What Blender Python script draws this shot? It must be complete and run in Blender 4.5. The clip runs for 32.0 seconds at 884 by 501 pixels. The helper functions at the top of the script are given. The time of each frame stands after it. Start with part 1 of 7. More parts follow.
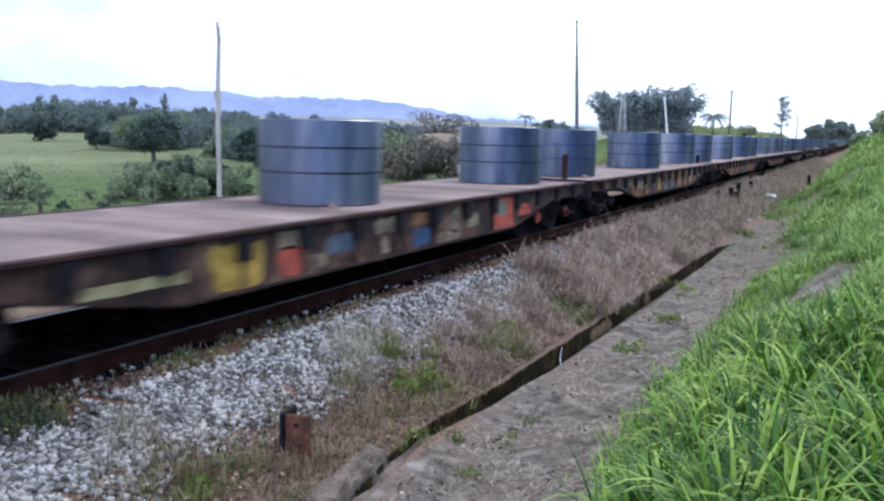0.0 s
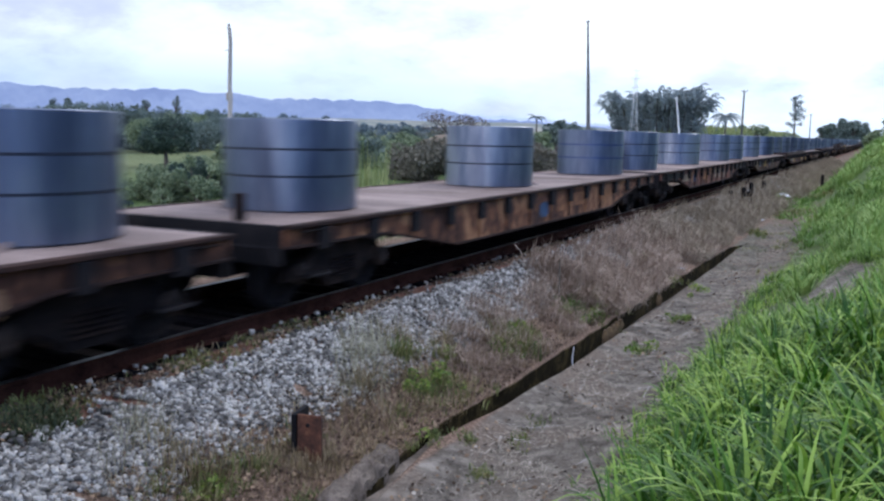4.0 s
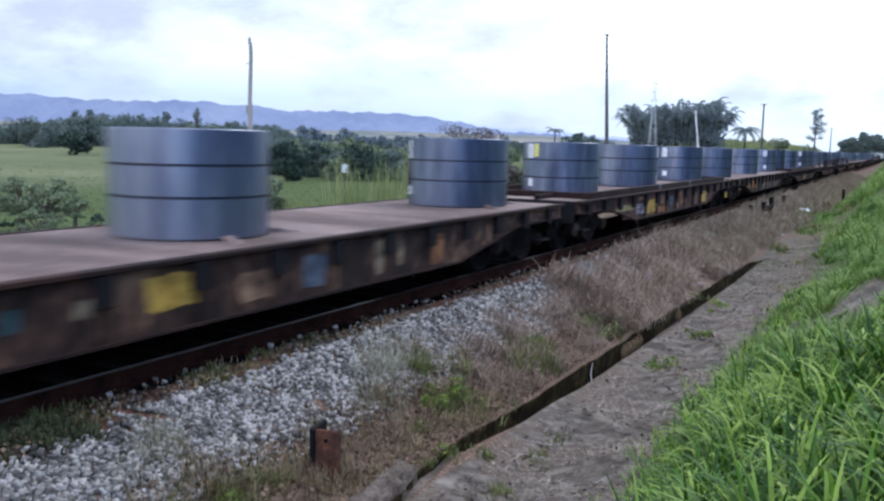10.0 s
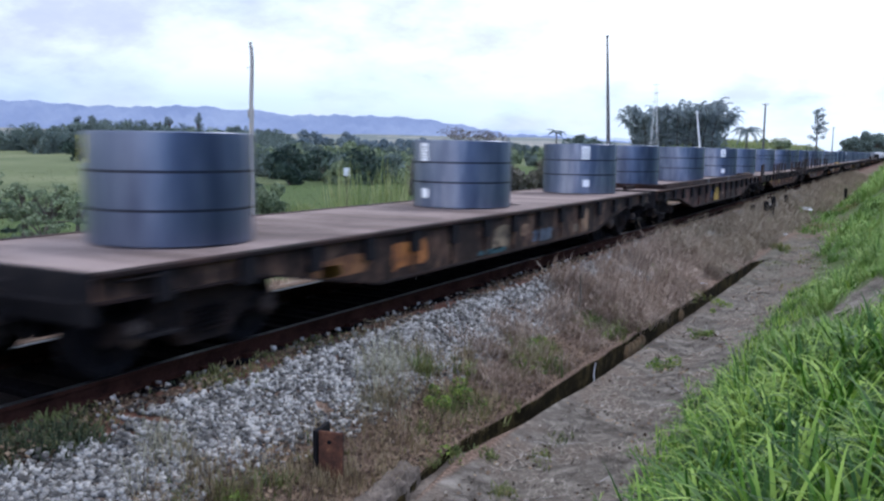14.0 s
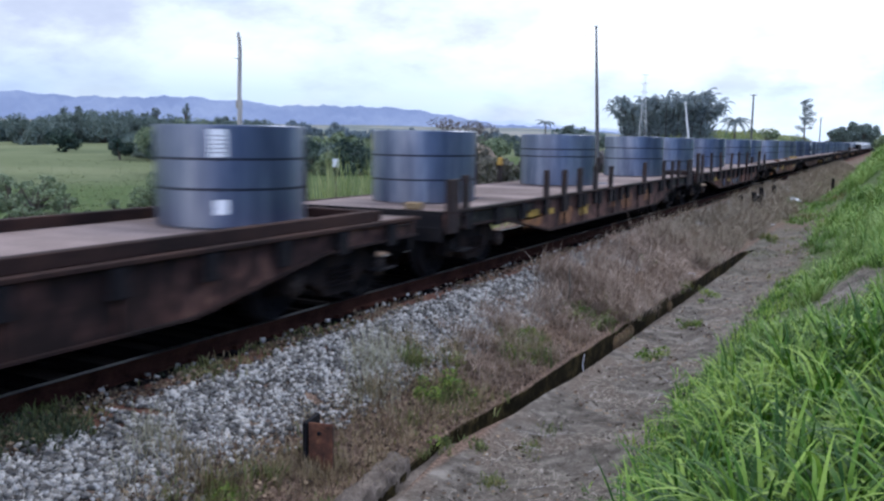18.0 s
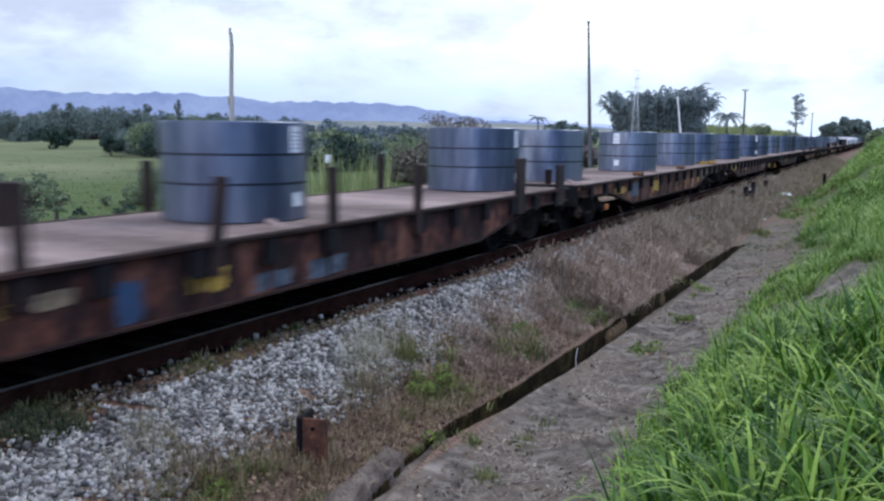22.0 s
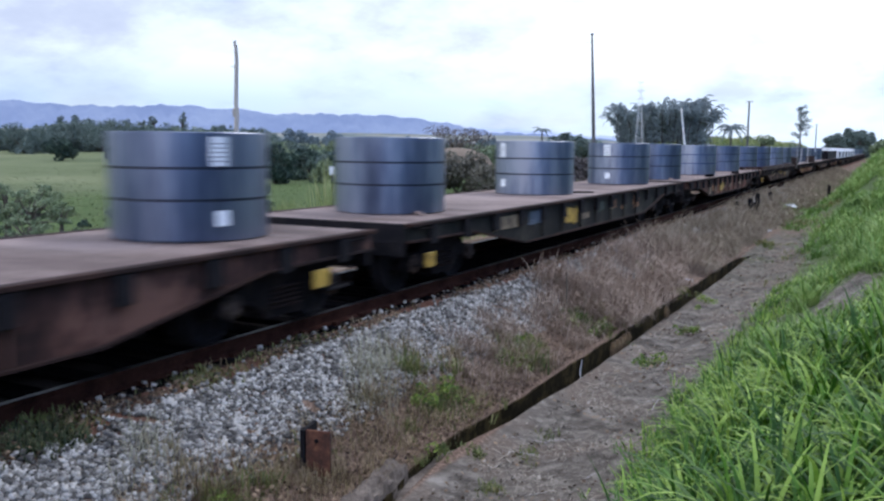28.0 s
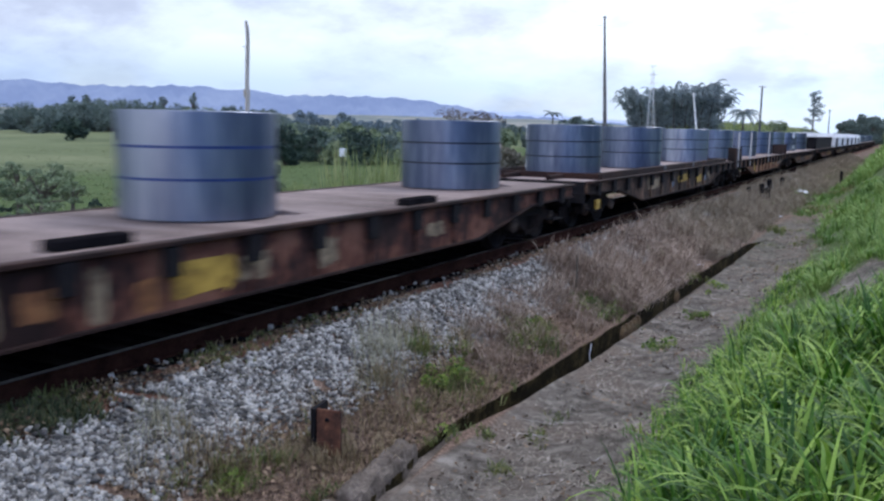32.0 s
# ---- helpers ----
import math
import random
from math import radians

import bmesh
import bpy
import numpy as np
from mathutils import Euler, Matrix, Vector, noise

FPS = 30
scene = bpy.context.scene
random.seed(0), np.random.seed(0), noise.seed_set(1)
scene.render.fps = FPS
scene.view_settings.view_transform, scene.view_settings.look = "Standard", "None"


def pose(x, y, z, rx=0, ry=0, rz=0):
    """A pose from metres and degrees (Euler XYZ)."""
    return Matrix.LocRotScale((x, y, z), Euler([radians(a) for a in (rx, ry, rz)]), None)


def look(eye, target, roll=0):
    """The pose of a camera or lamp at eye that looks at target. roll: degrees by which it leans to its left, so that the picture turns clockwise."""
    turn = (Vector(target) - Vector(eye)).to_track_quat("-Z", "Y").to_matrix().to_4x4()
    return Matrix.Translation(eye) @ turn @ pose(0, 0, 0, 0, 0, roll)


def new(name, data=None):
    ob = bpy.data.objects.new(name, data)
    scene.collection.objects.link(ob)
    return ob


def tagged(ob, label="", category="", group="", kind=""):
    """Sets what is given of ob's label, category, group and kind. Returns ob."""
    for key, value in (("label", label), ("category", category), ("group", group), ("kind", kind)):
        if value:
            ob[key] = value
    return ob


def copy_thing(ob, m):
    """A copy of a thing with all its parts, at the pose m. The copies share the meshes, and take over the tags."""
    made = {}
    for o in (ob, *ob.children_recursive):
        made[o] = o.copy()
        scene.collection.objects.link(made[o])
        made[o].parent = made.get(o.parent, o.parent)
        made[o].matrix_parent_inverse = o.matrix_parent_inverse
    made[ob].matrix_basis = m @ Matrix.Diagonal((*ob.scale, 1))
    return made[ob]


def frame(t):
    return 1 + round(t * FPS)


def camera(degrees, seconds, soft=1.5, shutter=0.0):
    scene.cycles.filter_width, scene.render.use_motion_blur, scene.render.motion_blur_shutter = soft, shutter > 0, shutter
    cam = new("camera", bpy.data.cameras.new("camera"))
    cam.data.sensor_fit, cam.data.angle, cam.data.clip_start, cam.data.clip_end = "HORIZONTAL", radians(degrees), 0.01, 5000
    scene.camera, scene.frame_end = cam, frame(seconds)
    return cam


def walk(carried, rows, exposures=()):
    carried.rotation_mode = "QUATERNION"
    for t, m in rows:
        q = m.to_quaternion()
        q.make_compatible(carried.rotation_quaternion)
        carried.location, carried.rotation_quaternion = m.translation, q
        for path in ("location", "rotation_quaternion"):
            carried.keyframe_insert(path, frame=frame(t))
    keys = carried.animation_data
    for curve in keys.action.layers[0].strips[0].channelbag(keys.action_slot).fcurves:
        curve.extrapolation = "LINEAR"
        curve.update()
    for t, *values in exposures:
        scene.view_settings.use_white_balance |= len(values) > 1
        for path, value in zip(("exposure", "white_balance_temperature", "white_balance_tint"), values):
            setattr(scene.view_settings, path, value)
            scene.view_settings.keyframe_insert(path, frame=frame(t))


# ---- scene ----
cam = camera(54.0, 32.0, soft=2.45, shutter=0.8)

# t, x, y, z, tilt, roll, turn: a hand-held camera on the bank beside the line
PATH = [
    (0, 0.000, -0.000, 2.030, 82.196, -1.300, 26.163),
    (0.5, 0.004, -0.004, 2.038, 82.184, -1.164, 26.366),
    (1, -0.007, 0.008, 2.031, 82.416, -1.072, 26.602),
    (1.5, -0.001, 0.008, 2.033, 82.084, -1.259, 26.587),
    (2, -0.000, 0.009, 2.038, 82.100, -1.249, 26.405),
    (2.5, -0.008, 0.012, 2.035, 82.187, -1.094, 26.388),
    (3, 0.004, 0.000, 2.030, 82.247, -0.938, 26.649),
    (3.5, 0.003, 0.002, 2.019, 82.254, -1.039, 26.924),
    (5.5, -0.013, 0.010, 2.037, 82.308, -1.180, 26.717),
    (6, -0.000, 0.002, 2.047, 82.552, -1.136, 26.824),
    (6.5, 0.002, 0.000, 2.034, 82.585, -1.039, 26.794),
    (7, -0.010, 0.006, 2.034, 82.408, -1.184, 26.896),
    (7.5, 0.000, 0.001, 2.020, 82.353, -1.084, 27.075),
    (8, -0.013, 0.006, 2.038, 82.448, -1.124, 27.209),
    (8.5, -0.004, 0.004, 2.020, 82.582, -1.047, 27.460),
    (9, -0.009, 0.002, 2.034, 82.774, -1.164, 27.571),
    (9.5, -0.012, 0.001, 2.031, 82.739, -1.203, 27.753),
    (10, -0.025, 0.009, 2.047, 83.036, -1.258, 28.067),
    (10.5, -0.014, -0.003, 2.042, 83.043, -0.991, 28.400),
    (11, -0.005, -0.001, 2.037, 83.094, -1.171, 28.242),
    (11.5, -0.001, -0.001, 2.035, 83.305, -1.050, 28.052),
    (12, -0.005, -0.011, 2.038, 83.312, -1.000, 28.006),
    (12.5, -0.006, -0.004, 2.043, 83.360, -0.800, 28.146),
    (13, 0.006, -0.004, 2.048, 83.458, -0.921, 27.930),
    (13.5, -0.003, -0.015, 2.038, 83.438, -1.029, 28.264),
    (14, -0.006, -0.004, 2.034, 83.220, -0.753, 28.180),
    (14.5, -0.006, -0.011, 2.044, 83.081, -0.912, 28.076),
    (15, 0.003, -0.006, 2.033, 83.286, -0.965, 27.811),
    (15.5, -0.004, -0.008, 2.047, 83.139, -0.896, 27.519),
    (17.5, -0.007, -0.003, 2.035, 82.816, -0.663, 27.872),
    (18, -0.007, -0.003, 2.039, 82.620, -0.725, 27.465),
    (18.5, 0.007, -0.011, 2.036, 82.618, -0.537, 27.457),
    (19, -0.003, -0.009, 2.032, 82.319, -0.458, 27.488),
    (19.5, 0.000, -0.010, 2.029, 82.120, -0.355, 27.286),
    (20, 0.008, -0.007, 2.032, 82.273, -0.476, 26.833),
    (20.5, -0.003, 0.001, 2.022, 82.332, -0.416, 26.769),
    (21, 0.008, -0.008, 2.023, 82.242, -0.313, 26.815),
    (21.5, 0.003, -0.009, 2.028, 82.318, -0.434, 26.700),
    (22, -0.001, -0.014, 2.034, 82.352, -0.588, 26.980),
    (22.5, -0.015, -0.013, 2.024, 82.371, -0.952, 27.501),
    (23, -0.023, -0.008, 2.038, 82.118, -0.779, 28.282),
    (23.5, -0.001, -0.008, 2.026, 82.596, -0.633, 27.970),
    (24, 0.005, -0.009, 2.042, 82.505, -0.401, 28.078),
    (24.5, -0.002, -0.001, 2.028, 82.864, -0.479, 28.141),
    (25, -0.005, -0.003, 2.037, 83.076, -0.327, 28.389),
    (25.5, 0.007, -0.008, 2.038, 83.345, -0.358, 28.196),
    (27.5, 0.006, -0.017, 2.033, 83.039, -0.465, 27.419),
    (28, 0.001, -0.012, 2.033, 83.124, -0.525, 27.252),
    (28.5, 0.006, -0.009, 2.031, 82.895, -0.546, 26.956),
    (29, -0.008, -0.010, 2.036, 82.937, -0.741, 26.926),
    (29.5, -0.014, -0.012, 2.029, 82.820, -0.837, 26.873),
    (30, -0.011, -0.015, 2.036, 82.641, -0.683, 27.295),
    (30.5, -0.012, -0.012, 2.034, 82.781, -0.805, 26.823),
    (31, -0.015, -0.012, 2.034, 82.575, -0.899, 27.015),
    (31.5, -0.013, -0.013, 2.029, 82.246, -0.850, 27.280),
    (32, -0.019, -0.021, 2.015, 82.003, -1.005, 27.913),
]
walk(cam, [(r[0], pose(*r[1:])) for r in PATH],
     exposures=[(0.0, 0.74), (0.7, 0.48), (3.5, 0.35), (6.0, 0.32), (9.0, 0.33), (15.0, 0.34), (20.0, 0.25), (25.0, 0.27), (28.0, 0.29), (32.0, 0.18)])

# ---------------------------------------------------------------- light
scene.view_settings.use_white_balance = True
scene.view_settings.white_balance_temperature = 6160
world = bpy.data.worlds.new("sky")
scene.world = world
world.use_nodes = True
SUN_UP, SUN_TURN = 48.0, 20.0


def build_sky():
    nt = world.node_tree
    nt.nodes.clear()
    N, L = nt.nodes.new, nt.links.new
    out = N("ShaderNodeOutputWorld")
    sky = N("ShaderNodeTexSky")
    sky.sky_type, sky.sun_disc = "NISHITA", False
    sky.sun_elevation, sky.sun_rotation = radians(SUN_UP), radians(SUN_TURN)
    clear = N("ShaderNodeBackground")
    clear.inputs["Strength"].default_value = 0.12
    L(sky.outputs[0], clear.inputs["Color"])
    tc = N("ShaderNodeTexCoord")
    sep = N("ShaderNodeSeparateXYZ")
    L(tc.outputs["Generated"], sep.inputs[0])

    def math(op, a, b=None, clamp=False):
        n = N("ShaderNodeMath")
        n.operation, n.use_clamp = op, clamp
        for i, v in enumerate((a, b)):
            if v is None:
                continue
            if isinstance(v, (int, float)):
                n.inputs[i].default_value = v
            else:
                L(v, n.inputs[i])
        return n.outputs[0]

    up = math("MAXIMUM", sep.outputs[2], 0.0)
    flat = math("ADD", math("MULTIPLY", up, 1.2), 0.42)
    px, py = math("DIVIDE", sep.outputs[0], flat), math("DIVIDE", sep.outputs[1], flat)
    comb = N("ShaderNodeCombineXYZ")
    L(px, comb.inputs[0]), L(py, comb.inputs[1])

    def cloud(scale, detail, rough, off):
        mp = N("ShaderNodeMapping")
        mp.inputs["Location"].default_value = (off, off * 0.7, 0)
        L(comb.outputs[0], mp.inputs["Vector"])
        n = N("ShaderNodeTexNoise")
        n.inputs["Scale"].default_value, n.inputs["Detail"].default_value, n.inputs["Roughness"].default_value = scale, detail, rough
        L(mp.outputs[0], n.inputs["Vector"])
        return n.outputs["Fac"]

    def ramp(fac, *stops):
        r = N("ShaderNodeValToRGB")
        r.color_ramp.elements[0].position, r.color_ramp.elements[0].color = stops[0][0], (*stops[0][1], 1)
        r.color_ramp.elements[1].position, r.color_ramp.elements[1].color = stops[-1][0], (*stops[-1][1], 1)
        for p, c in stops[1:-1]:
            e = r.color_ramp.elements.new(p)
            e.color = (*c, 1)
        L(fac, r.inputs[0])
        return r.outputs[0]

    lift = math("MULTIPLY", math("SUBTRACT", math("MINIMUM", up, 0.2), 0.12), 1.3)
    body = math("ADD", cloud(2.3, 7, 0.58, 3.1), lift)
    # grey bellies against bright gaps in a nearly closed cover
    tone = ramp(body, (0.36, (1.2, 1.3, 1.42)), (0.50, (0.98, 1.07, 1.22)), (0.60, (0.74, 0.80, 0.94)), (0.76, (0.60, 0.66, 0.82)))
    west = ramp(math("ADD", math("MULTIPLY", sep.outputs[0], 0.9), 0.75), (0.0, (0.84, 0.86, 0.93)), (0.3, (0.95, 0.96, 0.99)), (0.46, (1.12, 1.11, 1.11)), (0.62, (1.3, 1.28, 1.26)), (0.9, (1.34, 1.32, 1.3)))
    mul = N("ShaderNodeMix")
    mul.data_type, mul.blend_type = "RGBA", "MULTIPLY"
    mul.inputs["Factor"].default_value = 1.0
    low = N("ShaderNodeMix")
    low.data_type, low.blend_type = "RGBA", "MULTIPLY"
    low.inputs["Factor"].default_value = 1.0
    L(tone, low.inputs["A"]), L(ramp(up, (0.0, (0.54, 0.61, 0.72)), (0.05, (0.66, 0.73, 0.82)), (0.10, (1.0, 1.0, 1.0))), low.inputs["B"])
    L(low.outputs["Result"], mul.inputs["A"]), L(west, mul.inputs["B"])
    cover = N("ShaderNodeBackground")
    rear = N("ShaderNodeMix")
    rear.data_type, rear.blend_type = "RGBA", "MULTIPLY"
    rear.inputs["Factor"].default_value = 1.0
    # Out-of-view sky towards +x, made darker and bluer for the coils to reflect.
    back = ramp(math("ADD", math("MULTIPLY", sep.outputs[0], 0.5), 0.5), (0.52, (1.0, 1.0, 1.0)), (0.72, (0.66, 0.77, 0.96)), (1.0, (0.42, 0.56, 0.84)))
    # Unseen low sky on +x dimmed to darken the near coils' reflections
    low_side_dim = N("ShaderNodeMix")
    low_side_dim.data_type, low_side_dim.blend_type = "RGBA", "MULTIPLY"
    L(ramp(up, (0.12, (1.0, 1.0, 1.0)), (0.42, (0.0, 0.0, 0.0))), low_side_dim.inputs["Factor"])
    L(back, low_side_dim.inputs["A"])
    L(ramp(math("ADD", math("MULTIPLY", sep.outputs[0], 0.5), 0.5), (0.56, (1.0, 1.0, 1.0)), (0.72, (0.54, 0.69, 0.86)), (0.84, (0.14, 0.30, 0.50)), (1.0, (0.04, 0.14, 0.28))), low_side_dim.inputs["B"])
    # Unseen sky behind made over twice as bright, to lift the far coils.
    south = ramp(math("ADD", math("MULTIPLY", sep.outputs[1], 0.5), 0.5), (0.0, (1.0, 0.94, 0.92)), (0.2, (0.86, 0.83, 0.82)), (0.45, (0.57, 0.57, 0.57)), (0.62, (0.444, 0.444, 0.444)))
    rim = N("ShaderNodeMix")
    rim.data_type, rim.blend_type = "RGBA", "MULTIPLY"
    rim.inputs["Factor"].default_value = 1.0
    L(mul.outputs["Result"], rear.inputs["A"]), L(low_side_dim.outputs["Result"], rear.inputs["B"])
    L(rear.outputs["Result"], rim.inputs["A"]), L(south, rim.inputs["B"])
    L(rim.outputs["Result"], cover.inputs["Color"])
    L(math("ADD", math("MULTIPLY", up, 0.27), 1.945), cover.inputs["Strength"])
    thick = ramp(cloud(2.9, 5, 0.5, 7.7), (0.34, (0.72, 0.72, 0.72)), (0.5, (0.97, 0.97, 0.97)))
    mix = N("ShaderNodeMixShader")
    L(thick, mix.inputs[0]), L(clear.outputs[0], mix.inputs[1]), L(cover.outputs[0], mix.inputs[2])
    L(mix.outputs[0], out.inputs["Surface"])


build_sky()
sun = new("sun", bpy.data.lights.new("sun", "SUN"))
sun.data.energy, sun.data.angle, sun.data.color = 1.35, radians(30), (1.0, 0.93, 0.85)
sun.matrix_world = look((0, 0, 60), (-60 * math.sin(radians(SUN_TURN)) / math.tan(radians(SUN_UP)), -60 * math.cos(radians(SUN_TURN)) / math.tan(radians(SUN_UP)), 0))


# ---------------------------------------------------------------- materials
def mat(name, cols, scale=2.0, rough=0.85, metal=0.0, bump=0.15, fine=30.0, island=0.0, rnd=0.0, stretch=(1, 1, 1), fine_amount=0.35, spec=0.4, thin=0.0, glow=0.0, span=(0.3, 0.4)):
    """Noise at two scales between the colours, with relief; island and rnd vary it by piece and by thing."""
    m = bpy.data.materials.new(name)
    m.use_nodes = True
    nt = m.node_tree
    N, L = nt.nodes.new, nt.links.new
    b = nt.nodes["Principled BSDF"]
    tc = N("ShaderNodeTexCoord")
    mp = N("ShaderNodeMapping")
    mp.inputs["Scale"].default_value = stretch
    L(tc.outputs["Object"], mp.inputs["Vector"])
    info = N("ShaderNodeObjectInfo")
    if rnd:
        add = N("ShaderNodeVectorMath")
        add.operation = "MULTIPLY_ADD"
        L(info.outputs["Random"], add.inputs[0])
        add.inputs[1].default_value = (37, 61, 17)
        L(mp.outputs[0], add.inputs[2])
        vec = add.outputs[0]
    else:
        vec = mp.outputs[0]
    big, small = N("ShaderNodeTexNoise"), N("ShaderNodeTexNoise")
    big.inputs["Scale"].default_value, big.inputs["Detail"].default_value, big.inputs["Roughness"].default_value = scale, 6, 0.6
    small.inputs["Scale"].default_value, small.inputs["Detail"].default_value = fine, 4
    L(vec, big.inputs["Vector"]), L(vec, small.inputs["Vector"])
    fac = N("ShaderNodeMath")
    fac.operation = "MULTIPLY_ADD"
    L(small.outputs["Fac"], fac.inputs[0])
    fac.inputs[1].default_value = fine_amount
    sub = N("ShaderNodeMath")
    sub.operation = "SUBTRACT"
    L(big.outputs["Fac"], sub.inputs[0])
    sub.inputs[1].default_value = fine_amount / 2
    L(sub.outputs[0], fac.inputs[2])
    last = fac.outputs[0]
    if island or rnd:
        src = N("ShaderNodeNewGeometry").outputs["Random Per Island"] if island else info.outputs["Random"]
        shift = N("ShaderNodeMath")
        shift.operation = "MULTIPLY_ADD"
        L(src, shift.inputs[0])
        shift.inputs[1].default_value = island or rnd
        less = N("ShaderNodeMath")
        less.operation = "SUBTRACT"
        L(last, less.inputs[0])
        less.inputs[1].default_value = (island or rnd) / 2
        L(less.outputs[0], shift.inputs[2])
        last = shift.outputs[0]
    r = N("ShaderNodeValToRGB")
    n = len(cols)
    while len(r.color_ramp.elements) < n:
        r.color_ramp.elements.new(0.5)
    for i, c in enumerate(cols):
        e = r.color_ramp.elements[i]
        e.position, e.color = span[0] + span[1] * i / max(1, n - 1), (*c, 1)
    L(last, r.inputs[0])
    L(r.outputs[0], b.inputs["Base Color"])
    b.inputs["Roughness"].default_value, b.inputs["Metallic"].default_value = rough, metal
    b.inputs["Specular IOR Level"].default_value = spec
    if bump:
        bp = N("ShaderNodeBump")
        bp.inputs["Strength"].default_value, bp.inputs["Distance"].default_value = bump, 0.02
        L(small.outputs["Fac"], bp.inputs["Height"])
        L(bp.outputs[0], b.inputs["Normal"])
    if thin:
        tr = N("ShaderNodeBsdfTranslucent")
        L(r.outputs[0], tr.inputs["Color"])
        mx = N("ShaderNodeMixShader")
        mx.inputs[0].default_value = thin
        L(b.outputs[0], mx.inputs[1]), L(tr.outputs[0], mx.inputs[2])
        L(mx.outputs[0], nt.nodes["Material Output"].inputs["Surface"])
    # Surface shines in its own colour without a lamp; carries the hills' haze.
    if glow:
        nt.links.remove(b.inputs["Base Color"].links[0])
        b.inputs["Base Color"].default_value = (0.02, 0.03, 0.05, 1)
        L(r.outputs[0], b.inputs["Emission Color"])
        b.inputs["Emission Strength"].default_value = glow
    return m


M_RUST = mat("rusty_steel", [(0.008, 0.005, 0.005), (0.020, 0.010, 0.009), (0.048, 0.023, 0.017)], 1.2, 0.85, 0.0, 0.25, 25, rnd=0.12, spec=0.2)
M_SILL = mat("weathered_sill_paint", [(0.009, 0.008, 0.008), (0.022, 0.015, 0.014), (0.06, 0.03, 0.02), (0.034, 0.026, 0.023)], 0.8, 0.75, 0.05, 0.2, 14, rnd=0.2, stretch=(1, 0.6, 1.6))
def sill_paint(name, a, b, c):
    return mat(name, [tuple(0.45 * q for q in a), a, b, c], 1.3, 0.8, 0.0, 0.25, 7, rnd=0.12, stretch=(1, 1.0, 0.7), fine_amount=0.7, spec=0.25, span=(0.36, 0.3))


M_SILL_BROWN = sill_paint("grey_brown_sill_paint", (0.038, 0.021, 0.015), (0.09, 0.047, 0.030), (0.175, 0.104, 0.065))
M_SILL_ORANGE = sill_paint("orange_brown_sill_paint", (0.066, 0.028, 0.018), (0.175, 0.072, 0.036), (0.30, 0.15, 0.075))
M_SILL_RED = sill_paint("red_brown_sill_paint", (0.034, 0.014, 0.012), (0.105, 0.036, 0.023), (0.18, 0.08, 0.052))
M_SILL_MAROON = sill_paint("dark_maroon_sill_paint", (0.028, 0.013, 0.011), (0.070, 0.031, 0.024), (0.14, 0.070, 0.052))
M_SILL_BLACK = sill_paint("black_olive_sill_paint", (0.011, 0.010, 0.008), (0.022, 0.019, 0.014), (0.04, 0.034, 0.025))
M_BOGIE = mat("rust_dusted_bogie_iron", [(0.006, 0.005, 0.006), (0.014, 0.011, 0.011), (0.036, 0.024, 0.020)], 3, 0.9, 0.0, 0.3, 30, rnd=0.2, spec=0.1)
# Lighter tan than the bogie, painted to imitate glints on the axle boxes.
M_AXLE = mat("glint_tan_axle_box", [(0.010, 0.007, 0.006), (0.032, 0.022, 0.018), (0.09, 0.064, 0.052)], 6, 0.85, 0.0, 0.3, 30, rnd=0.3, spec=0.2)
M_STAKE = mat("dark_red_stake_steel", [(0.007, 0.005, 0.005), (0.016, 0.008, 0.008), (0.034, 0.016, 0.014)], 2.0, 0.8, 0.1, 0.25, 25, rnd=0.12)
M_DARK = mat("grimy_iron", [(0.004, 0.004, 0.006), (0.010, 0.009, 0.011), (0.022, 0.018, 0.018)], 2.5, 0.85, 0.0, 0.2, 30, spec=0.15)
M_DECK = mat("worn_deck_boards", [(0.093, 0.064, 0.057), (0.182, 0.135, 0.122), (0.267, 0.204, 0.188)], 0.6, 0.9, 0, 0.3, 16, rnd=0.16, stretch=(0.5, 1.6, 1), span=(0.36, 0.28))
# Upright tone streaks in the colour stand in for reflection bands.
M_COIL = mat("reflection_streaked_wrap", [(0.070, 0.087, 0.138), (0.138, 0.159, 0.226), (0.270, 0.289, 0.352)], 1.1, 0.36, 0.8, 0.05, 8, rnd=0.15, stretch=(1.7, 1.7, 0.25), fine_amount=0.2, span=(0.34, 0.31))
M_COILTOP = mat("coil_edge_laps", [(0.10, 0.12, 0.16), (0.17, 0.19, 0.24)], 14, 0.5, 0.7, 0.2, 60)
M_STRAP = mat("dark_steel_strap", [(0.012, 0.014, 0.024), (0.025, 0.03, 0.05)], 6, 0.55, 0.4, 0.05, 30)
M_BLUESTRAP = mat("blue_strap", [(0.009, 0.024, 0.11), (0.015, 0.038, 0.16)], 6, 0.5, 0.1, 0.05, 30)
M_PAPER = mat("white_label_paper", [(0.62, 0.64, 0.68), (0.8, 0.81, 0.83)], 4, 0.7, 0, 0.05, 40)
M_INK = mat("label_print", [(0.16, 0.17, 0.2), (0.26, 0.27, 0.3)], 8, 0.8, 0, 0.0, 40)
M_YPAPER = mat("yellow_label_paper", [(0.55, 0.52, 0.12), (0.7, 0.66, 0.2)], 4, 0.7, 0, 0.05, 40)
M_YELLOW = mat("chipped_yellow_paint", [(0.04, 0.024, 0.014), (0.30, 0.178, 0.028), (0.50, 0.315, 0.055)], 3, 0.6, 0, 0.15, 7, stretch=(1, 1.0, 1.3), fine_amount=0.6, span=(0.2, 0.42))
M_STEP = mat("bright_orange_paint", [(0.08, 0.03, 0.012), (0.34, 0.115, 0.028), (0.52, 0.20, 0.05)], 3, 0.6, 0, 0.15, 7, fine_amount=0.5)
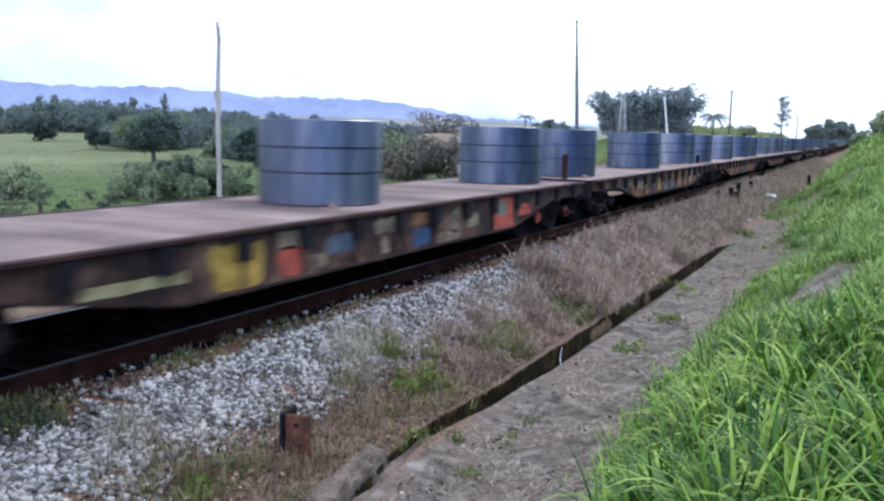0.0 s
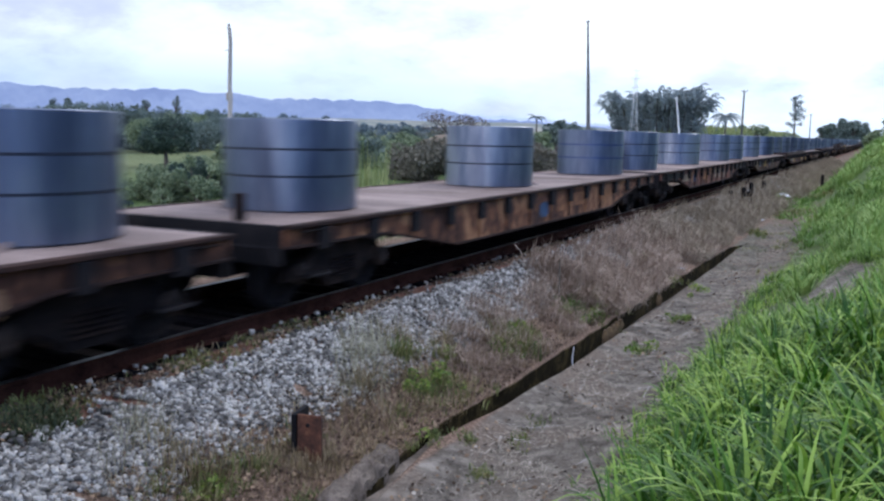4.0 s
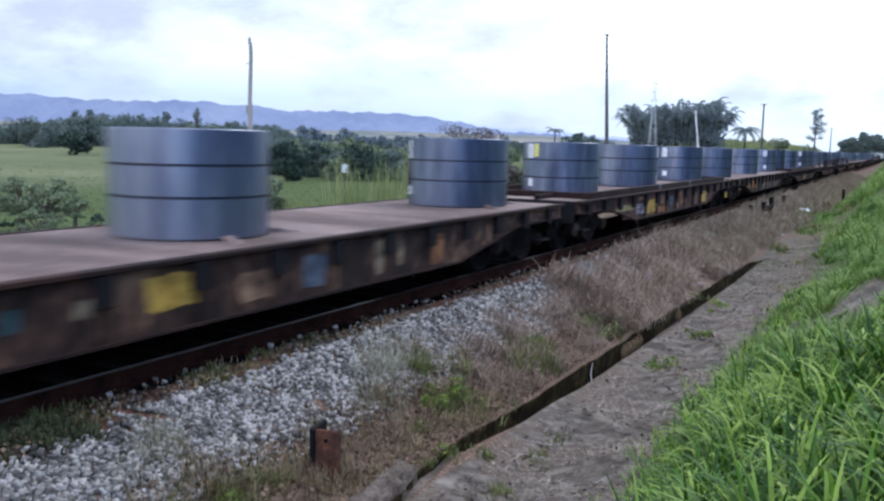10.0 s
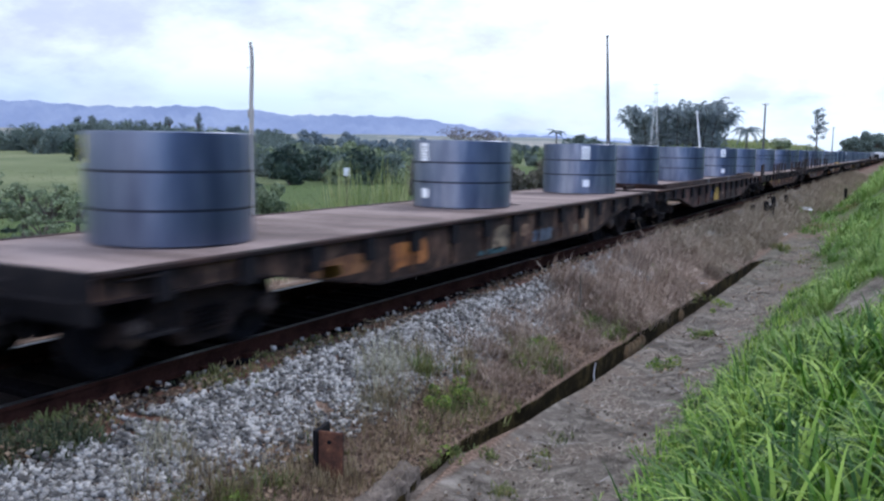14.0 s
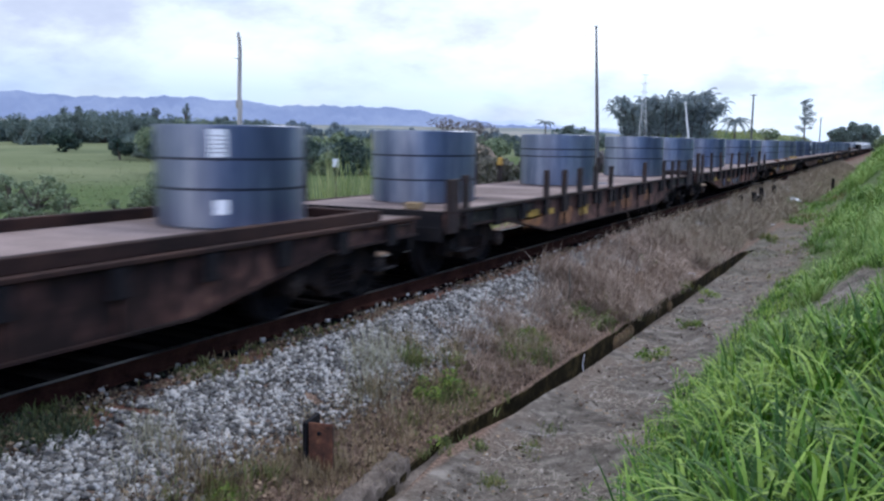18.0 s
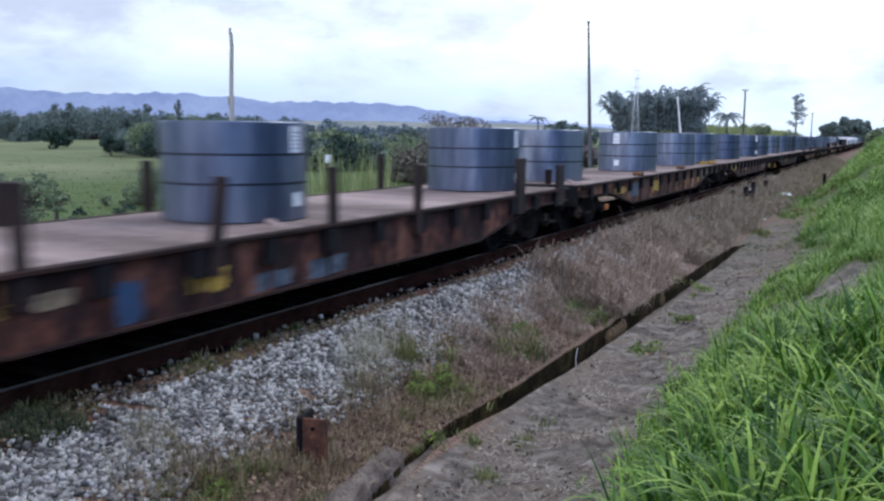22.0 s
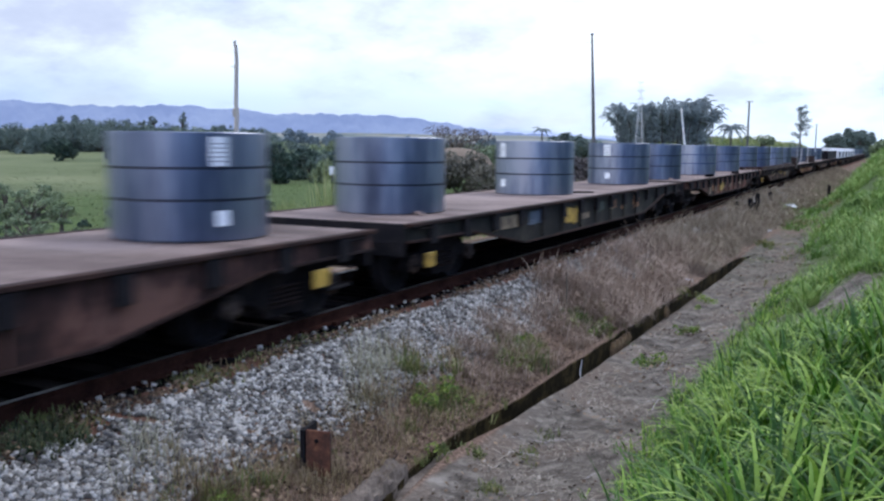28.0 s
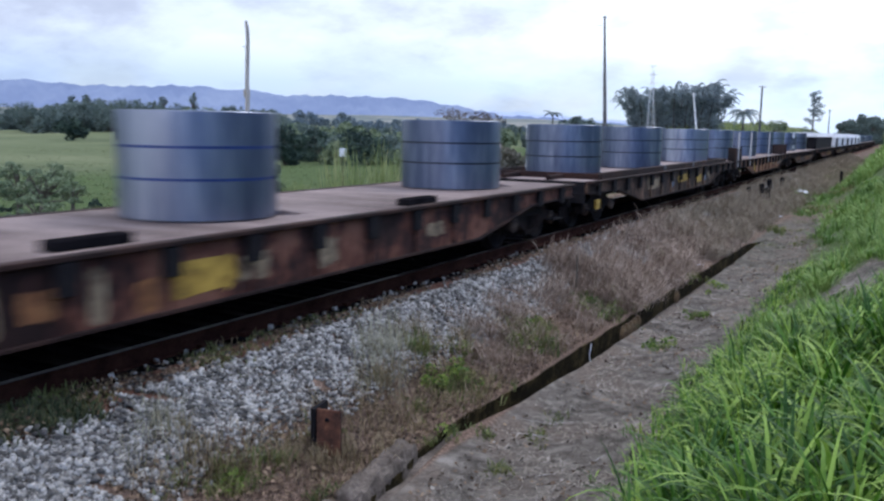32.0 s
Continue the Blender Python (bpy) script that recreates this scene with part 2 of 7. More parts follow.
M_CREAM = mat("faded_cream_paint", [(0.022, 0.014, 0.010), (0.11, 0.075, 0.046), (0.30, 0.225, 0.14)], 3, 0.7, 0, 0.15, 7, stretch=(1, 1.0, 1.3), fine_amount=0.6, span=(0.2, 0.42))
M_ORANGE = mat("faded_orange_paint", [(0.02, 0.010, 0.008), (0.125, 0.046, 0.018), (0.27, 0.115, 0.042)], 3, 0.7, 0, 0.15, 7, stretch=(1, 1.0, 1.3), fine_amount=0.6, span=(0.2, 0.42))
M_PEACH = mat("faded_peach_paint", [(0.03, 0.016, 0.011), (0.13, 0.07, 0.04), (0.31, 0.185, 0.105)], 3, 0.75, 0, 0.15, 7, stretch=(1, 1.0, 1.3), fine_amount=0.6, span=(0.2, 0.42))
M_TEAL = mat("faded_teal_paint", [(0.008, 0.016, 0.018), (0.014, 0.05, 0.058), (0.035, 0.095, 0.105)], 3, 0.75, 0, 0.15, 7, stretch=(1, 1.0, 1.3), fine_amount=0.6, span=(0.2, 0.42))
M_RUSTY = mat("rust_red_paint", [(0.03, 0.013, 0.010), (0.085, 0.032, 0.022), (0.15, 0.065, 0.042)], 2, 0.8, 0, 0.15, 7, fine_amount=0.6)
M_RED = mat("faded_red_paint", [(0.08, 0.022, 0.016), (0.32, 0.055, 0.034), (0.46, 0.088, 0.052)], 3, 0.7, 0, 0.15, 7, stretch=(1, 1.0, 1.3), fine_amount=0.6, span=(0.2, 0.42))
M_GREYBLUE = mat("grey_blue_paint", [(0.016, 0.018, 0.022), (0.045, 0.06, 0.085), (0.10, 0.122, 0.155)], 3, 0.7, 0, 0.15, 7, stretch=(1, 1.0, 1.3), fine_amount=0.6, span=(0.2, 0.42))
M_GREEN_PALE = mat("grey_green_paint", [(0.05, 0.06, 0.04), (0.12, 0.15, 0.10), (0.20, 0.23, 0.16)], 3, 0.75, 0, 0.15, 7, fine_amount=0.5)
M_OCHRE = mat("olive_cream_paint", [(0.06, 0.045, 0.02), (0.20, 0.165, 0.07), (0.36, 0.31, 0.15)], 3, 0.75, 0, 0.15, 7, stretch=(1, 1.0, 1.3), fine_amount=0.6, span=(0.2, 0.42))
M_LETTER = mat("worn_white_lettering", [(0.05, 0.045, 0.05), (0.18, 0.18, 0.2), (0.34, 0.34, 0.36)], 5, 0.75, 0, 0.15, 7, fine_amount=0.6, span=(0.2, 0.42))
M_GREEN_P = mat("dull_green_paint", [(0.01, 0.014, 0.012), (0.02, 0.032, 0.024), (0.045, 0.055, 0.04)], 3, 0.7, 0, 0.15, 7, stretch=(1, 1.0, 1.3), fine_amount=0.6, span=(0.2, 0.42))
M_WHITE = mat("dirty_white_paint", [(0.5, 0.5, 0.52), (0.72, 0.73, 0.75)], 0.8, 0.6, 0, 0.1, 12)
M_BOARD = mat("pale_weathered_board", [(0.28, 0.27, 0.28), (0.45, 0.43, 0.43)], 3, 0.85, 0, 0.25, 40, stretch=(3, 3, 0.5))
M_CHUNK = mat("orange_brown_timber", [(0.05, 0.022, 0.010), (0.11, 0.05, 0.02), (0.18, 0.09, 0.035)], 5, 0.85, 0, 0.25, 40)
M_TIMBER = mat("raw_timber", [(0.16, 0.105, 0.055), (0.28, 0.20, 0.11)], 5, 0.85, 0, 0.25, 50, stretch=(1, 4, 1))
M_RAILHEAD = mat("polished_rail_head", [(0.05, 0.052, 0.058), (0.13, 0.135, 0.145)], 3, 0.4, 1.0, 0.02, 30)
M_RAIL = mat("rusty_rail_web", [(0.018, 0.008, 0.006), (0.058, 0.024, 0.017)], 3, 1.0, 0.0, 0.3, 30, spec=0.05)
# Sleeper wood darkened to near black; the train's shade is in the colour.
M_SLEEPER = mat("near_black_sleeper_wood", [(0.006, 0.0056, 0.007), (0.016, 0.0145, 0.016)], 4, 1.0, 0, 0.5, 30, rnd=0.2, stretch=(4, 1, 1), spec=0.0)
M_STONE = mat("pale_ballast_stone", [(0.066, 0.061, 0.057), (0.20, 0.189, 0.176), (0.40, 0.383, 0.36)], 5, 0.9, 0, 0.3, 40, island=0.5)
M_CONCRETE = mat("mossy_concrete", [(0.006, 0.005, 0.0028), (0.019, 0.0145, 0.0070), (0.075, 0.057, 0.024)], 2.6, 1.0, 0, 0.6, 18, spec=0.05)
M_CLOD = mat("ochre_clay", [(0.05, 0.032, 0.018), (0.11, 0.072, 0.038), (0.17, 0.115, 0.06)], 6, 0.95, 0, 0.5, 30)
M_LIP = mat("earthy_concrete", [(0.05, 0.038, 0.030), (0.105, 0.083, 0.068), (0.17, 0.138, 0.115)], 5, 0.95, 0, 0.9, 30, fine_amount=0.6)
M_GRASS = mat("lush_grass_blades", [(0.017, 0.066, 0.005), (0.072, 0.180, 0.013), (0.275, 0.405, 0.075)], 0.5, 0.55, 0, 0, 5, island=0.6, thin=0.3, spec=0.3)
# Some blue is mixed into this grass to imitate haze.
M_GRASS_FAR = mat("bank_grass", [(0.062, 0.135, 0.026), (0.142, 0.248, 0.050), (0.25, 0.345, 0.105)], 0.25, 0.7, 0, 0, 2, island=0.3, thin=0.25)
# Greyer, less saturated stems for the farther stretch.
M_DRY_FAR = mat("olive_grey_stems", [(0.18, 0.148, 0.112), (0.285, 0.238, 0.182), (0.39, 0.335, 0.262)], 0.25, 0.9, 0, 0, 1.5, island=0.3, thin=0.2)
M_DRY = mat("dead_grass_stems", [(0.165, 0.119, 0.092), (0.31, 0.235, 0.188), (0.46, 0.37, 0.305)], 0.6, 0.9, 0, 0, 4, island=0.4, thin=0.2)
M_STRAW = mat("flattened_straw", [(0.068, 0.057, 0.046), (0.155, 0.134, 0.113), (0.315, 0.28, 0.242)], 1.1, 0.95, 0, 0, 4, island=0.4)
M_WEED = mat("olive_weeds", [(0.055, 0.085, 0.022), (0.12, 0.14, 0.04), (0.20, 0.185, 0.075)], 1.0, 0.7, 0, 0, 6, island=0.4, thin=0.25)
M_RANK = mat("dark_rank_weeds", [(0.018, 0.028, 0.014), (0.042, 0.058, 0.026), (0.085, 0.10, 0.045)], 1.0, 0.8, 0, 0, 6, island=0.4, thin=0.15)
M_WISP = mat("pale_olive_wisps", [(0.16, 0.155, 0.095), (0.30, 0.285, 0.19), (0.46, 0.44, 0.33)], 0.8, 0.9, 0, 0, 4, island=0.45, thin=0.2)
M_PASTURE = mat("pasture_tussocks", [(0.07, 0.092, 0.042), (0.115, 0.14, 0.063), (0.16, 0.178, 0.088)], 0.5, 0.8, 0, 0, 4, island=0.4, thin=0.2)
M_HERB = mat("yellow_green_herbs", [(0.05, 0.10, 0.018), (0.115, 0.185, 0.03), (0.23, 0.30, 0.06)], 2.0, 0.7, 0, 0, 6, island=0.5, thin=0.25)
M_REED = mat("yellow_green_reeds", [(0.13, 0.18, 0.06), (0.22, 0.26, 0.10), (0.34, 0.34, 0.17)], 0.4, 0.8, 0, 0, 4, island=0.3, thin=0.25)
M_LEAF = mat("dark_tree_leaves", [(0.016, 0.034, 0.03), (0.032, 0.06, 0.046), (0.062, 0.098, 0.066)], 0.4, 0.7, 0, 0, 3, island=0.35, thin=0.2)
M_LEAF2 = mat("olive_tree_leaves", [(0.095, 0.13, 0.075), (0.16, 0.205, 0.115), (0.245, 0.29, 0.175)], 0.4, 0.7, 0, 0, 3, island=0.35, thin=0.2)
# Leaf colour with the far tree line's haze mixed in.
M_LEAF_FAR = mat("haze_tinted_far_leaves", [(0.115, 0.155, 0.185), (0.16, 0.205, 0.235), (0.21, 0.255, 0.28)], 0.1, 0.9, 0, 0, 3, island=0.15, thin=0.2)
M_LEAF3 = mat("brownish_tree_leaves", [(0.09, 0.08, 0.08), (0.13, 0.115, 0.115), (0.18, 0.15, 0.15)], 0.4, 0.8, 0, 0, 3, island=0.35, thin=0.1)
M_HEDGE = mat("brown_olive_hedge_leaves", [(0.085, 0.08, 0.06), (0.125, 0.115, 0.09), (0.17, 0.155, 0.12)], 0.4, 0.8, 0, 0, 3, island=0.25, thin=0.15)
# Paler blue-grey than real foliage: haze is put into the colour here.
M_BAMBOO = mat("haze_grey_leaves", [(0.15, 0.185, 0.205), (0.20, 0.245, 0.262), (0.265, 0.315, 0.322)], 0.3, 0.8, 0, 0, 3, island=0.22, thin=0.45)
# Wood leaves blued and lightened to imitate haze over distance.
M_LEAF_WOOD = mat("haze_blue_wood_leaves", [(0.085, 0.115, 0.105), (0.118, 0.155, 0.138), (0.155, 0.195, 0.168)], 0.15, 0.8, 0, 0, 3, island=0.18, thin=0.2)
M_FLAKE = mat("flaking_rust", [(0.03, 0.014, 0.011), (0.08, 0.032, 0.02), (0.17, 0.075, 0.04)], 7, 0.95, 0, 0.5, 40)
M_SCRUB = mat("brown_olive_scrub", [(0.075, 0.046, 0.030), (0.155, 0.11, 0.06), (0.215, 0.185, 0.085), (0.36, 0.28, 0.18)], 1.6, 0.85, 0, 0, 5, island=0.6, thin=0.2)
M_LITTER = mat("leaf_litter", [(0.022, 0.013, 0.009), (0.105, 0.066, 0.042), (0.25, 0.176, 0.115)], 1.2, 0.95, 0, 0, 5, island=0.5)
M_BLUE_P = mat("faded_blue_paint", [(0.014, 0.012, 0.013), (0.02, 0.05, 0.11), (0.035, 0.085, 0.18)], 3, 0.7, 0, 0.15, 16)
M_BARK = mat("grey_bark", [(0.06, 0.05, 0.04), (0.13, 0.11, 0.09)], 3, 0.95, 0, 0.5, 25, stretch=(3, 3, 0.5))
M_POLEWOOD = mat("weathered_pole_wood", [(0.19, 0.175, 0.16), (0.34, 0.315, 0.29), (0.45, 0.42, 0.39)], 1.5, 0.9, 0, 0.4, 25, stretch=(5, 5, 0.4))
M_POLECON = mat("grey_pole_concrete", [(0.06, 0.06, 0.065), (0.11, 0.11, 0.115)], 1.5, 0.9, 0, 0.2, 25)
M_GALV = mat("pale_galvanised_steel", [(0.58, 0.57, 0.58), (0.74, 0.73, 0.74)], 2, 0.6, 0.1, 0.05, 20)
M_EARTH = mat("bare_red_earth", [(0.12, 0.09, 0.066), (0.19, 0.145, 0.108)], 1.0, 0.95, 0, 0.4, 8)
# Distance haze is painted into both hill colours, which glow by themselves.
M_RIDGE = mat("haze_glow_blue_hills", [(0.175, 0.23, 0.42), (0.215, 0.275, 0.475), (0.265, 0.33, 0.53)], 0.0022, 1.0, 0, 0, 0.01, glow=1.0, fine_amount=0.3, spec=0)
M_RIDGE2 = mat("haze_glow_far_hills", [(0.42, 0.52, 0.82), (0.5, 0.6, 0.9)], 0.002, 1.0, 0, 0, 0.01, glow=1.0, spec=0)


# ---------------------------------------------------------------- building helpers
class Shape:
    """Faces of one mesh, gathered piece by piece."""

    def __init__(self):
        self.v, self.f = [], []

    def add(self, v, f):
        o = len(self.v)
        self.v += [tuple(p) for p in v]
        self.f += [tuple(i + o for i in q) for q in f]
        return self

    def box(self, x0, x1, y0, y1, z0, z1, b=0.0):
        if b <= 0:
            v = [(x, y, z) for x in (x0, x1) for y in (y0, y1) for z in (z0, z1)]
            return self.add(v, [(0, 1, 3, 2), (4, 6, 7, 5), (0, 4, 5, 1), (2, 3, 7, 6), (0, 2, 6, 4), (1, 5, 7, 3)])
        v = []
        for z, i in ((z0, b), (z0 + b, 0), (z1 - b, 0), (z1, b)):
            for x, y in ((x0 + i, y0 + b), (x0 + b, y0 + i), (x1 - b, y0 + i), (x1 - i, y0 + b), (x1 - i, y1 - b), (x1 - b, y1 - i), (x0 + b, y1 - i), (x0 + i, y1 - b)):
                v.append((x, y, z))
        f = [tuple(range(7, -1, -1)), tuple(range(24, 32))]
        for k in range(3):
            for j in range(8):
                f.append((k * 8 + j, k * 8 + (j + 1) % 8, k * 8 + 8 + (j + 1) % 8, k * 8 + 8 + j))
        return self.add(v, f)

    def prism(self, poly, axis, a, b):
        """A flat outline pushed along an axis from a to b; the outline holds the two other coordinates in order."""
        n = len(poly)

        def put(p, c):
            q = list(p)
            q.insert(axis, c)
            return q

        v = [put(p, a) for p in poly] + [put(p, b) for p in poly]
        f = [tuple(range(n - 1, -1, -1)), tuple(range(n, 2 * n))] + [(i, (i + 1) % n, n + (i + 1) % n, n + i) for i in range(n)]
        return self.add(v, f)

    def tube(self, pts, radii, n=8, cap=True):
        pts = [Vector(p) for p in pts]
        if not hasattr(radii, "__len__"):
            radii = [radii] * len(pts)
        v, f = [], []
        for i, p in enumerate(pts):
            d = (pts[min(i + 1, len(pts) - 1)] - pts[max(i - 1, 0)]).normalized()
            s = d.cross(Vector((0, 0, 1)) if abs(d.z) < 0.9 else Vector((1, 0, 0))).normalized()
            t = d.cross(s)
            for k in range(n):
                a = 2 * math.pi * k / n
                v.append(p + (s * math.cos(a) + t * math.sin(a)) * radii[i])
        for i in range(len(pts) - 1):
            for k in range(n):
                f.append((i * n + k, i * n + (k + 1) % n, (i + 1) * n + (k + 1) % n, (i + 1) * n + k))
        if cap:
            f += [tuple(range(n - 1, -1, -1)), tuple(range((len(pts) - 1) * n, len(pts) * n))]
        return self.add(v, f)

    def lathe(self, prof, n=24, axis=2, centre=(0, 0, 0)):
        """A closed outline of (radius, height) turned round an axis."""
        m = len(prof)
        v, f = [], []
        for k in range(n):
            a = 2 * math.pi * k / n
            for r, h in prof:
                p = [r * math.cos(a), r * math.sin(a)]
                p.insert(axis, h)
                v.append([p[i] + centre[i] for i in range(3)])
        for k in range(n):
            for j in range(m):
                f.append((k * m + j, ((k + 1) % n) * m + j, ((k + 1) % n) * m + (j + 1) % m, k * m + (j + 1) % m))
        return self.add(v, f)

    def mesh(self, name, material, smooth=False):
        me = bpy.data.meshes.new(name)
        me.from_pydata(self.v, [], self.f)
        me.materials.append(material)
        bm = bmesh.new()
        bm.from_mesh(me)
        bmesh.ops.recalc_face_normals(bm, faces=bm.faces)
        bm.to_mesh(me)
        bm.free()
        if smooth:
            me.shade_smooth()
            me.set_sharp_from_angle(angle=radians(35))
        return me


def quick(name, V, F, material):
    """A mesh straight from arrays, for what is too much to handle piece by piece."""
    me = bpy.data.meshes.new(name)
    V, F = np.asarray(V, np.float32), np.asarray(F, np.int32)
    me.vertices.add(len(V))
    me.vertices.foreach_set("co", V.ravel())
    me.loops.add(F.size)
    me.loops.foreach_set("vertex_index", F.ravel())
    me.polygons.add(len(F))
    me.polygons.foreach_set("loop_start", np.arange(0, F.size, F.shape[1], dtype=np.int32))
    me.update(calc_edges=True)
    if material:
        me.materials.append(material)
    return me


def part(name, shape, material, parent, label="", smooth=False):
    me = shape if isinstance(shape, bpy.types.Mesh) else shape.mesh(name, material, smooth)
    ob = new(name, me)
    ob.parent = parent
    if label:
        tagged(ob, label)
    return ob


def thing(name, label, category, group="", kind="", at=None):
    ob = new(name)
    ob.empty_display_size = 0.2
    if at is not None:
        ob.matrix_basis = at
    return tagged(ob, label, category, group, kind)


def single(name, shape, material, label, category, group="", kind="", at=None, smooth=False):
    me = shape if isinstance(shape, bpy.types.Mesh) else shape.mesh(name, material, smooth)
    ob = new(name, me)
    if at is not None:
        ob.matrix_basis = at
    return tagged(ob, label, category, group, kind)


# ---------------------------------------------------------------- ground
XC = -6.9          # centre of the line
DRAIN_Y = (-6.2, 25.2)
rng = np.random.default_rng(4)


def smooth(a, b, x):
    t = np.clip((x - a) / (b - a), 0, 1)
    return t * t * (3 - 2 * t)


def drain_left(y):
    return np.interp(y, [0, 5.0, 6.0, 6.6, 7.1, 8, 8.8, 9.7, 12, 15.4, 17.5, 20.6, 23.5, 25, 60], [-3.44, -3.44, -3.54, -3.65, -3.70, -3.67, -3.61, -3.61, -3.59, -3.58, -3.53, -3.53, -3.48, -3.25, -3.1])


def drain_right(y):
    return np.interp(y, [0, 5.6, 6.2, 7, 7.8, 8.4, 9.2, 10, 12.4, 14, 16, 19, 22.4, 24, 25, 60], [-3.37, -3.37, -3.46, -3.55, -3.49, -3.41, -3.40, -3.33, -3.30, -3.26, -3.22, -3.23, -3.26, -3.27, -3.2, -2.9])


def wob(x, y, k, seed):
    return np.sin(x * k + seed * 1.7 + 1.3 * np.sin(y * k * 0.7 + seed)) * np.cos(y * k * 1.1 + seed * 2.3 + 0.9 * np.sin(x * k * 0.8))


def height(x, y):
    x, y = np.asarray(x, float), np.asarray(y, float)
    d = np.hypot(x, y)
    z = np.interp(x, [-60, -13, -10.2, -9.2, -8.6, -7.95, -7.85, -5.95, -5.85, -5.35, -4.65, -3.95, -3.5, -2.8, -1.9, -1.0, -0.3, 0.5, 2.0, 4.0, 8.0, 20, 60],
                  [-1.6, -1.35, -0.75, -0.3, -0.2, -0.12, -0.24, -0.24, -0.12, -0.19, -0.5, -0.78, -0.85, -0.95, -0.75, -0.3, 0.2, 0.42, 1.0, 1.55, 2.2, 2.8, 3.0])
    off = np.abs(x - XC)
    rise = 0.0135 * np.maximum(d - 60, 0) * smooth(9, 45, off) * smooth(0.14, 0.42, np.arctan2(-x, np.maximum(y, 1e-3)))
    mound = 4.3 * smooth(10.5, 8.5 + 5.5, off) * smooth(34, 16, off) * smooth(70, 110, y) * smooth(330, 230, y) * (x < XC)
    bank = smooth(24, 62, y) * np.interp(x, [-3.4, -2.4, -0.9, 0.6, 2.0, 4.0, 9.0], [0.0, 0.45, 1.5, 1.45, 1.15, 0.8, 0.3])
    rough = 0.035 * wob(x, y, 2.3, 1) * smooth(1.9, 2.6, off) + 0.02 * wob(x, y, 6.1, 2) * smooth(1.9, 2.6, off)
    rough = rough * (1 - 0.75 * smooth(-4.1, -3.8, x) * smooth(-2.8, -3.15, x) * (y < 26))
    rolling = 0.5 * wob(x, y, 0.045, 3) * smooth(12, 60, off) * smooth(20, 80, d)
    far = 6.0 * wob(x, y, 0.004, 5) * smooth(600, 1500, d)
    return z + rise + mound + bank + rough + rolling + far


def build_ground():
    s = np.concatenate([-np.geomspace(4600, 62, 34), np.linspace(-60, -10.4, 32), np.arange(-10.2, -5.3, 0.25), np.arange(-5.2, -3.9, 0.1),
                        [-3.8, -3.75, -3.735, -3.73, -3.72, -3.5, -3.29, -3.28, -3.27, -3.25, -3.2], np.arange(-3.1, 0.6, 0.12), np.arange(0.7, 6, 0.3), np.arange(6.2, 20, 0.9), np.geomspace(21, 4600, 30)])
    ys = np.concatenate([-np.geomspace(4600, 7, 26), [-6.6, -6.22, -6.18], np.arange(-6.0, 25, 0.22), [25.15, 25.22], np.arange(25.5, 60, 0.5), np.arange(61, 130, 2.0), np.arange(132, 400, 8.0), np.geomspace(410, 4700, 34)])
    S, Y = np.meshgrid(s, ys)
    X = S + smooth(-4.6, -3.9, S) * smooth(-3.4, -3.6, S) * (drain_left(Y) + 3.733) + smooth(-3.6, -3.4, S) * smooth(-2.1, -2.9, S) * (drain_right(Y) + 3.275)
    Z = height(X, Y)
    pit = (S > -3.733) & (S < -3.27) & (Y > DRAIN_Y[0]) & (Y < DRAIN_Y[1])
    Z = np.where(pit, Z - 0.31, Z)
    n, m = S.shape
    idx = np.arange(n * m).reshape(n, m)
    F = np.stack([idx[:-1, :-1], idx[:-1, 1:], idx[1:, 1:], idx[1:, :-1]], -1).reshape(-1, 4)
    me = quick("ground", np.stack([X, Y, Z], -1).reshape(-1, 3), F, None)
    me.shade_smooth()
    off = np.abs(X - XC)
    edge = np.interp(Y, [0, 4.6, 5.8, 7.2, 8.8, 10.3, 14.5, 17.6, 23.4, 33, 84, 200], [-1.25, -1.45, -1.52, -1.62, -1.74, -1.7, -1.55, -1.62, -1.9, -1.98, -2.7, -3.4])
    dry = smooth(1.15, 0.75, np.hypot((X + 0.35) / 0.5, (Y - 12.6) / 1.9) + 0.12 * wob(X, Y, 3.0, 2))
    verge = smooth(27, 40, Y) * smooth(-4.7, -4.1, X + 0.35 * wob(X * 0.5, Y * 0.5, 1.2, 3))
    masks = {
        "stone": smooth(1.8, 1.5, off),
        "shoulder": smooth(0.9, 1.0, X - XC) * smooth(1.8, 1.5, off),
        "green": np.maximum(np.maximum(smooth(-0.25, 0.35, X - edge) * (1 - dry), 0.62 * verge), smooth(6.4, 7.2, XC - X)),
        "straw": np.maximum(smooth(-3.5, -3.35, X) * smooth(0.3, -0.2, X - edge) * (1 - 0.7 * smooth(26, 36, Y)), dry),
        "far_path": 0.75 * smooth(13, 24, Y),
        "pasture": smooth(30, 60, XC - X),
        "road": smooth(2.6, 2.9, XC - X) * smooth(6.6, 5.8, XC - X) * smooth(200, 90, Y),
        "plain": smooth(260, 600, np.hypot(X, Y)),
    }
    for k, v in masks.items():
        a = me.attributes.new(k, "FLOAT", "POINT")
        a.data.foreach_set("value", v.ravel().astype(np.float32))
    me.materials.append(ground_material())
    return tagged(new("ground", me), "uneven ground with ballast, dry weeds, straw and green pasture", "ground", kind="structure")


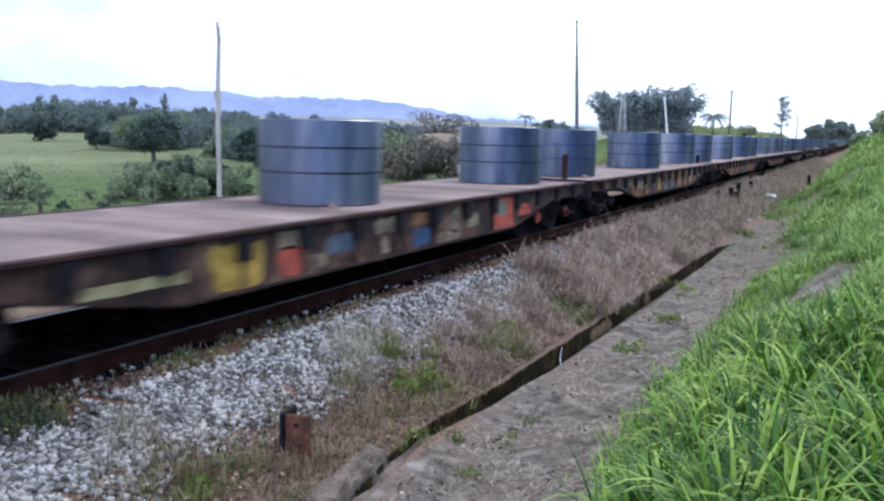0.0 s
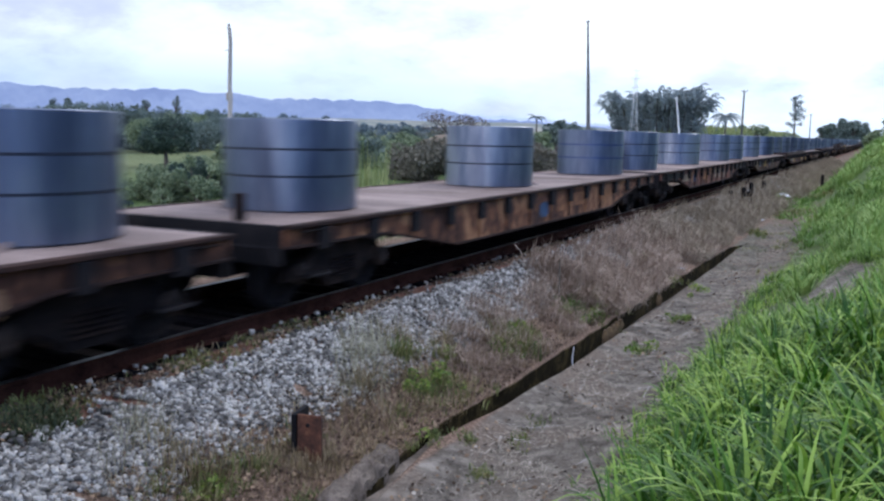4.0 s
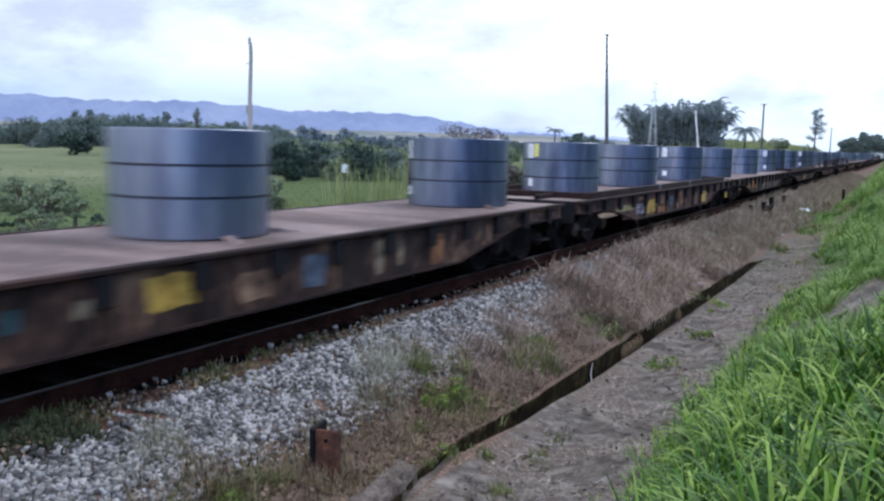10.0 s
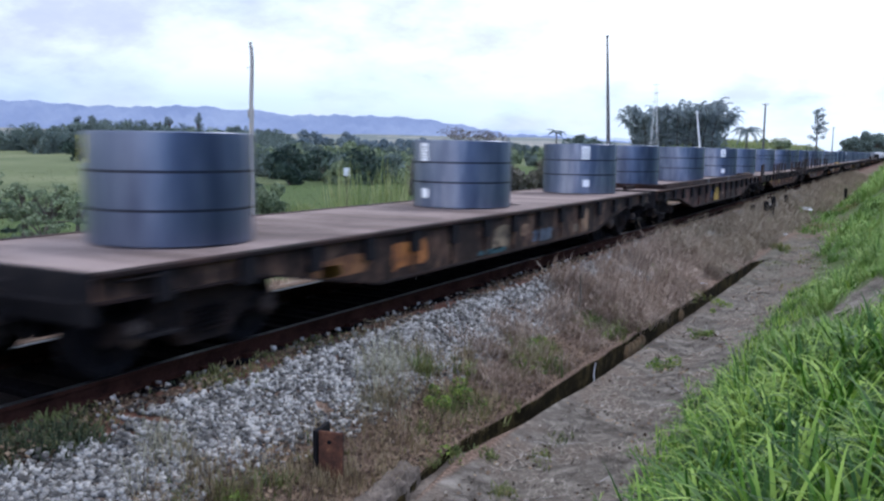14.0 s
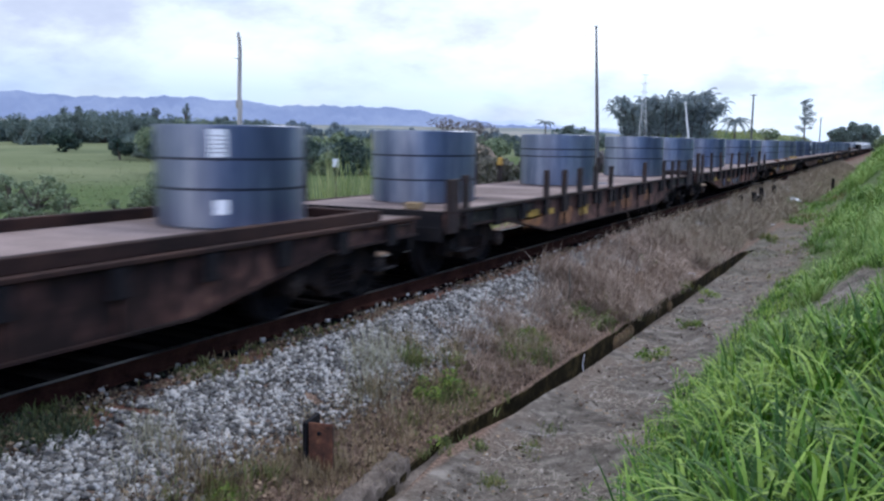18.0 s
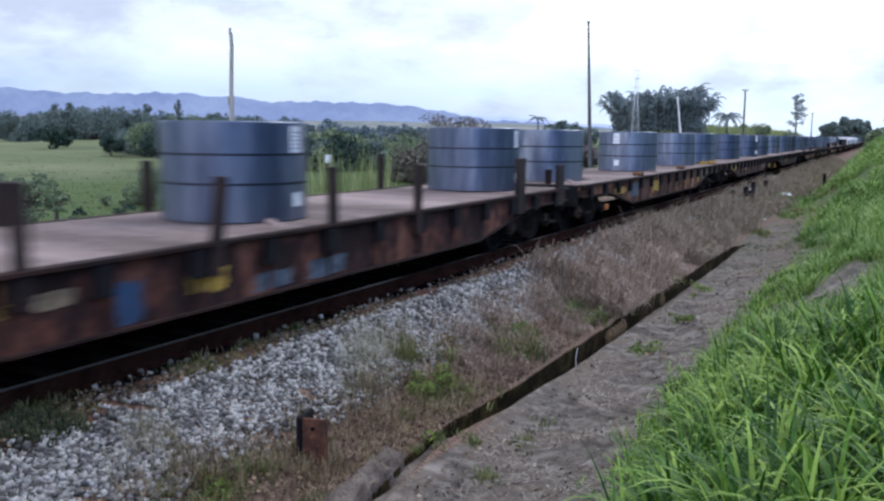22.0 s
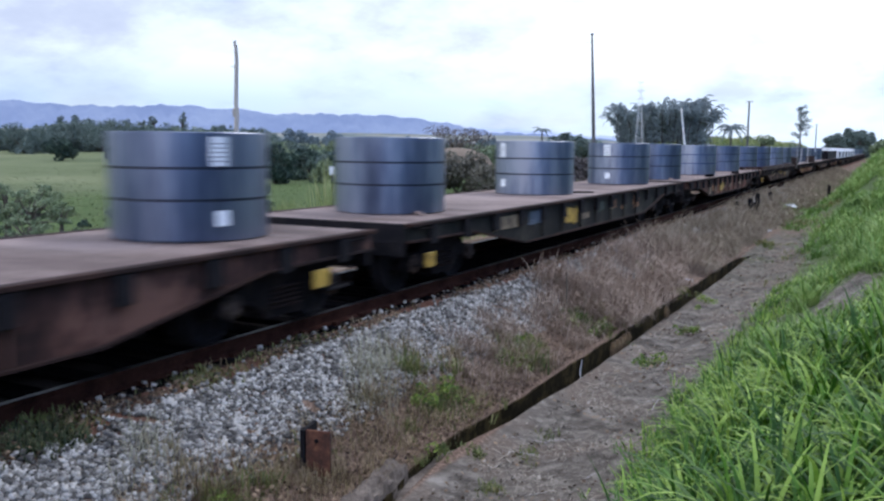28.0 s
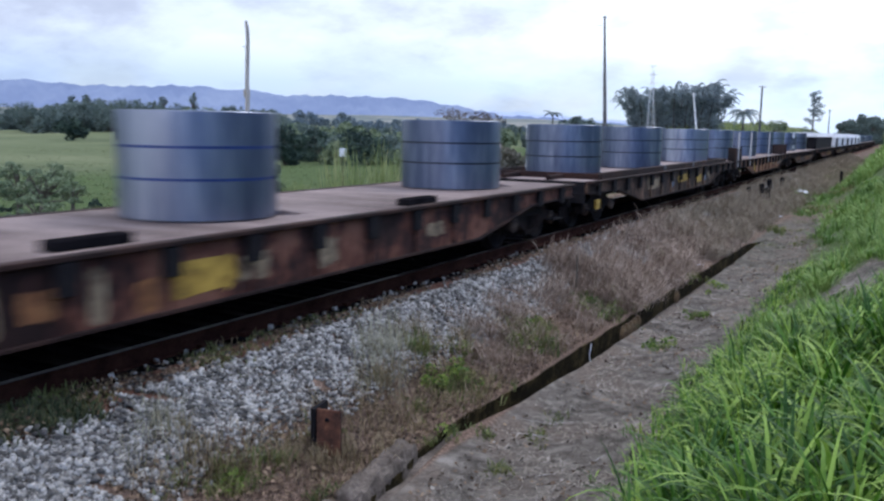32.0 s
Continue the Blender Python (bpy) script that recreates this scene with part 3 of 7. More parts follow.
def ground_material():
    m = bpy.data.materials.new("trackside_earth")
    m.use_nodes = True
    nt = m.node_tree
    N, L = nt.nodes.new, nt.links.new
    b = nt.nodes["Principled BSDF"]
    b.inputs["Roughness"].default_value, b.inputs["Specular IOR Level"].default_value = 0.95, 0.2
    pos = N("ShaderNodeNewGeometry").outputs["Position"]

    def noise(scale, detail=5):
        n = N("ShaderNodeTexNoise")
        n.inputs["Scale"].default_value, n.inputs["Detail"].default_value = scale, detail
        L(pos, n.inputs["Vector"])
        return n.outputs["Fac"]

    def ramp(fac, *stops):
        r = N("ShaderNodeValToRGB")
        while len(r.color_ramp.elements) < len(stops):
            r.color_ramp.elements.new(0.5)
        for e, (p, c) in zip(r.color_ramp.elements, stops):
            e.position, e.color = p, (*c, 1)
        L(fac, r.inputs[0])
        return r.outputs[0]

    def blend(a, c, fac):
        n = N("ShaderNodeMix")
        n.data_type = "RGBA"
        L(a, n.inputs["A"]), L(c, n.inputs["B"]), L(fac, n.inputs["Factor"])
        return n.outputs["Result"]

    def mask(name, scale=3.0, sharp=2.2):
        a = N("ShaderNodeAttribute")
        a.attribute_name = name
        n = N("ShaderNodeMath")
        n.operation = "MULTIPLY_ADD"
        L(noise(scale), n.inputs[0])
        n.inputs[1].default_value, n.inputs[2].default_value = 1.0, -0.5
        k = N("ShaderNodeMath")
        k.operation, k.use_clamp = "MULTIPLY_ADD", True
        add = N("ShaderNodeMath")
        L(a.outputs["Fac"], add.inputs[0]), L(n.outputs[0], add.inputs[1])
        L(add.outputs[0], k.inputs[0])
        k.inputs[1].default_value, k.inputs[2].default_value = sharp, -(sharp - 1) / 2
        return k.outputs[0]

    fine, mid, big = noise(28), noise(5), noise(0.35)
    dirt = ramp(fine, (0.3, (0.062, 0.038, 0.028)), (0.5, (0.13, 0.085, 0.063)), (0.7, (0.235, 0.165, 0.125)))
    # Track-bed soil with the shade under the train painted in as near black.
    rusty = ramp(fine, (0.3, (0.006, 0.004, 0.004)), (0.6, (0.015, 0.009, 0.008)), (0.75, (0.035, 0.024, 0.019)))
    rust_soil = ramp(mid, (0.3, (0.045, 0.020, 0.014)), (0.5, (0.11, 0.05, 0.034)), (0.7, (0.18, 0.095, 0.066)))
    road = ramp(mid, (0.3, (0.24, 0.215, 0.19)), (0.7, (0.42, 0.385, 0.34)))
    straw = ramp(mid, (0.3, (0.042, 0.035, 0.029)), (0.5, (0.113, 0.097, 0.083)), (0.68, (0.225, 0.20, 0.175)))
    # Path blends to a darker grey-olive farther along.
    straw = blend(straw, ramp(mid, (0.3, (0.042, 0.038, 0.028)), (0.5, (0.088, 0.08, 0.062)), (0.7, (0.15, 0.138, 0.112))), mask("far_path", 1.6))
    straw = blend(straw, ramp(fine, (0.3, (0.066, 0.05, 0.039)), (0.65, (0.165, 0.132, 0.108))), ramp(noise(1.1), (0.46, (0, 0, 0)), (0.6, (1, 1, 1))))
    green = ramp(mid, (0.3, (0.03, 0.055, 0.014)), (0.55, (0.065, 0.10, 0.028)), (0.75, (0.125, 0.135, 0.06)))
    pasture = ramp(noise(0.06, 8), (0.3, (0.072, 0.091, 0.042)), (0.5, (0.112, 0.133, 0.062)), (0.7, (0.155, 0.170, 0.088)))
    # Far fields: distance haze is tinted into these bluish tones.
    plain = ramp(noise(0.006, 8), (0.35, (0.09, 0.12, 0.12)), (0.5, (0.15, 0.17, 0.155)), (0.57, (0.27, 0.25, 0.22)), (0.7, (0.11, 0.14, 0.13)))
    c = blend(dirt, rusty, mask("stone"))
    c = blend(c, rust_soil, mask("shoulder"))
    c = blend(c, straw, mask("straw"))
    c = blend(c, road, mask("road"))
    c = blend(c, green, mask("green"))
    c = blend(c, pasture, mask("pasture", 0.2))
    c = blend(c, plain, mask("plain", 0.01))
    L(c, b.inputs["Base Color"])
    bp = N("ShaderNodeBump")
    bp.inputs["Strength"].default_value, bp.inputs["Distance"].default_value = 0.6, 0.04
    L(fine, bp.inputs["Height"])
    L(bp.outputs[0], b.inputs["Normal"])
    return m


ground = build_ground()


def ridge(name, dist, az0, az1, pts, base, material, label):
    """A chain of hills on the horizon: a slope with relief, from its foot up to an uneven crest."""
    az = np.linspace(az0, az1, 260)
    elev = np.interp(az, [p[0] for p in pts], [p[1] for p in pts])
    elev = elev + 0.05 * np.sin(az * 3.1) + 0.04 * np.sin(az * 7.7 + 1) + 0.03 * np.sin(az * 17.3 + 2)
    V, k = [], 7
    for j in range(k):
        f = j / (k - 1)
        dd = dist + 500 * f + 60 * np.sin(az * 5 + j)
        zz = 2 + dd * np.tan(np.radians(base + (elev - base) * f ** 0.8))
        V.append(np.stack([-dd * np.sin(np.radians(az)), dd * np.cos(np.radians(az)), zz], -1))
    V = np.concatenate(V)
    idx = np.arange(k * 260).reshape(k, 260)
    F = np.stack([idx[:-1, :-1], idx[:-1, 1:], idx[1:, 1:], idx[1:, :-1]], -1).reshape(-1, 4)
    me = quick(name, V, F, material)
    me.shade_smooth()
    return tagged(new(name, me), label, "hills", kind="structure")


ridge("backdrop", 4000, 8, 110, [(8, 0.1), (14, 0.3), (20, 0.75), (24, 0.95), (29, 1.8), (33, 2.0), (36, 1.95), (39, 1.98), (40.2, 2.28), (41, 2.12), (43, 2.38), (46, 2.3), (50, 2.2), (52.8, 2.42), (60, 2.2), (80, 2.0), (110, 1.4)], -0.1, M_RIDGE, "chain of hills along the horizon, haze painted as blue glow")
ridge("backdrop", 4300, -60, 112, [(-60, 0.05), (0, 0.05), (11, 0.15), (17, 0.7), (22, 1.1), (30, 1.2), (112, 1.0)], -0.1, M_RIDGE2, "farther hills with haze painted as paler blue glow")


# ---------------------------------------------------------------- line
def build_track():
    track = thing("railway_track", "rusty railway track with polished rail heads on old sleepers", "track", kind="structure")
    for sx in (-1, 1):
        x = XC + sx * 0.835
        web = [(-0.075, -0.17), (0.075, -0.17), (0.07, -0.155), (0.012, -0.135), (0.012, -0.05), (0.034, -0.04), (0.034, -0.006), (-0.034, -0.006), (-0.034, -0.04), (-0.012, -0.05), (-0.012, -0.135), (-0.07, -0.155)]
        r = part("rail", Shape().prism([(a + x, b) for a, b in web], 1, -260, 700), M_RAIL, track)
        part("rail_head", Shape().box(x - 0.03, x + 0.03, -260, 700, -0.005, 0.0), M_RAILHEAD, r, "polished running surface")
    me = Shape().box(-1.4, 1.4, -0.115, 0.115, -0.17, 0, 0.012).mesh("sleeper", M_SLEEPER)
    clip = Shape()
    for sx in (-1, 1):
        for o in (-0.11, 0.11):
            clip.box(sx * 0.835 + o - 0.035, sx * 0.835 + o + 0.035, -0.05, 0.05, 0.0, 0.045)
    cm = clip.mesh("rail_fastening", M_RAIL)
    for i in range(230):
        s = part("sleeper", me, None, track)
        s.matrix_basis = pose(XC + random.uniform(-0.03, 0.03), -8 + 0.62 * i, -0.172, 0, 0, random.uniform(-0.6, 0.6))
        if i < 90:
            part("rail_fastening", cm, None, s)
    return track


build_track()


def build_drain():
    """An open concrete channel along the foot of the slope."""
    dr = thing("drain_channel", "open concrete drain channel with dark mossy walls", "drain")
    ys = np.arange(-6.0, 25.01, 0.4)
    le, ri = drain_left(ys), drain_right(ys)
    zl, zr = height(le - 0.03, ys), height(ri + 0.03, ys)

    def strip(x0, x1, z0, z1):
        v, f = [], []
        for a, b, c, d, y in zip(x0, x1, z0, z1, ys):
            v += [(a, y, c), (b, y, c), (b, y, d), (a, y, d)]
        for i in range(len(ys) - 1):
            for k in range(4):
                f.append((4 * i + k, 4 * i + (k + 1) % 4, 4 * i + 4 + (k + 1) % 4, 4 * i + 4 + k))
        f += [(0, 1, 2, 3), tuple(4 * len(ys) - 4 + k for k in (3, 2, 1, 0))]
        return Shape().add(v, f)

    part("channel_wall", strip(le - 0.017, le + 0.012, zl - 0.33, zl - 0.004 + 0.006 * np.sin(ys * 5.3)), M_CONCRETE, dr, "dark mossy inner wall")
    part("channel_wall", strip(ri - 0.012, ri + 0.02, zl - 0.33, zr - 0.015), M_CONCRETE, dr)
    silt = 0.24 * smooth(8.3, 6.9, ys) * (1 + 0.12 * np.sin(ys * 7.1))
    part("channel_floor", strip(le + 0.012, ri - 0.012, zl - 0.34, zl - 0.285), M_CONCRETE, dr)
    part("silt_bed", strip(le + 0.013, ri - 0.013, zl - 0.283, zl - 0.281 + 0.85 * silt), M_LIP, dr, "brown silt filling the channel's near end")
    for y, n in ((12.6, 3), (13.2, 2), (16.0, 1)):
        for i in range(n):
            x = float(drain_left(y + 0.2 * i)) + 0.03
            q = part("fallen_clod", Shape().lathe([(0.0, -0.16), (0.08, -0.14), (0.075, 0.0), (0.03, 0.06), (0.0, 0.07)], 7), M_CLOD, dr, "ochre clod slid from the bank", True)
            q.matrix_basis = pose(x, y + 0.2 * i, float(height(x - 0.1, y)) - 0.12, 8 * i, 14, 50 * i)
    return dr


build_drain()


# ---------------------------------------------------------------- plants as masses of blades
def blades(P, yaw, h, w, bend, segs=3, tilt=None):
    """Blades of length h that rise and then arch over: their lean grows along them to about 80 degrees times bend."""
    n = len(P)
    t = np.linspace(0, 1, segs + 1)[None, :]
    dx, dy = np.cos(yaw)[:, None], np.sin(yaw)[:, None]
    first = (rng.uniform(0.02, 0.4, n) if tilt is None else tilt)[:, None]
    lean = first + np.clip(1.4 * bend[:, None] - first, 0, 2.7) * t ** 1.6
    mid = (lean[:, :-1] + lean[:, 1:]) / 2
    step = 1.15 * h[:, None] / segs
    zero = np.zeros((n, 1))
    out = np.concatenate([zero, np.cumsum(np.sin(mid) * step, 1)], 1)
    up = np.concatenate([zero, np.cumsum(np.cos(mid) * step, 1)], 1)
    cx, cy, cz = P[:, 0:1] + dx * out, P[:, 1:2] + dy * out, P[:, 2:3] + up
    ww = w[:, None] * (0.6 + 0.8 * t - 1.4 * t ** 3) * 0.5 + 0.0006
    a = np.stack([cx - dy * ww, cy + dx * ww, cz], -1)
    b = np.stack([cx + dy * ww, cy - dx * ww, cz], -1)
    V = np.stack([a, b], 2).reshape(n, -1, 3)
    base = (np.arange(n) * 2 * (segs + 1))[:, None, None]
    q = np.array([[2 * i, 2 * i + 1, 2 * i + 3, 2 * i + 2] for i in range(segs)])[None]
    return V.reshape(-1, 3), (base + q).reshape(-1, 4)


def scatter(x, y, size, lift):
    """Small curled leaves lying about on the ground."""
    n = len(x)
    p = np.stack([x, y, height(x, y) + lift * rng.uniform(0, 1, n) ** 2 + 0.004], -1)
    u = rng.normal(0, 1, (n, 3)) * np.array([1, 1, 0.45])
    u /= np.linalg.norm(u, axis=1)[:, None]
    v = np.cross(u, rng.normal(0, 0.5, (n, 3)) + np.array([0, 0, 1]))
    s = (size * rng.uniform(0.5, 1.6, n))[:, None]
    return np.stack([p - u * s, p + v * s * 0.6, p + u * s, p - v * s * 0.6], 1).reshape(-1, 3), np.arange(4 * n).reshape(n, 4)


def tufts(n_tufts, per, x, y, h, w, spread, lean, segs=3, downhill=0.0):
    """Blades in tufts; x, y, h are arrays of one value a tuft."""
    n = n_tufts * per
    k = np.repeat(np.arange(n_tufts), per)
    ang, rad = rng.uniform(0, 2 * np.pi, n), spread * np.sqrt(rng.uniform(0, 1, n))
    px, py = x[k] + np.cos(ang) * rad, y[k] + np.sin(ang) * rad
    hh = h[k] * rng.uniform(0.55, 1.15, n)
    P = np.stack([px, py, height(px, py) - 0.02], -1)
    yaw = ang + rng.normal(0, 0.7, n)
    yaw = np.where(rng.uniform(0, 1, n) < downhill, rng.normal(-0.6, 0.4, n), yaw)
    arch = np.where(rng.uniform(0, 1, n) < 0.28, np.abs(rng.normal(0.45 * lean, 0.2, n)), np.abs(rng.normal(lean, 0.3, n)))
    return blades(P, yaw, hh, w * rng.uniform(0.6, 1.3, n), arch, segs)


def stuff(name, VF, material, label, category):
    Vs, Fs, o = [], [], 0
    for V, F in VF:
        Vs.append(V)
        Fs.append(F + o)
        o += len(V)
    me = quick(name, np.concatenate(Vs), np.concatenate(Fs), material)
    me.shade_smooth()
    return tagged(new(name, me), label, category, kind="stuff")


def leaf_cloud(centres, radii, n, size, squash=0.8):
    """Small leaves, single quads, scattered in the shells of many clumps."""
    c, r = np.asarray(centres, float), np.asarray(radii, float)
    k = rng.choice(len(c), n, p=r ** 2 / (r ** 2).sum())
    d = rng.normal(0, 1, (n, 3))
    d /= np.linalg.norm(d, axis=1)[:, None]
    p = c[k] + d * (r[k] * rng.uniform(0.5, 1.08, n) ** 0.7)[:, None] * np.array([1, 1, squash])
    u = rng.normal(0, 1, (n, 3))
    u /= np.linalg.norm(u, axis=1)[:, None]
    v = np.cross(u, rng.normal(0, 1, (n, 3)))
    v /= np.linalg.norm(v, axis=1)[:, None] + 1e-9
    s = (size * rng.uniform(0.6, 1.4, n))[:, None]
    V = np.stack([p - u * s, p + v * s * 0.55, p + u * s, p - v * s * 0.55], 1).reshape(-1, 3)
    F = np.arange(4 * n).reshape(n, 4)
    return V, F


def grass_edge(y):
    return np.interp(y, [0, 4.6, 5.8, 7.2, 8.8, 10.3, 14.5, 17.6, 23.4, 33, 84, 200], [-1.25, -1.45, -1.52, -1.62, -1.74, -1.7, -1.55, -1.62, -1.9, -1.98, -2.7, -3.4])


def build_plants():
    # tall grass of the bank, from the camera's feet outwards
    sets, far = [], []
    for y0, y1, xr, dens, per, h, w in ((-7.0, 2.2, 5.0, 11, 16, 0.55, 0.026), (2.2, 9.0, 4.2, 28, 24, 0.58, 0.025), (2.2, 9.0, 4.2, 16, 14, 0.28, 0.018), (9.0, 18.0, 6.5, 16, 16, 0.58, 0.025), (18.0, 40.0, 8.0, 9, 14, 0.5, 0.035), (40.0, 110.0, 9.0, 3.0, 12, 0.5, 0.06)):
        n = int((y1 - y0) * (xr + 2) * dens)
        y = rng.uniform(y0, y1, n)
        x = grass_edge(y) + 0.15 + (xr + 2) * rng.uniform(0, 1, n)
        patch = 0.7 * wob(x, y, 1.0, 4) + 0.6 * wob(x, y, 2.6, 6)
        near_camera = np.hypot(x, y) < 0.7
        thin_far = (y > 11) & (rng.uniform(0, 1, n) < 0.45 + 0.35 * (patch < -0.3))
        keep = ~near_camera & ~thin_far & (np.hypot((x + 0.35) / 0.5, (y - 12.6) / 1.9) > 0.85 + 0.25 * rng.uniform(-1, 1, n)) & (patch > np.interp(y, [8.5, 11.5, 40], [-0.6, 0.42, 0.3]))
        x, y, patch = x[keep], y[keep], patch[keep]
        hh = h * np.minimum(1 + 0.4 * patch, 1.25) * np.interp(y, [8.2, 11], [1.0, 0.4]) * np.where(x - grass_edge(y) < 0.4, np.interp(y, [5.5, 7.0], [0.5, 0.75]), 1)
        (sets if y0 < 18 else far).append(tufts(len(x), per, x, y, hh * rng.uniform(0.7, 1.1, len(x)), w, 0.08 + 0.004 * max(y0, 0), 1.75, 8 if 0 < y0 < 9 else 5))
    n = 900
    y = 3.2 + 15 * rng.uniform(0, 1, n) ** 1.2
    x = grass_edge(y) + rng.normal(0.02, 0.17, n) + 0.1 * wob(y * 0.1, y, 2.4, 5)
    sets.append(tufts(n, 7, x, y, rng.uniform(0.06, 0.24, n), 0.012, 0.07, 1.3, 4))
    # rounded tussocks with dark gaps between them, over the whole length of the bank
    n = 470
    cy = 10.5 + 75 * rng.uniform(0, 1, n) ** 1.5
    cx = grass_edge(cy) + 0.25 + np.minimum(5.5, 3.6 + 0.05 * cy) * rng.uniform(0, 1, n) ** 0.9
    keep = np.hypot((cx + 0.35) / 0.5, (cy - 12.6) / 1.9) > 1.0
    cx, cy = cx[keep], cy[keep]
    k, m = len(cx), 13
    rad = rng.uniform(0.18, 0.46, k) * np.interp(cy, [10, 50], [0.8, 1.7])
    u, a = rng.uniform(0, 1, (k, m)) ** 0.5, rng.uniform(0, 6.28, (k, m))
    tx, ty = (cx[:, None] + rad[:, None] * u * np.cos(a)).ravel(), (cy[:, None] + 1.2 * rad[:, None] * u * np.sin(a)).ravel()
    th = (rng.uniform(0.26, 0.62, k)[:, None] * np.interp(cy, [10, 50], [0.8, 1.3])[:, None] * (1.1 - 0.65 * u ** 2)).ravel()
    for lo, hi, wd in ((0, 22, 0.022), (22, 45, 0.04), (45, 120, 0.075)):
        q = (ty >= lo) & (ty < hi)
        far.append(tufts(int(q.sum()), 11, tx[q], ty[q], th[q], wd, 0.1 + 0.001 * hi, 1.5, 4))
    # grass that spreads over the foot of the bank beyond the drain
    n = 520
    gy = rng.uniform(31, 75, n)
    gx = rng.uniform(-4.9, -2.4, n)
    keep = wob(gx * 0.6, gy * 0.5, 1.3, 3) + 0.55 * (gx + 3.6) + 0.02 * (gy - 45) > 0.15
    far.append(tufts(int(keep.sum()), 10, gx[keep], gy[keep], rng.uniform(0.12, 0.3, int(keep.sum())), 0.045, 0.25, 1.2, 4))
    stuff("bank_grass", far, M_GRASS_FAR, "shorter green grass on the bank farther along", "grass")
    stuff("tall_grass", sets, M_GRASS, "lush bright green tall grass covering the bank", "grass")

    # dead stems on the slope between stones and drain, swept downhill
    sets, olive = [], []
    for y0, y1, x0, x1, dens, per, h, w, lean in ((-6.5, 3.0, -4.75, -3.75, 40, 10, 0.12, 0.006, 0.9), (3.0, 9.8, -4.75, -3.75, 28, 9, 0.10, 0.005, 1.0), (8.8, 16, -4.95, -3.75, 58, 16, 0.30, 0.006, 1.75), (13, 23, -5.25, -3.6, 36, 16, 0.44, 0.010, 1.75), (20, 34, -5.25, -3.6, 30, 15, 0.42, 0.014, 1.7), (34, 110, -5.5, -3.4, 12, 12, 0.36, 0.03, 1.5), (3, 60, -9.6, -8.9, 8, 10, 0.18, 0.012, 0.8)):
        n = int((y1 - y0) * (x1 - x0) * dens)
        y, x = rng.uniform(y0, y1, n), rng.uniform(x0, x1, n)
        clump = wob(x, y, 2.1, 8) + 0.5 * wob(x, y, 4.7, 3)
        keep = (clump > (0.0 if y0 < 5 else -0.3 if y0 < 10 else -0.7)) & ((x < -5.4) | (rng.uniform(0, 1, n) < np.interp(x, [-5.3, -4.9, -4.4], [0.08, 0.45, 1]) + (y > 13.5)))
        (olive if y0 >= 20 else sets).append(tufts(int(keep.sum()), per, x[keep], y[keep], h * rng.uniform(0.6, 1.5, int(keep.sum())), w, 0.14, lean, 5, 0.8 if y0 > 5 else 0.3))
    wisps = []
    for x, y, k, h in ((-4.86, 7.85, 24, 0.42), (-4.72, 7.5, 26, 0.34), (-4.55, 7.15, 24, 0.24), (-4.95, 8.2, 16, 0.34), (-5.0, 4.75, 20, 0.26), (-4.85, 4.5, 18, 0.2)):
        wisps.append(tufts(k, 6, x + rng.normal(0, 0.13, k), y + rng.normal(0, 0.17, k), h * rng.uniform(0.4, 1.2, k), 0.004, 0.07, 0.75))
    stuff("dead_grass", wisps, M_WISP, "pale olive wisps of dead grass standing in the stones", "dry grass")
    stuff("dead_grass", olive, M_DRY_FAR, "olive-grey dead grass along the line farther on", "dry grass")
    stuff("dead_grass", sets, M_DRY, "dead pinkish-brown grass swept down the slope", "dry grass")

    # low scrub: fine stems and small leaves over bare soil
    sets = []
    n = 1500
    y = 3.2 + 7.6 * rng.uniform(0, 1, n)
    x = rng.uniform(-4.75, -3.72, n)
    keep = (wob(x, y, 2.7, 5) + 0.4 * wob(x, y, 6.5, 2) > -0.05) & (rng.uniform(0, 1, n) < np.interp(x, [-4.8, -4.4], [0.12, 1]))
    x, y = x[keep], y[keep]
    sets.append(tufts(len(x), 7, x, y, rng.uniform(0.05, 0.22, len(x)), 0.004, 0.10, 1.0))
    for x, y, k, h in ((-4.02, 5.55, 26, 0.16), (-3.97, 5.8, 30, 0.2), (-4.08, 5.4, 20, 0.12), (-4.55, 7.3, 36, 0.22), (-4.8, 4.8, 30, 0.16), (-4.5, 4.7, 36, 0.2), (-4.35, 4.9, 30, 0.2), (-4.55, 9.2, 26, 0.2), (-4.9, 8.6, 24, 0.26)):
        sets.append(tufts(k, 7, x + rng.normal(0, 0.09, k), y + rng.normal(0, 0.13, k), h * rng.uniform(0.6, 1.2, k), 0.004, 0.05, 0.5))
    n = 380
    y = 3.4 + 14 * rng.uniform(0, 1, n) ** 1.2
    x = -5.62 + rng.normal(0, 0.10, n)
    keep = (wob(x * 0.4, y, 2.2, 2) > -0.25) & (x > -5.84) & (x < -5.42)
    sets.append(tufts(int(keep.sum()), 9, x[keep], y[keep], rng.uniform(0.03, 0.10, int(keep.sum())), 0.006, 0.08, 1.5))
    stuff("scrub", sets, M_SCRUB, "brown-olive scrub and dead stems on the slope", "scrub")

    n = 34000
    y = np.where(np.arange(n) < 28000, 3.0 + 12.0 * rng.uniform(0, 1, n) ** 1.2, rng.uniform(-6.5, 3.0, n))
    x = rng.uniform(-4.8, -3.66, n)
    near = rng.uniform(0, 1, n) < np.interp(x, [-4.8, -4.4], [0.1, 1])
    x, y = x[near], y[near]
    stuff("leaf_litter", [scatter(x, y, 0.0145, 0.06)], M_LITTER, "brown leaf litter on the slope soil", "litter")
    n = 12000
    y = np.where(np.arange(n) < 9000, 3.0 + 24.0 * rng.uniform(0, 1, n) ** 1.4, rng.uniform(-6.5, 3.0, n))
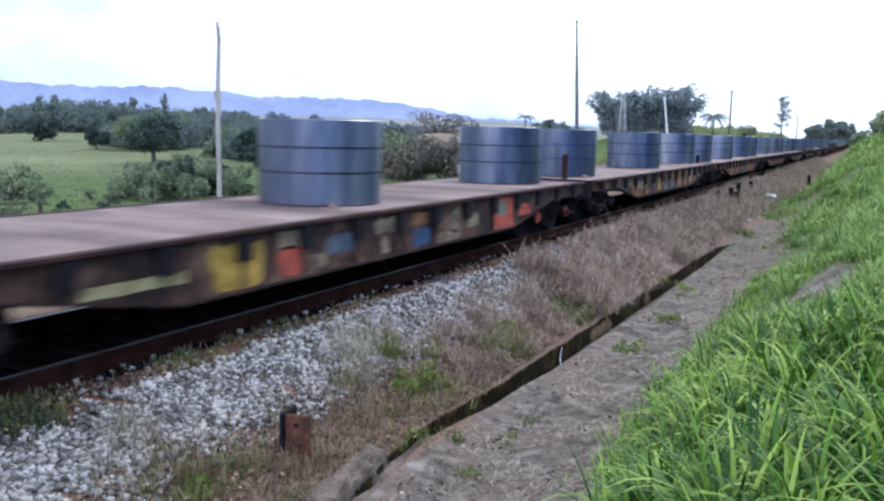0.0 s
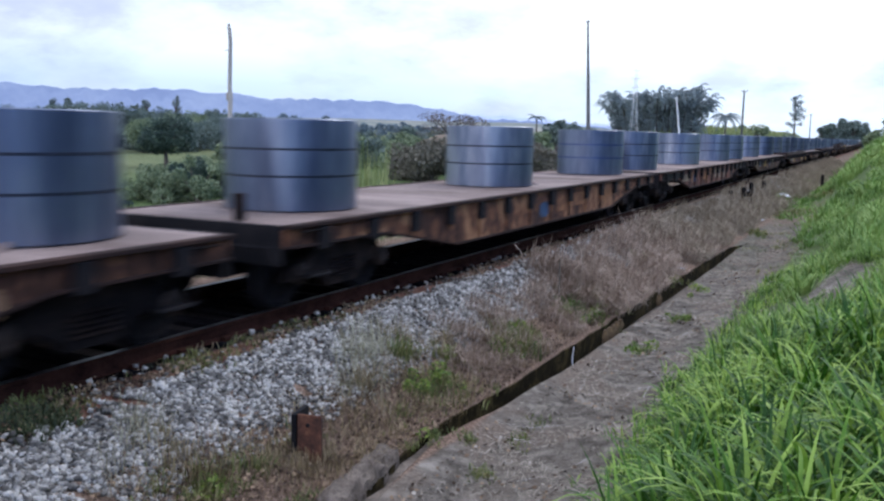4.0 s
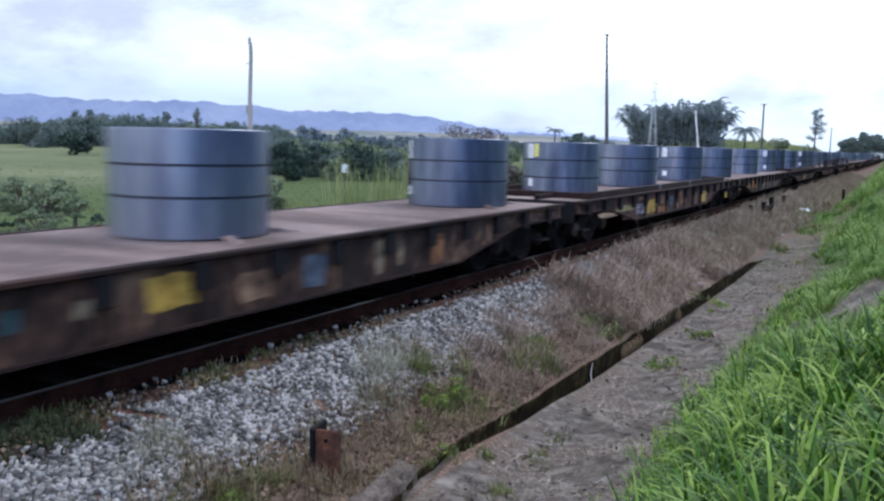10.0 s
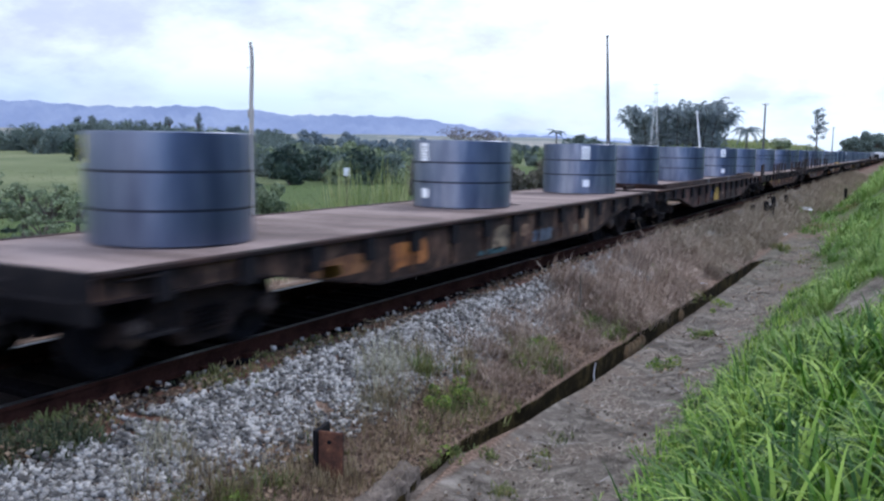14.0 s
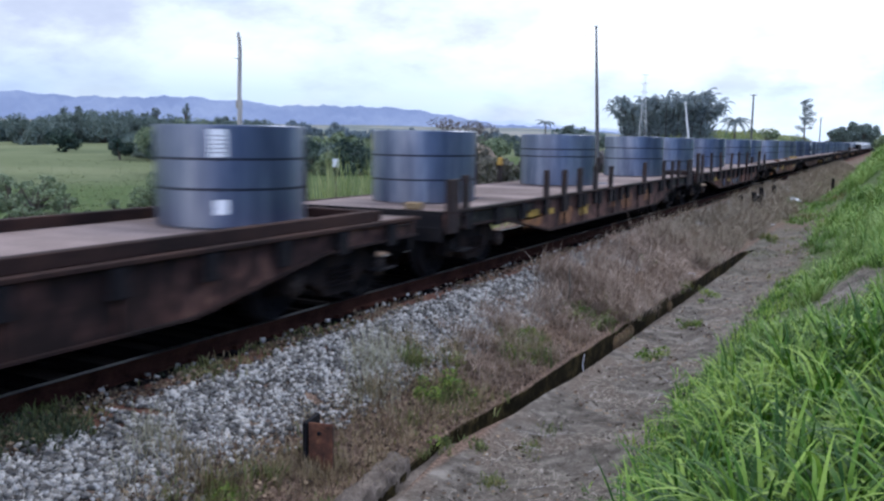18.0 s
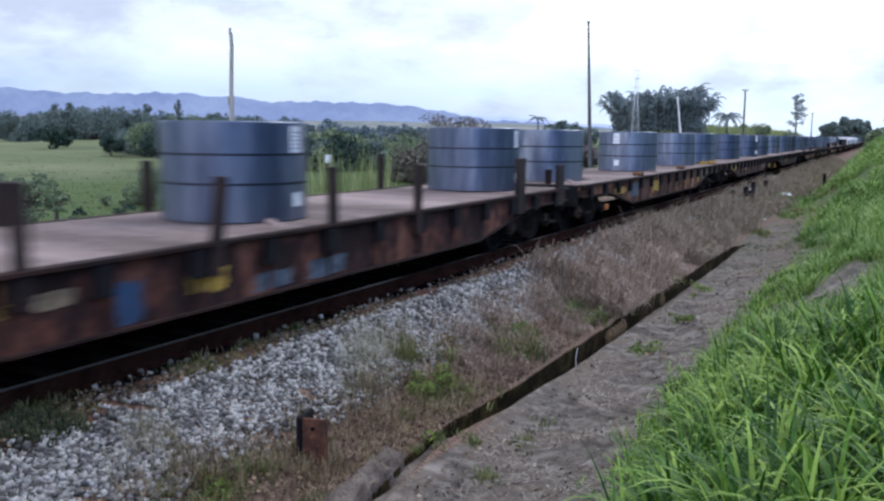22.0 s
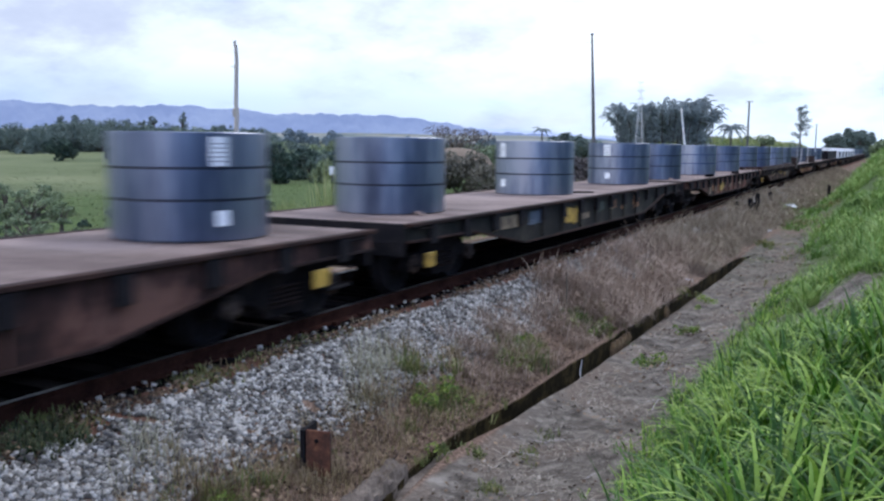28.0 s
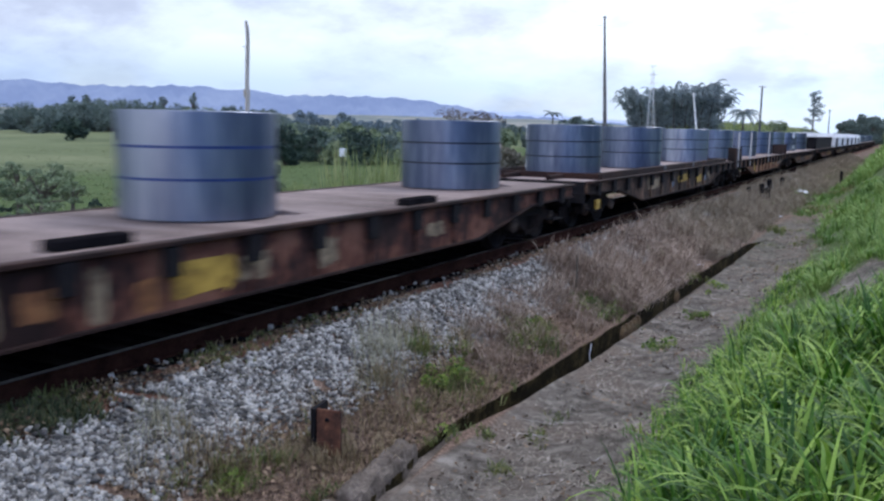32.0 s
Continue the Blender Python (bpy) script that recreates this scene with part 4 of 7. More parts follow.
    x = -5.58 + rng.normal(0, 0.085, n) + 0.05 * np.sin(y * 2.3)
    keep = (wob(x * 0.3, y, 1.6, 2) > -0.45) & (x > -5.8)
    stuff("leaf_litter", [scatter(x[keep], y[keep], 0.017, 0.05)], M_LITTER, "ochre-brown leaf litter along the rail", "litter")

    # loose straw on the path beside the drain
    n = 30000
    y = np.where(np.arange(n) < 22000, 3 + 32 * rng.uniform(0, 1, n) ** 1.6, rng.uniform(-6.5, 3.0, n))
    x = rng.uniform(-3.15, -1.2, n)
    keep = (x < grass_edge(y) + 0.5) & (rng.uniform(0, 1, n) < np.interp(y, [10, 19], [1, 0.35]))
    dry_y, dry_x = rng.normal(12.6, 0.95, 1800), rng.normal(-0.35, 0.26, 1800)
    x, y = np.concatenate([x[keep], dry_x]), np.concatenate([y[keep], dry_y])
    n = len(x)
    P = np.stack([x, y, height(x, y) + 0.008], -1)
    V, F = blades(P, rng.uniform(0, 6.28, n), rng.uniform(0.03, 0.17, n), 0.004 + 0.0006 * np.maximum(y, 3), np.full(n, 1.1), 2, rng.uniform(1.35, 1.6, n))
    stuff("straw", [(V, F)], M_STRAW, "loose grey straw lying flat on the path", "straw")

    n = 5200
    y = 3.4 + 24 * rng.uniform(0, 1, n) ** 1.5
    x = rng.uniform(-3.3, -1.5, n)
    keep = (x < grass_edge(y) + 0.3) & (x > drain_right(y) + 0.04) & (wob(x, y, 3.1, 7) > -0.2)
    stuff("leaf_litter", [scatter(x[keep], y[keep], 0.016, 0.03)], M_STRAW, "pale dry leaf scraps on the path", "litter")
    n = 5200
    y = 3.4 + 26 * rng.uniform(0, 1, n) ** 1.4
    x = rng.uniform(-3.3, -1.3, n)
    keep = (x < grass_edge(y) + 0.4) & (x > drain_right(y) + 0.04) & (wob(x, y, 2.3, 4) > -0.1)
    stuff("leaf_litter", [scatter(x[keep], y[keep], 0.02, 0.02)], M_LITTER, "dark brown leaf scraps trodden into the path", "litter")
    n = 36
    y = 3.6 + 13 * rng.uniform(0, 1, n)
    x = rng.uniform(-3.2, -1.9, n)
    P = np.stack([x, y, height(x, y) + 0.012], -1)
    stuff("twigs", [blades(P, rng.uniform(0, 6.28, n), rng.uniform(0.2, 0.5, n), np.full(n, 0.006), np.full(n, 1.12), 3, rng.uniform(1.4, 1.58, n))], M_BOARD, "thin pale twigs lying on the path", "twigs")

    # green and olive weeds, in clumps along rail, slope and drain
    spots = [(-3.9, 10.15, 0.15, 90, 0.3), (-4.08, 12.8, 0.35, 110, 0.2), (-4.1, 14.1, 0.4, 90, 0.2), (-3.68, 6.66, 0.08, 22, 0.09), (-3.5, 6.9, 0.06, 14, 0.07), (-3.3, 7.2, 0.1, 30, 0.1), (-2.9, 6.6, 0.12, 36, 0.11), (-3.75, 5.2, 0.12, 40, 0.12), (-4.28, 4.75, 0.16, 90, 0.2), (-4.08, 8.26, 0.16, 90, 0.2), (-4.14, 7.8, 0.10, 50, 0.14), (-5.55, 6.05, 0.3, 110, 0.12), (-5.62, 7.65, 0.3, 60, 0.1), (-5.6, 4.2, 0.42, 190, 0.11), (-5.6, 5.95, 0.16, 30, 0.09), (-4.15, 9.94, 0.16, 60, 0.26), (-4.1, 10.6, 0.16, 40, 0.2), (-4.12, 8.27, 0.14, 44, 0.14), (-4.23, 7.76, 0.1, 30, 0.13), (-3.62, 7.05, 0.08, 24, 0.09), (-3.45, 7.35, 0.08, 16, 0.07), (-5.75, 4.4, 0.28, 60, 0.13), (-5.6, 6.9, 0.3, 40, 0.10), (-5.62, 8.3, 0.25, 30, 0.10), (-4.4, 8.9, 0.22, 50, 0.2), (-4.05, 7.1, 0.22, 40, 0.14), (-4.2, 10.3, 0.28, 70, 0.26), (-4.15, 10.9, 0.2, 50, 0.22),
             (-3.95, 7.9, 0.3, 60, 0.15), (-3.9, 8.4, 0.25, 40, 0.15), (-4.0, 12.9, 0.5, 80, 0.14), (-3.9, 13.8, 0.4, 60, 0.12), (-2.75, 14.0, 0.22, 60, 0.14), (-2.7, 11.6, 0.2, 40, 0.10), (-2.95, 7.6, 0.14, 24, 0.10),
             (-3.0, 8.1, 0.15, 24, 0.10), (-4.25, 5.2, 0.2, 36, 0.2), (-4.5, 4.5, 0.2, 30, 0.16), (-4.65, 8.3, 0.16, 50, 0.32), (-4.35, 6.0, 0.2, 30, 0.15), (-3.6, 17.5, 0.4, 60, 0.12), (-3.3, 28, 0.5, 80, 0.2), (-3.0, 36, 1.2, 160, 0.25), (-2.6, 45, 1.4, 160, 0.3)]
    sets = []
    for x, y, r, k, h in spots:
        k = k * 2 // 3
        sets.append(tufts(k, 6, x + rng.normal(0, r * 0.45, k), y + rng.normal(0, r * 0.7, k), h * rng.uniform(0.35, 0.9, k), 0.009 + 0.0006 * y, 0.05, 1.0))
    stuff("weeds", sets, M_WEED, "clumps of olive green weeds beside the rail and drain", "weeds")

    sets = []
    for x, y, r, k, h in ((-5.52, 4.1, 0.26, 150, 0.15), (-5.42, 4.35, 0.16, 60, 0.11), (-5.58, 3.6, 0.3, 120, 0.15), (-5.6, 5.95, 0.2, 40, 0.08)):
        sets.append(tufts(k, 7, x + rng.normal(0, r * 0.45, k), y + rng.normal(0, r * 0.7, k), h * rng.uniform(0.4, 0.9, k), 0.012, 0.05, 1.3))
    stuff("weeds", sets, M_RANK, "dark green weeds matted over the soil beside the rail", "weeds")

    n = 420
    y = 13 + 26 * rng.uniform(0, 1, n) ** 0.8
    x = rng.uniform(-3.2, -1.6, n)
    keep = (wob(x * 0.8, y * 0.6, 1.5, 6) + 0.5 * (x + 2.3) + 0.03 * (y - 26) > 0.25) & (x > drain_right(y) + 0.1)
    k = int(keep.sum())
    stuff("weeds", [tufts(k, 7, x[keep], y[keep], rng.uniform(0.05, 0.16, k), 0.02, 0.14, 1.3)], M_WEED, "low olive weeds creeping over the path", "weeds")

    # leafy yellow-green plants standing in the dead growth
    cs, rs = [], []
    for x, y, r, k in ((-3.92, 10.2, 0.16, 9), (-4.1, 12.8, 0.4, 8), (-4.12, 8.27, 0.20, 7), (-4.23, 7.76, 0.14, 4), (-4.15, 9.94, 0.20, 8), (-4.1, 10.6, 0.18, 6), (-4.0, 12.9, 0.45, 8), (-3.9, 13.8, 0.4, 6), (-2.78, 14.0, 0.2, 5), (-2.75, 11.6, 0.2, 5), (-4.3, 4.75, 0.1, 3), (-3.66, 6.95, 0.06, 1), (-4.45, 9.0, 0.15, 3), (-3.0, 16.5, 0.3, 5), (-4.4, 18.0, 0.5, 6), (-4.2, 22.0, 0.6, 7)):
        for i in range(k):
            px, py = x + rng.normal(0, r * 0.5), y + rng.normal(0, r * 0.7)
            cs.append((px, py, float(height(px, py)) + rng.uniform(0.02, 0.13)))
            rs.append(rng.uniform(0.05, 0.10))
    stuff("leafy_weeds", [leaf_cloud(cs, rs, 4200, 0.02)], M_HERB, "leafy yellow-green plants in the dead grass", "weeds")

    # rank yellow-green growth behind the line
    sets = []
    n = 620
    d, a = rng.uniform(30, 42, n), np.radians(rng.uniform(30.0, 38.0, n))
    sets.append(tufts(n, 7, -d * np.sin(a), d * np.cos(a), rng.uniform(0.35, 1.0, n), 0.03, 0.25, 0.4))
    n = 70
    d, a = rng.uniform(32, 37, n), np.radians(rng.uniform(30.5, 35.5, n))
    sets.append(tufts(n, 4, -d * np.sin(a), d * np.cos(a), rng.uniform(2.0, 2.7, n), 0.04, 0.1, 0.12))
    n = 900
    y = rng.uniform(26, 70, n)
    x = -14 - 0.16 * (y - 20) + rng.normal(0, 1.5, n)
    sets.append(tufts(n, 7, x, y, rng.uniform(0.3, 0.8, n), 0.035, 0.3, 0.45))
    n = 5200
    y = rng.uniform(80, 330, n)
    x = rng.uniform(-24, -11.5, n)
    sets.append(tufts(n, 6, x, y, rng.uniform(0.3, 0.9, n), 0.12, 0.5, 0.6))
    stuff("reeds", sets, M_REED, "rank yellow-green grass on the far side of the line", "grass")

    # low growth over the near pasture
    n = 3000
    d = rng.uniform(24, 110, n)
    a = np.radians(rng.uniform(22, 62, n))
    x, y = -d * np.sin(a), d * np.cos(a)
    stuff("pasture_grass", [tufts(n, 6, x, y, rng.uniform(0.06, 0.18, n), 0.05, 0.5, 1.1)], M_PASTURE, "short pasture grass and low tussocks in the field", "grass")


build_plants()


def build_ballast():
    """Loose stones on the shoulder and between the rails."""
    n1, n2, n3 = 56000, 10, 5200
    y = np.concatenate([np.where(np.arange(n1) < 46000, 3.2 + 20 * rng.uniform(0, 1, n1) ** 1.5, rng.uniform(-7, 3.2, n1)), rng.uniform(2.5, 40, n2), rng.uniform(22, 60, n3)])
    x = np.concatenate([rng.uniform(-5.85, -4.35, n1), rng.uniform(-7.9, -5.9, n2), rng.uniform(-5.5, -4.7, n3)])
    dens = np.interp(x + 0.07 * wob(x, y, 1.7, 9), [-5.85, -5.52, -5.36, -4.75, -4.4], [0.02, 0.06, 1, 0.95, 0.15]) * np.interp(y, [11, 15], [1, 0.5]) * np.where((y > 3.2) & (y < 4.75), np.interp(x, [-5.4, -5.15], [0.08, 1]), 1)
    dens = np.where(np.arange(len(x)) >= n1, 0.8, dens) * (wob(x, y, 2.2, 3) > -0.97)
    k = rng.uniform(0, 1, len(x)) < dens
    x, y = x[k], y[k]
    n = len(x)
    size = rng.uniform(0.010, 0.031, n) * np.where(y > 20, 1.6, 1)
    cube = np.array([(a, b, c) for a in (-1, 1) for b in (-1, 1) for c in (-1, 1)], float)
    V = cube[None] * rng.uniform(0.3, 1.05, (n, 8, 3)) * size[:, None, None] * np.array([1.15, 1.0, 0.8])
    a = rng.uniform(0, 6.28, n)
    ca, sa = np.cos(a)[:, None], np.sin(a)[:, None]
    t = rng.uniform(-1.4, 1.4, n)
    ct, st = np.cos(t)[:, None], np.sin(t)[:, None]
    X, Yy, Zz = V[..., 0], V[..., 1], V[..., 2]
    Yy, Zz = Yy * ct - Zz * st, Yy * st + Zz * ct
    X, Yy = X * ca - Yy * sa, X * sa + Yy * ca
    V = np.stack([X + x[:, None], Yy + y[:, None], Zz + (height(x, y) + size * rng.uniform(0.05, 0.75, n))[:, None]], -1)
    f = np.array([(0, 1, 3, 2), (4, 6, 7, 5), (0, 4, 5, 1), (2, 3, 7, 6), (0, 2, 6, 4), (1, 5, 7, 3)])
    F = (np.arange(n) * 8)[:, None, None] + f[None]
    return tagged(new("ballast", quick("ballast", V.reshape(-1, 3), F.reshape(-1, 4), M_STONE)), "pale grey broken ballast stones beside the rail", "gravel", kind="stuff")


build_ballast()


# ---------------------------------------------------------------- trees
def tree(name, label, category, x, y, top, width, leafmat, seed, n=1600, size=0.16, trunk_h=0.35, squash=0.8, group="", clumps=14, base=None, spread=1.0, puff=1.0):
    """A tapered trunk that forks into limbs, each ending in clumps of leaves."""
    r = random.Random(seed)
    z0 = float(height(x, y)) if base is None else base
    H = top - z0
    t = thing(name, label, category, group, at=pose(x, y, z0 - 0.05))
    rad = 0.035 * H + 0.03
    sh = Shape()
    fork = H * trunk_h
    lean = (r.uniform(-0.04, 0.04) * H, r.uniform(-0.04, 0.04) * H)
    sh.tube([(0, 0, 0), (lean[0] * 0.5, lean[1] * 0.5, fork * 0.5), (lean[0], lean[1], fork)], [rad * 1.3, rad, rad * 0.8], 7)
    cs, rs = [], []
    for i in range(clumps):
        a = 2 * math.pi * (i + r.uniform(0, 0.8)) / clumps * 2.6
        f = math.sqrt(r.uniform(0.02, 1)) * spread
        zz = fork + (H - fork) * r.uniform(0.02, 0.84) * (1 - 0.3 * f * f)
        c = (width * 0.40 * f * math.cos(a), width * 0.40 * f * math.sin(a), zz)
        cs.append(c)
        rs.append(puff * r.uniform(0.15, 0.26) * min(width, H * 1.3))
        mid = (c[0] * 0.45 + lean[0], c[1] * 0.45 + lean[1], fork + (zz - fork) * 0.55)
        sh.tube([(lean[0], lean[1], fork * 0.95), mid, c], [rad * 0.5, rad * 0.3, rad * 0.1], 5)
    part("trunk", sh, M_BARK, t)
    V, F = leaf_cloud(cs, rs, n, size, squash)
    part("crown", quick("crown", V, F, leafmat), None, t)
    return t


def build_trees():
    # pasture trees and the wood behind them
    tree("tree", "dark round-crowned tree standing alone in the pasture", "tree", -59.5, 60.7, 3.0, 5.8, M_LEAF, 1, 8000, 0.115, 0.42, 0.7, "", 22)
    tree("tree", "small dark tree in the pasture", "tree", -108.5, 88.5, 2.9, 4.4, M_LEAF, 2, 2600, 0.2, 0.08)
    tree("tree", "leafy olive tree in the pasture", "tree", -78.0, 77.5, 3.2, 5.2, M_LEAF2, 3, 5200, 0.15, 0.08, 0.9, "", 20)
    tree("tree", "low spreading dark tree in the pasture", "tree", -82.5, 75.0, 1.9, 2.9, M_LEAF, 7, 2000, 0.15, 0.3, 0.7)
    tree("tree", "low dark tree beside the field", "tree", -50.6, 64.6, 2.15, 4.0, M_LEAF, 4, 4200, 0.14, 0.12)
    tree("tree", "low dark tree beside the field", "tree", -47.6, 69.0, 1.35, 3.6, M_LEAF2, 5, 3600, 0.15, 0.06)
    tree("tree", "bushy dark tree at the field's edge", "tree", -44.6, 70.0, 1.25, 4.4, M_LEAF, 6, 3600, 0.15, 0.12)
    r = random.Random(11)
    for i in range(46):
        az = 52 + 2.5 - 16 * (i + r.uniform(-0.4, 0.4)) / 46
        d = 205 + r.uniform(-18, 30)
        top = float(np.interp(az, [38, 41, 44, 47, 50, 52, 55], [5.2, 5.6, 6.3, 6.6, 6.8, 6.0, 5.2])) + r.uniform(-0.9, 0.6)
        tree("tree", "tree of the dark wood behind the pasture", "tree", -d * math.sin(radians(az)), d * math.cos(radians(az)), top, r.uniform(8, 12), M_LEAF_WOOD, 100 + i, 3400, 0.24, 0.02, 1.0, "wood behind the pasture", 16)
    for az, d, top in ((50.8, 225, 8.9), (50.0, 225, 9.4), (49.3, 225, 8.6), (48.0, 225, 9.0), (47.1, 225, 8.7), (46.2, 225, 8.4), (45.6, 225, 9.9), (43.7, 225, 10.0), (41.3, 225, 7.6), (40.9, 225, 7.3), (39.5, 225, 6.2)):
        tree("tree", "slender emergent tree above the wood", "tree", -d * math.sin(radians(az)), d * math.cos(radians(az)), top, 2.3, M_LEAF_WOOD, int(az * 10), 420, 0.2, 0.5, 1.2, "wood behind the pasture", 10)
    for i in range(34):
        az = 37.5 - 17 * (i + r.uniform(-0.4, 0.4)) / 34
        d = 150 + r.uniform(-45, 50)
        top = 2.0 + d * math.tan(radians(0.0 + r.uniform(-0.35, 0.35)))
        tree("tree", "bushy tree of the hedgerows beyond the field", "tree", -d * math.sin(radians(az)), d * math.cos(radians(az)), top, r.uniform(5, 9), (M_LEAF2, M_LEAF_WOOD, M_LEAF_WOOD)[i % 3], 200 + i, 2200, 0.24, 0.06, 0.9, "hedgerow trees", 13)
    for i in range(13):
        az = 40.5 - 12.0 * (i + r.uniform(-0.4, 0.4)) / 13
        d = 92 + r.uniform(-10, 14)
        tree("tree", "bushy olive tree of the hedge beyond the reeds", "tree", -d * math.sin(radians(az)), d * math.cos(radians(az)), 2.0 + d * math.tan(radians(-0.25 + r.uniform(-0.45, 0.3))), r.uniform(3.4, 5.6), (M_LEAF2, M_LEAF_WOOD, M_LEAF)[i % 3], 240 + i, 2400, 0.17, 0.03, 0.95, "hedge trees", 15)
    for i in range(22):
        az = 46.5 - 9.5 * (i + r.uniform(-0.4, 0.4)) / 22
        d = 128 + r.uniform(-22, 26)
        tree("tree", "grey-green tree of the copse beyond the pasture", "tree", -d * math.sin(radians(az)), d * math.cos(radians(az)), 2.0 + d * math.tan(radians(float(np.interp(az, [37, 40, 44, 46.5], [0.25, 0.75, 1.0, 0.6])) + r.uniform(-0.5, 0.25))), r.uniform(4.5, 8), (M_LEAF_WOOD, M_LEAF2, M_LEAF_WOOD)[i % 3], 260 + i, 2600, 0.17, 0.05, 0.95, "copse beyond the pasture", 15)
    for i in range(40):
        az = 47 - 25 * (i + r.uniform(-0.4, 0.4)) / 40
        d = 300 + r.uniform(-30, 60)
        tree("tree", "tree of the far tree line, haze tinted into its leaves", "tree", -d * math.sin(radians(az)), d * math.cos(radians(az)), 2.0 + d * math.tan(radians(float(np.interp(az, [22, 30, 40, 47], [0.35, 0.5, 0.95, 1.1])) + r.uniform(-0.3, 0.2))), r.uniform(7, 14), M_LEAF_FAR, 400 + i, 900, 0.4, 0.03, 0.8, "far tree line", 10)
    # shrubs behind the line
    for i in range(9):
        az = 45.4 - 6.6 * (i + r.uniform(-0.3, 0.3)) / 9
        d = 42 + r.uniform(-3, 4)
        tree("shrub", "grey-green shrub of the thicket behind the line", "shrub", -d * math.sin(radians(az)), d * math.cos(radians(az)), 1.15 - 1.5 * abs(i - 4) / 9 + r.uniform(-0.45, 0.25), r.uniform(1.7, 2.5), (M_LEAF2, M_LEAF2, M_LEAF2, M_LEAF)[i % 4], 300 + i, 3600, 0.07, 0.10, 0.9, "thicket behind the line", 10)
    for az, d, top, w, n in ((52.4, 33, 0.95, 2.2, 1500), (53.9, 35, 1.0, 2.0, 1300), (55.6, 34, 1.25, 2.2, 1400), (51.0, 36, 0.0, 1.2, 500), (52.9, 31, -0.2, 1.6, 700)):
        tree("shrub", "sparse layered shrub with a pale stem in the pasture", "shrub", -d * math.sin(radians(az)), d * math.cos(radians(az)), top, w, M_LEAF2, int(az * 10), n, 0.06, 0.3, 0.45, "pasture shrubs", 24, puff=0.55)
    for i in range(22):
        az, d = r.uniform(46.3, 56), r.uniform(31, 52)
        x, y = -d * math.sin(radians(az)), d * math.cos(radians(az))
        tree("shrub", "small tuft of dark weeds in the pasture", "shrub", x, y, float(height(x, y)) + r.uniform(0.25, 0.75), r.uniform(0.5, 1.1), (M_LEAF2, M_LEAF, M_LEAF2)[i % 3], 340 + i, 220, 0.06, 0.1, 0.8, "pasture weeds", 6)
    for x, y, top, w, m in ((-27.8, 53.2, 2.1, 4.6, M_HEDGE), (-25.0, 55.0, 2.0, 4.2, M_HEDGE), (-30.5, 56.0, 1.6, 4.5, M_HEDGE), (-22.0, 57.5, 1.7, 4.0, M_HEDGE), (-33.5, 60.0, 1.5, 5.0, M_LEAF2), (-36.5, 66, 1.3, 5, M_LEAF2), (-20.5, 62, 1.8, 4.2, M_LEAF3), (-40, 74, 1.7, 5.5, M_LEAF2)):
        tree("shrub", "dense brownish green bush beyond the line", "shrub", x, y, top, w, m, int(-x * 10), 3000, 0.15, 0.1, 0.85, "bushes beyond the line", 14)
    tree("tree", "flat-crowned tree with thin brownish foliage", "tree", -42.2, 85.1, 4.95, 8.2, M_LEAF3, 41, 1900, 0.11, 0.5, 0.42, "", 18, puff=0.72)
    tree("tree", "bushy tree on the skyline", "tree", -43.2, 122.6, 4.5, 4.5, M_LEAF_WOOD, 42, 1800, 0.24, 0.3)
    tree("tree", "bushy tree on the skyline", "tree", -38.5, 118.0, 3.9, 5.5, M_LEAF_WOOD, 43, 1800, 0.24, 0.3)
    for i, (x, y, top, w) in enumerate(((-19.8, 158.8, 4.5, 3.8), (-23.0, 165.0, 4.2, 4.5), (-16.0, 172.0, 4.0, 3.5), (-27, 160, 4.4, 4.5))):
        tree("shrub", "small bush on the skyline behind the line", "shrub", x, y, top, w, M_LEAF2, 50 + i, 600, 0.24, 0.15, 0.9)
    for i in range(8):
        x, y = -15.2 + 1.25 * i, 262 + 6 * (i % 2)
        tree("tree", "dense dark tree of the distant grove", "tree", x, y, 9.1 - 0.10 * (i - 4.6) ** 2 + 0.25 * math.sin(i * 2.1), 5.0, M_LEAF_WOOD, 60 + i, 3000, 0.34, 0.03, 0.9, "distant grove", 24)
    for i, (x, y, top, w) in enumerate(((0.9, 70.0, 4.5, 2.9), (2.9, 68.0, 5.0, 4.2), (5.2, 66.0, 5.1, 5.0), (1.4, 80.0, 4.5, 3.6), (-0.9, 86.0, 2.9, 1.8), (8.5, 62.0, 4.9, 5.0))):
        tree("shrub", "green bush at the head of the bank", "shrub", x, y, top, w, M_LEAF2, 80 + i, 1500, 0.16, 0.15, 0.9, "bushes on the bank", 13)


build_trees()


def frond(sh, base, azim, length, droop, rise, leaves=16, leaf=0.5):
    """A feathered frond: an arching rib with paired leaflets."""
    pts = []
    for i in range(8):
        t = i / 7
        o = length * t * (1 - 0.12 * t)
        pts.append(Vector((base[0] + math.cos(azim) * o, base[1] + math.sin(azim) * o, base[2] + rise * length * t - droop * length * t * t)))
    sh.tube(pts, [0.03 * (1 - 0.8 * i / 7) + 0.004 for i in range(8)], 4)
    side = Vector((-math.sin(azim), math.cos(azim), 0))
    for j in range(leaves):
        t = 0.15 + 0.85 * j / leaves
        k = min(6, int(t * 7))
        p = pts[k].lerp(pts[k + 1], t * 7 - k)
        along = (pts[k + 1] - pts[k]).normalized()
        ln = leaf * length * 0.35 * math.sin(math.pi * min(1, 0.18 + 0.8 * t)) + 0.05
        for s in (-1, 1):
            tip = p + side * s * ln * 0.8 + along * ln * 0.5 + Vector((0, 0, -0.45 * ln))
            w = along * 0.04 * length
            sh.add([p - w, p + w, tip], [(0, 1, 2)])


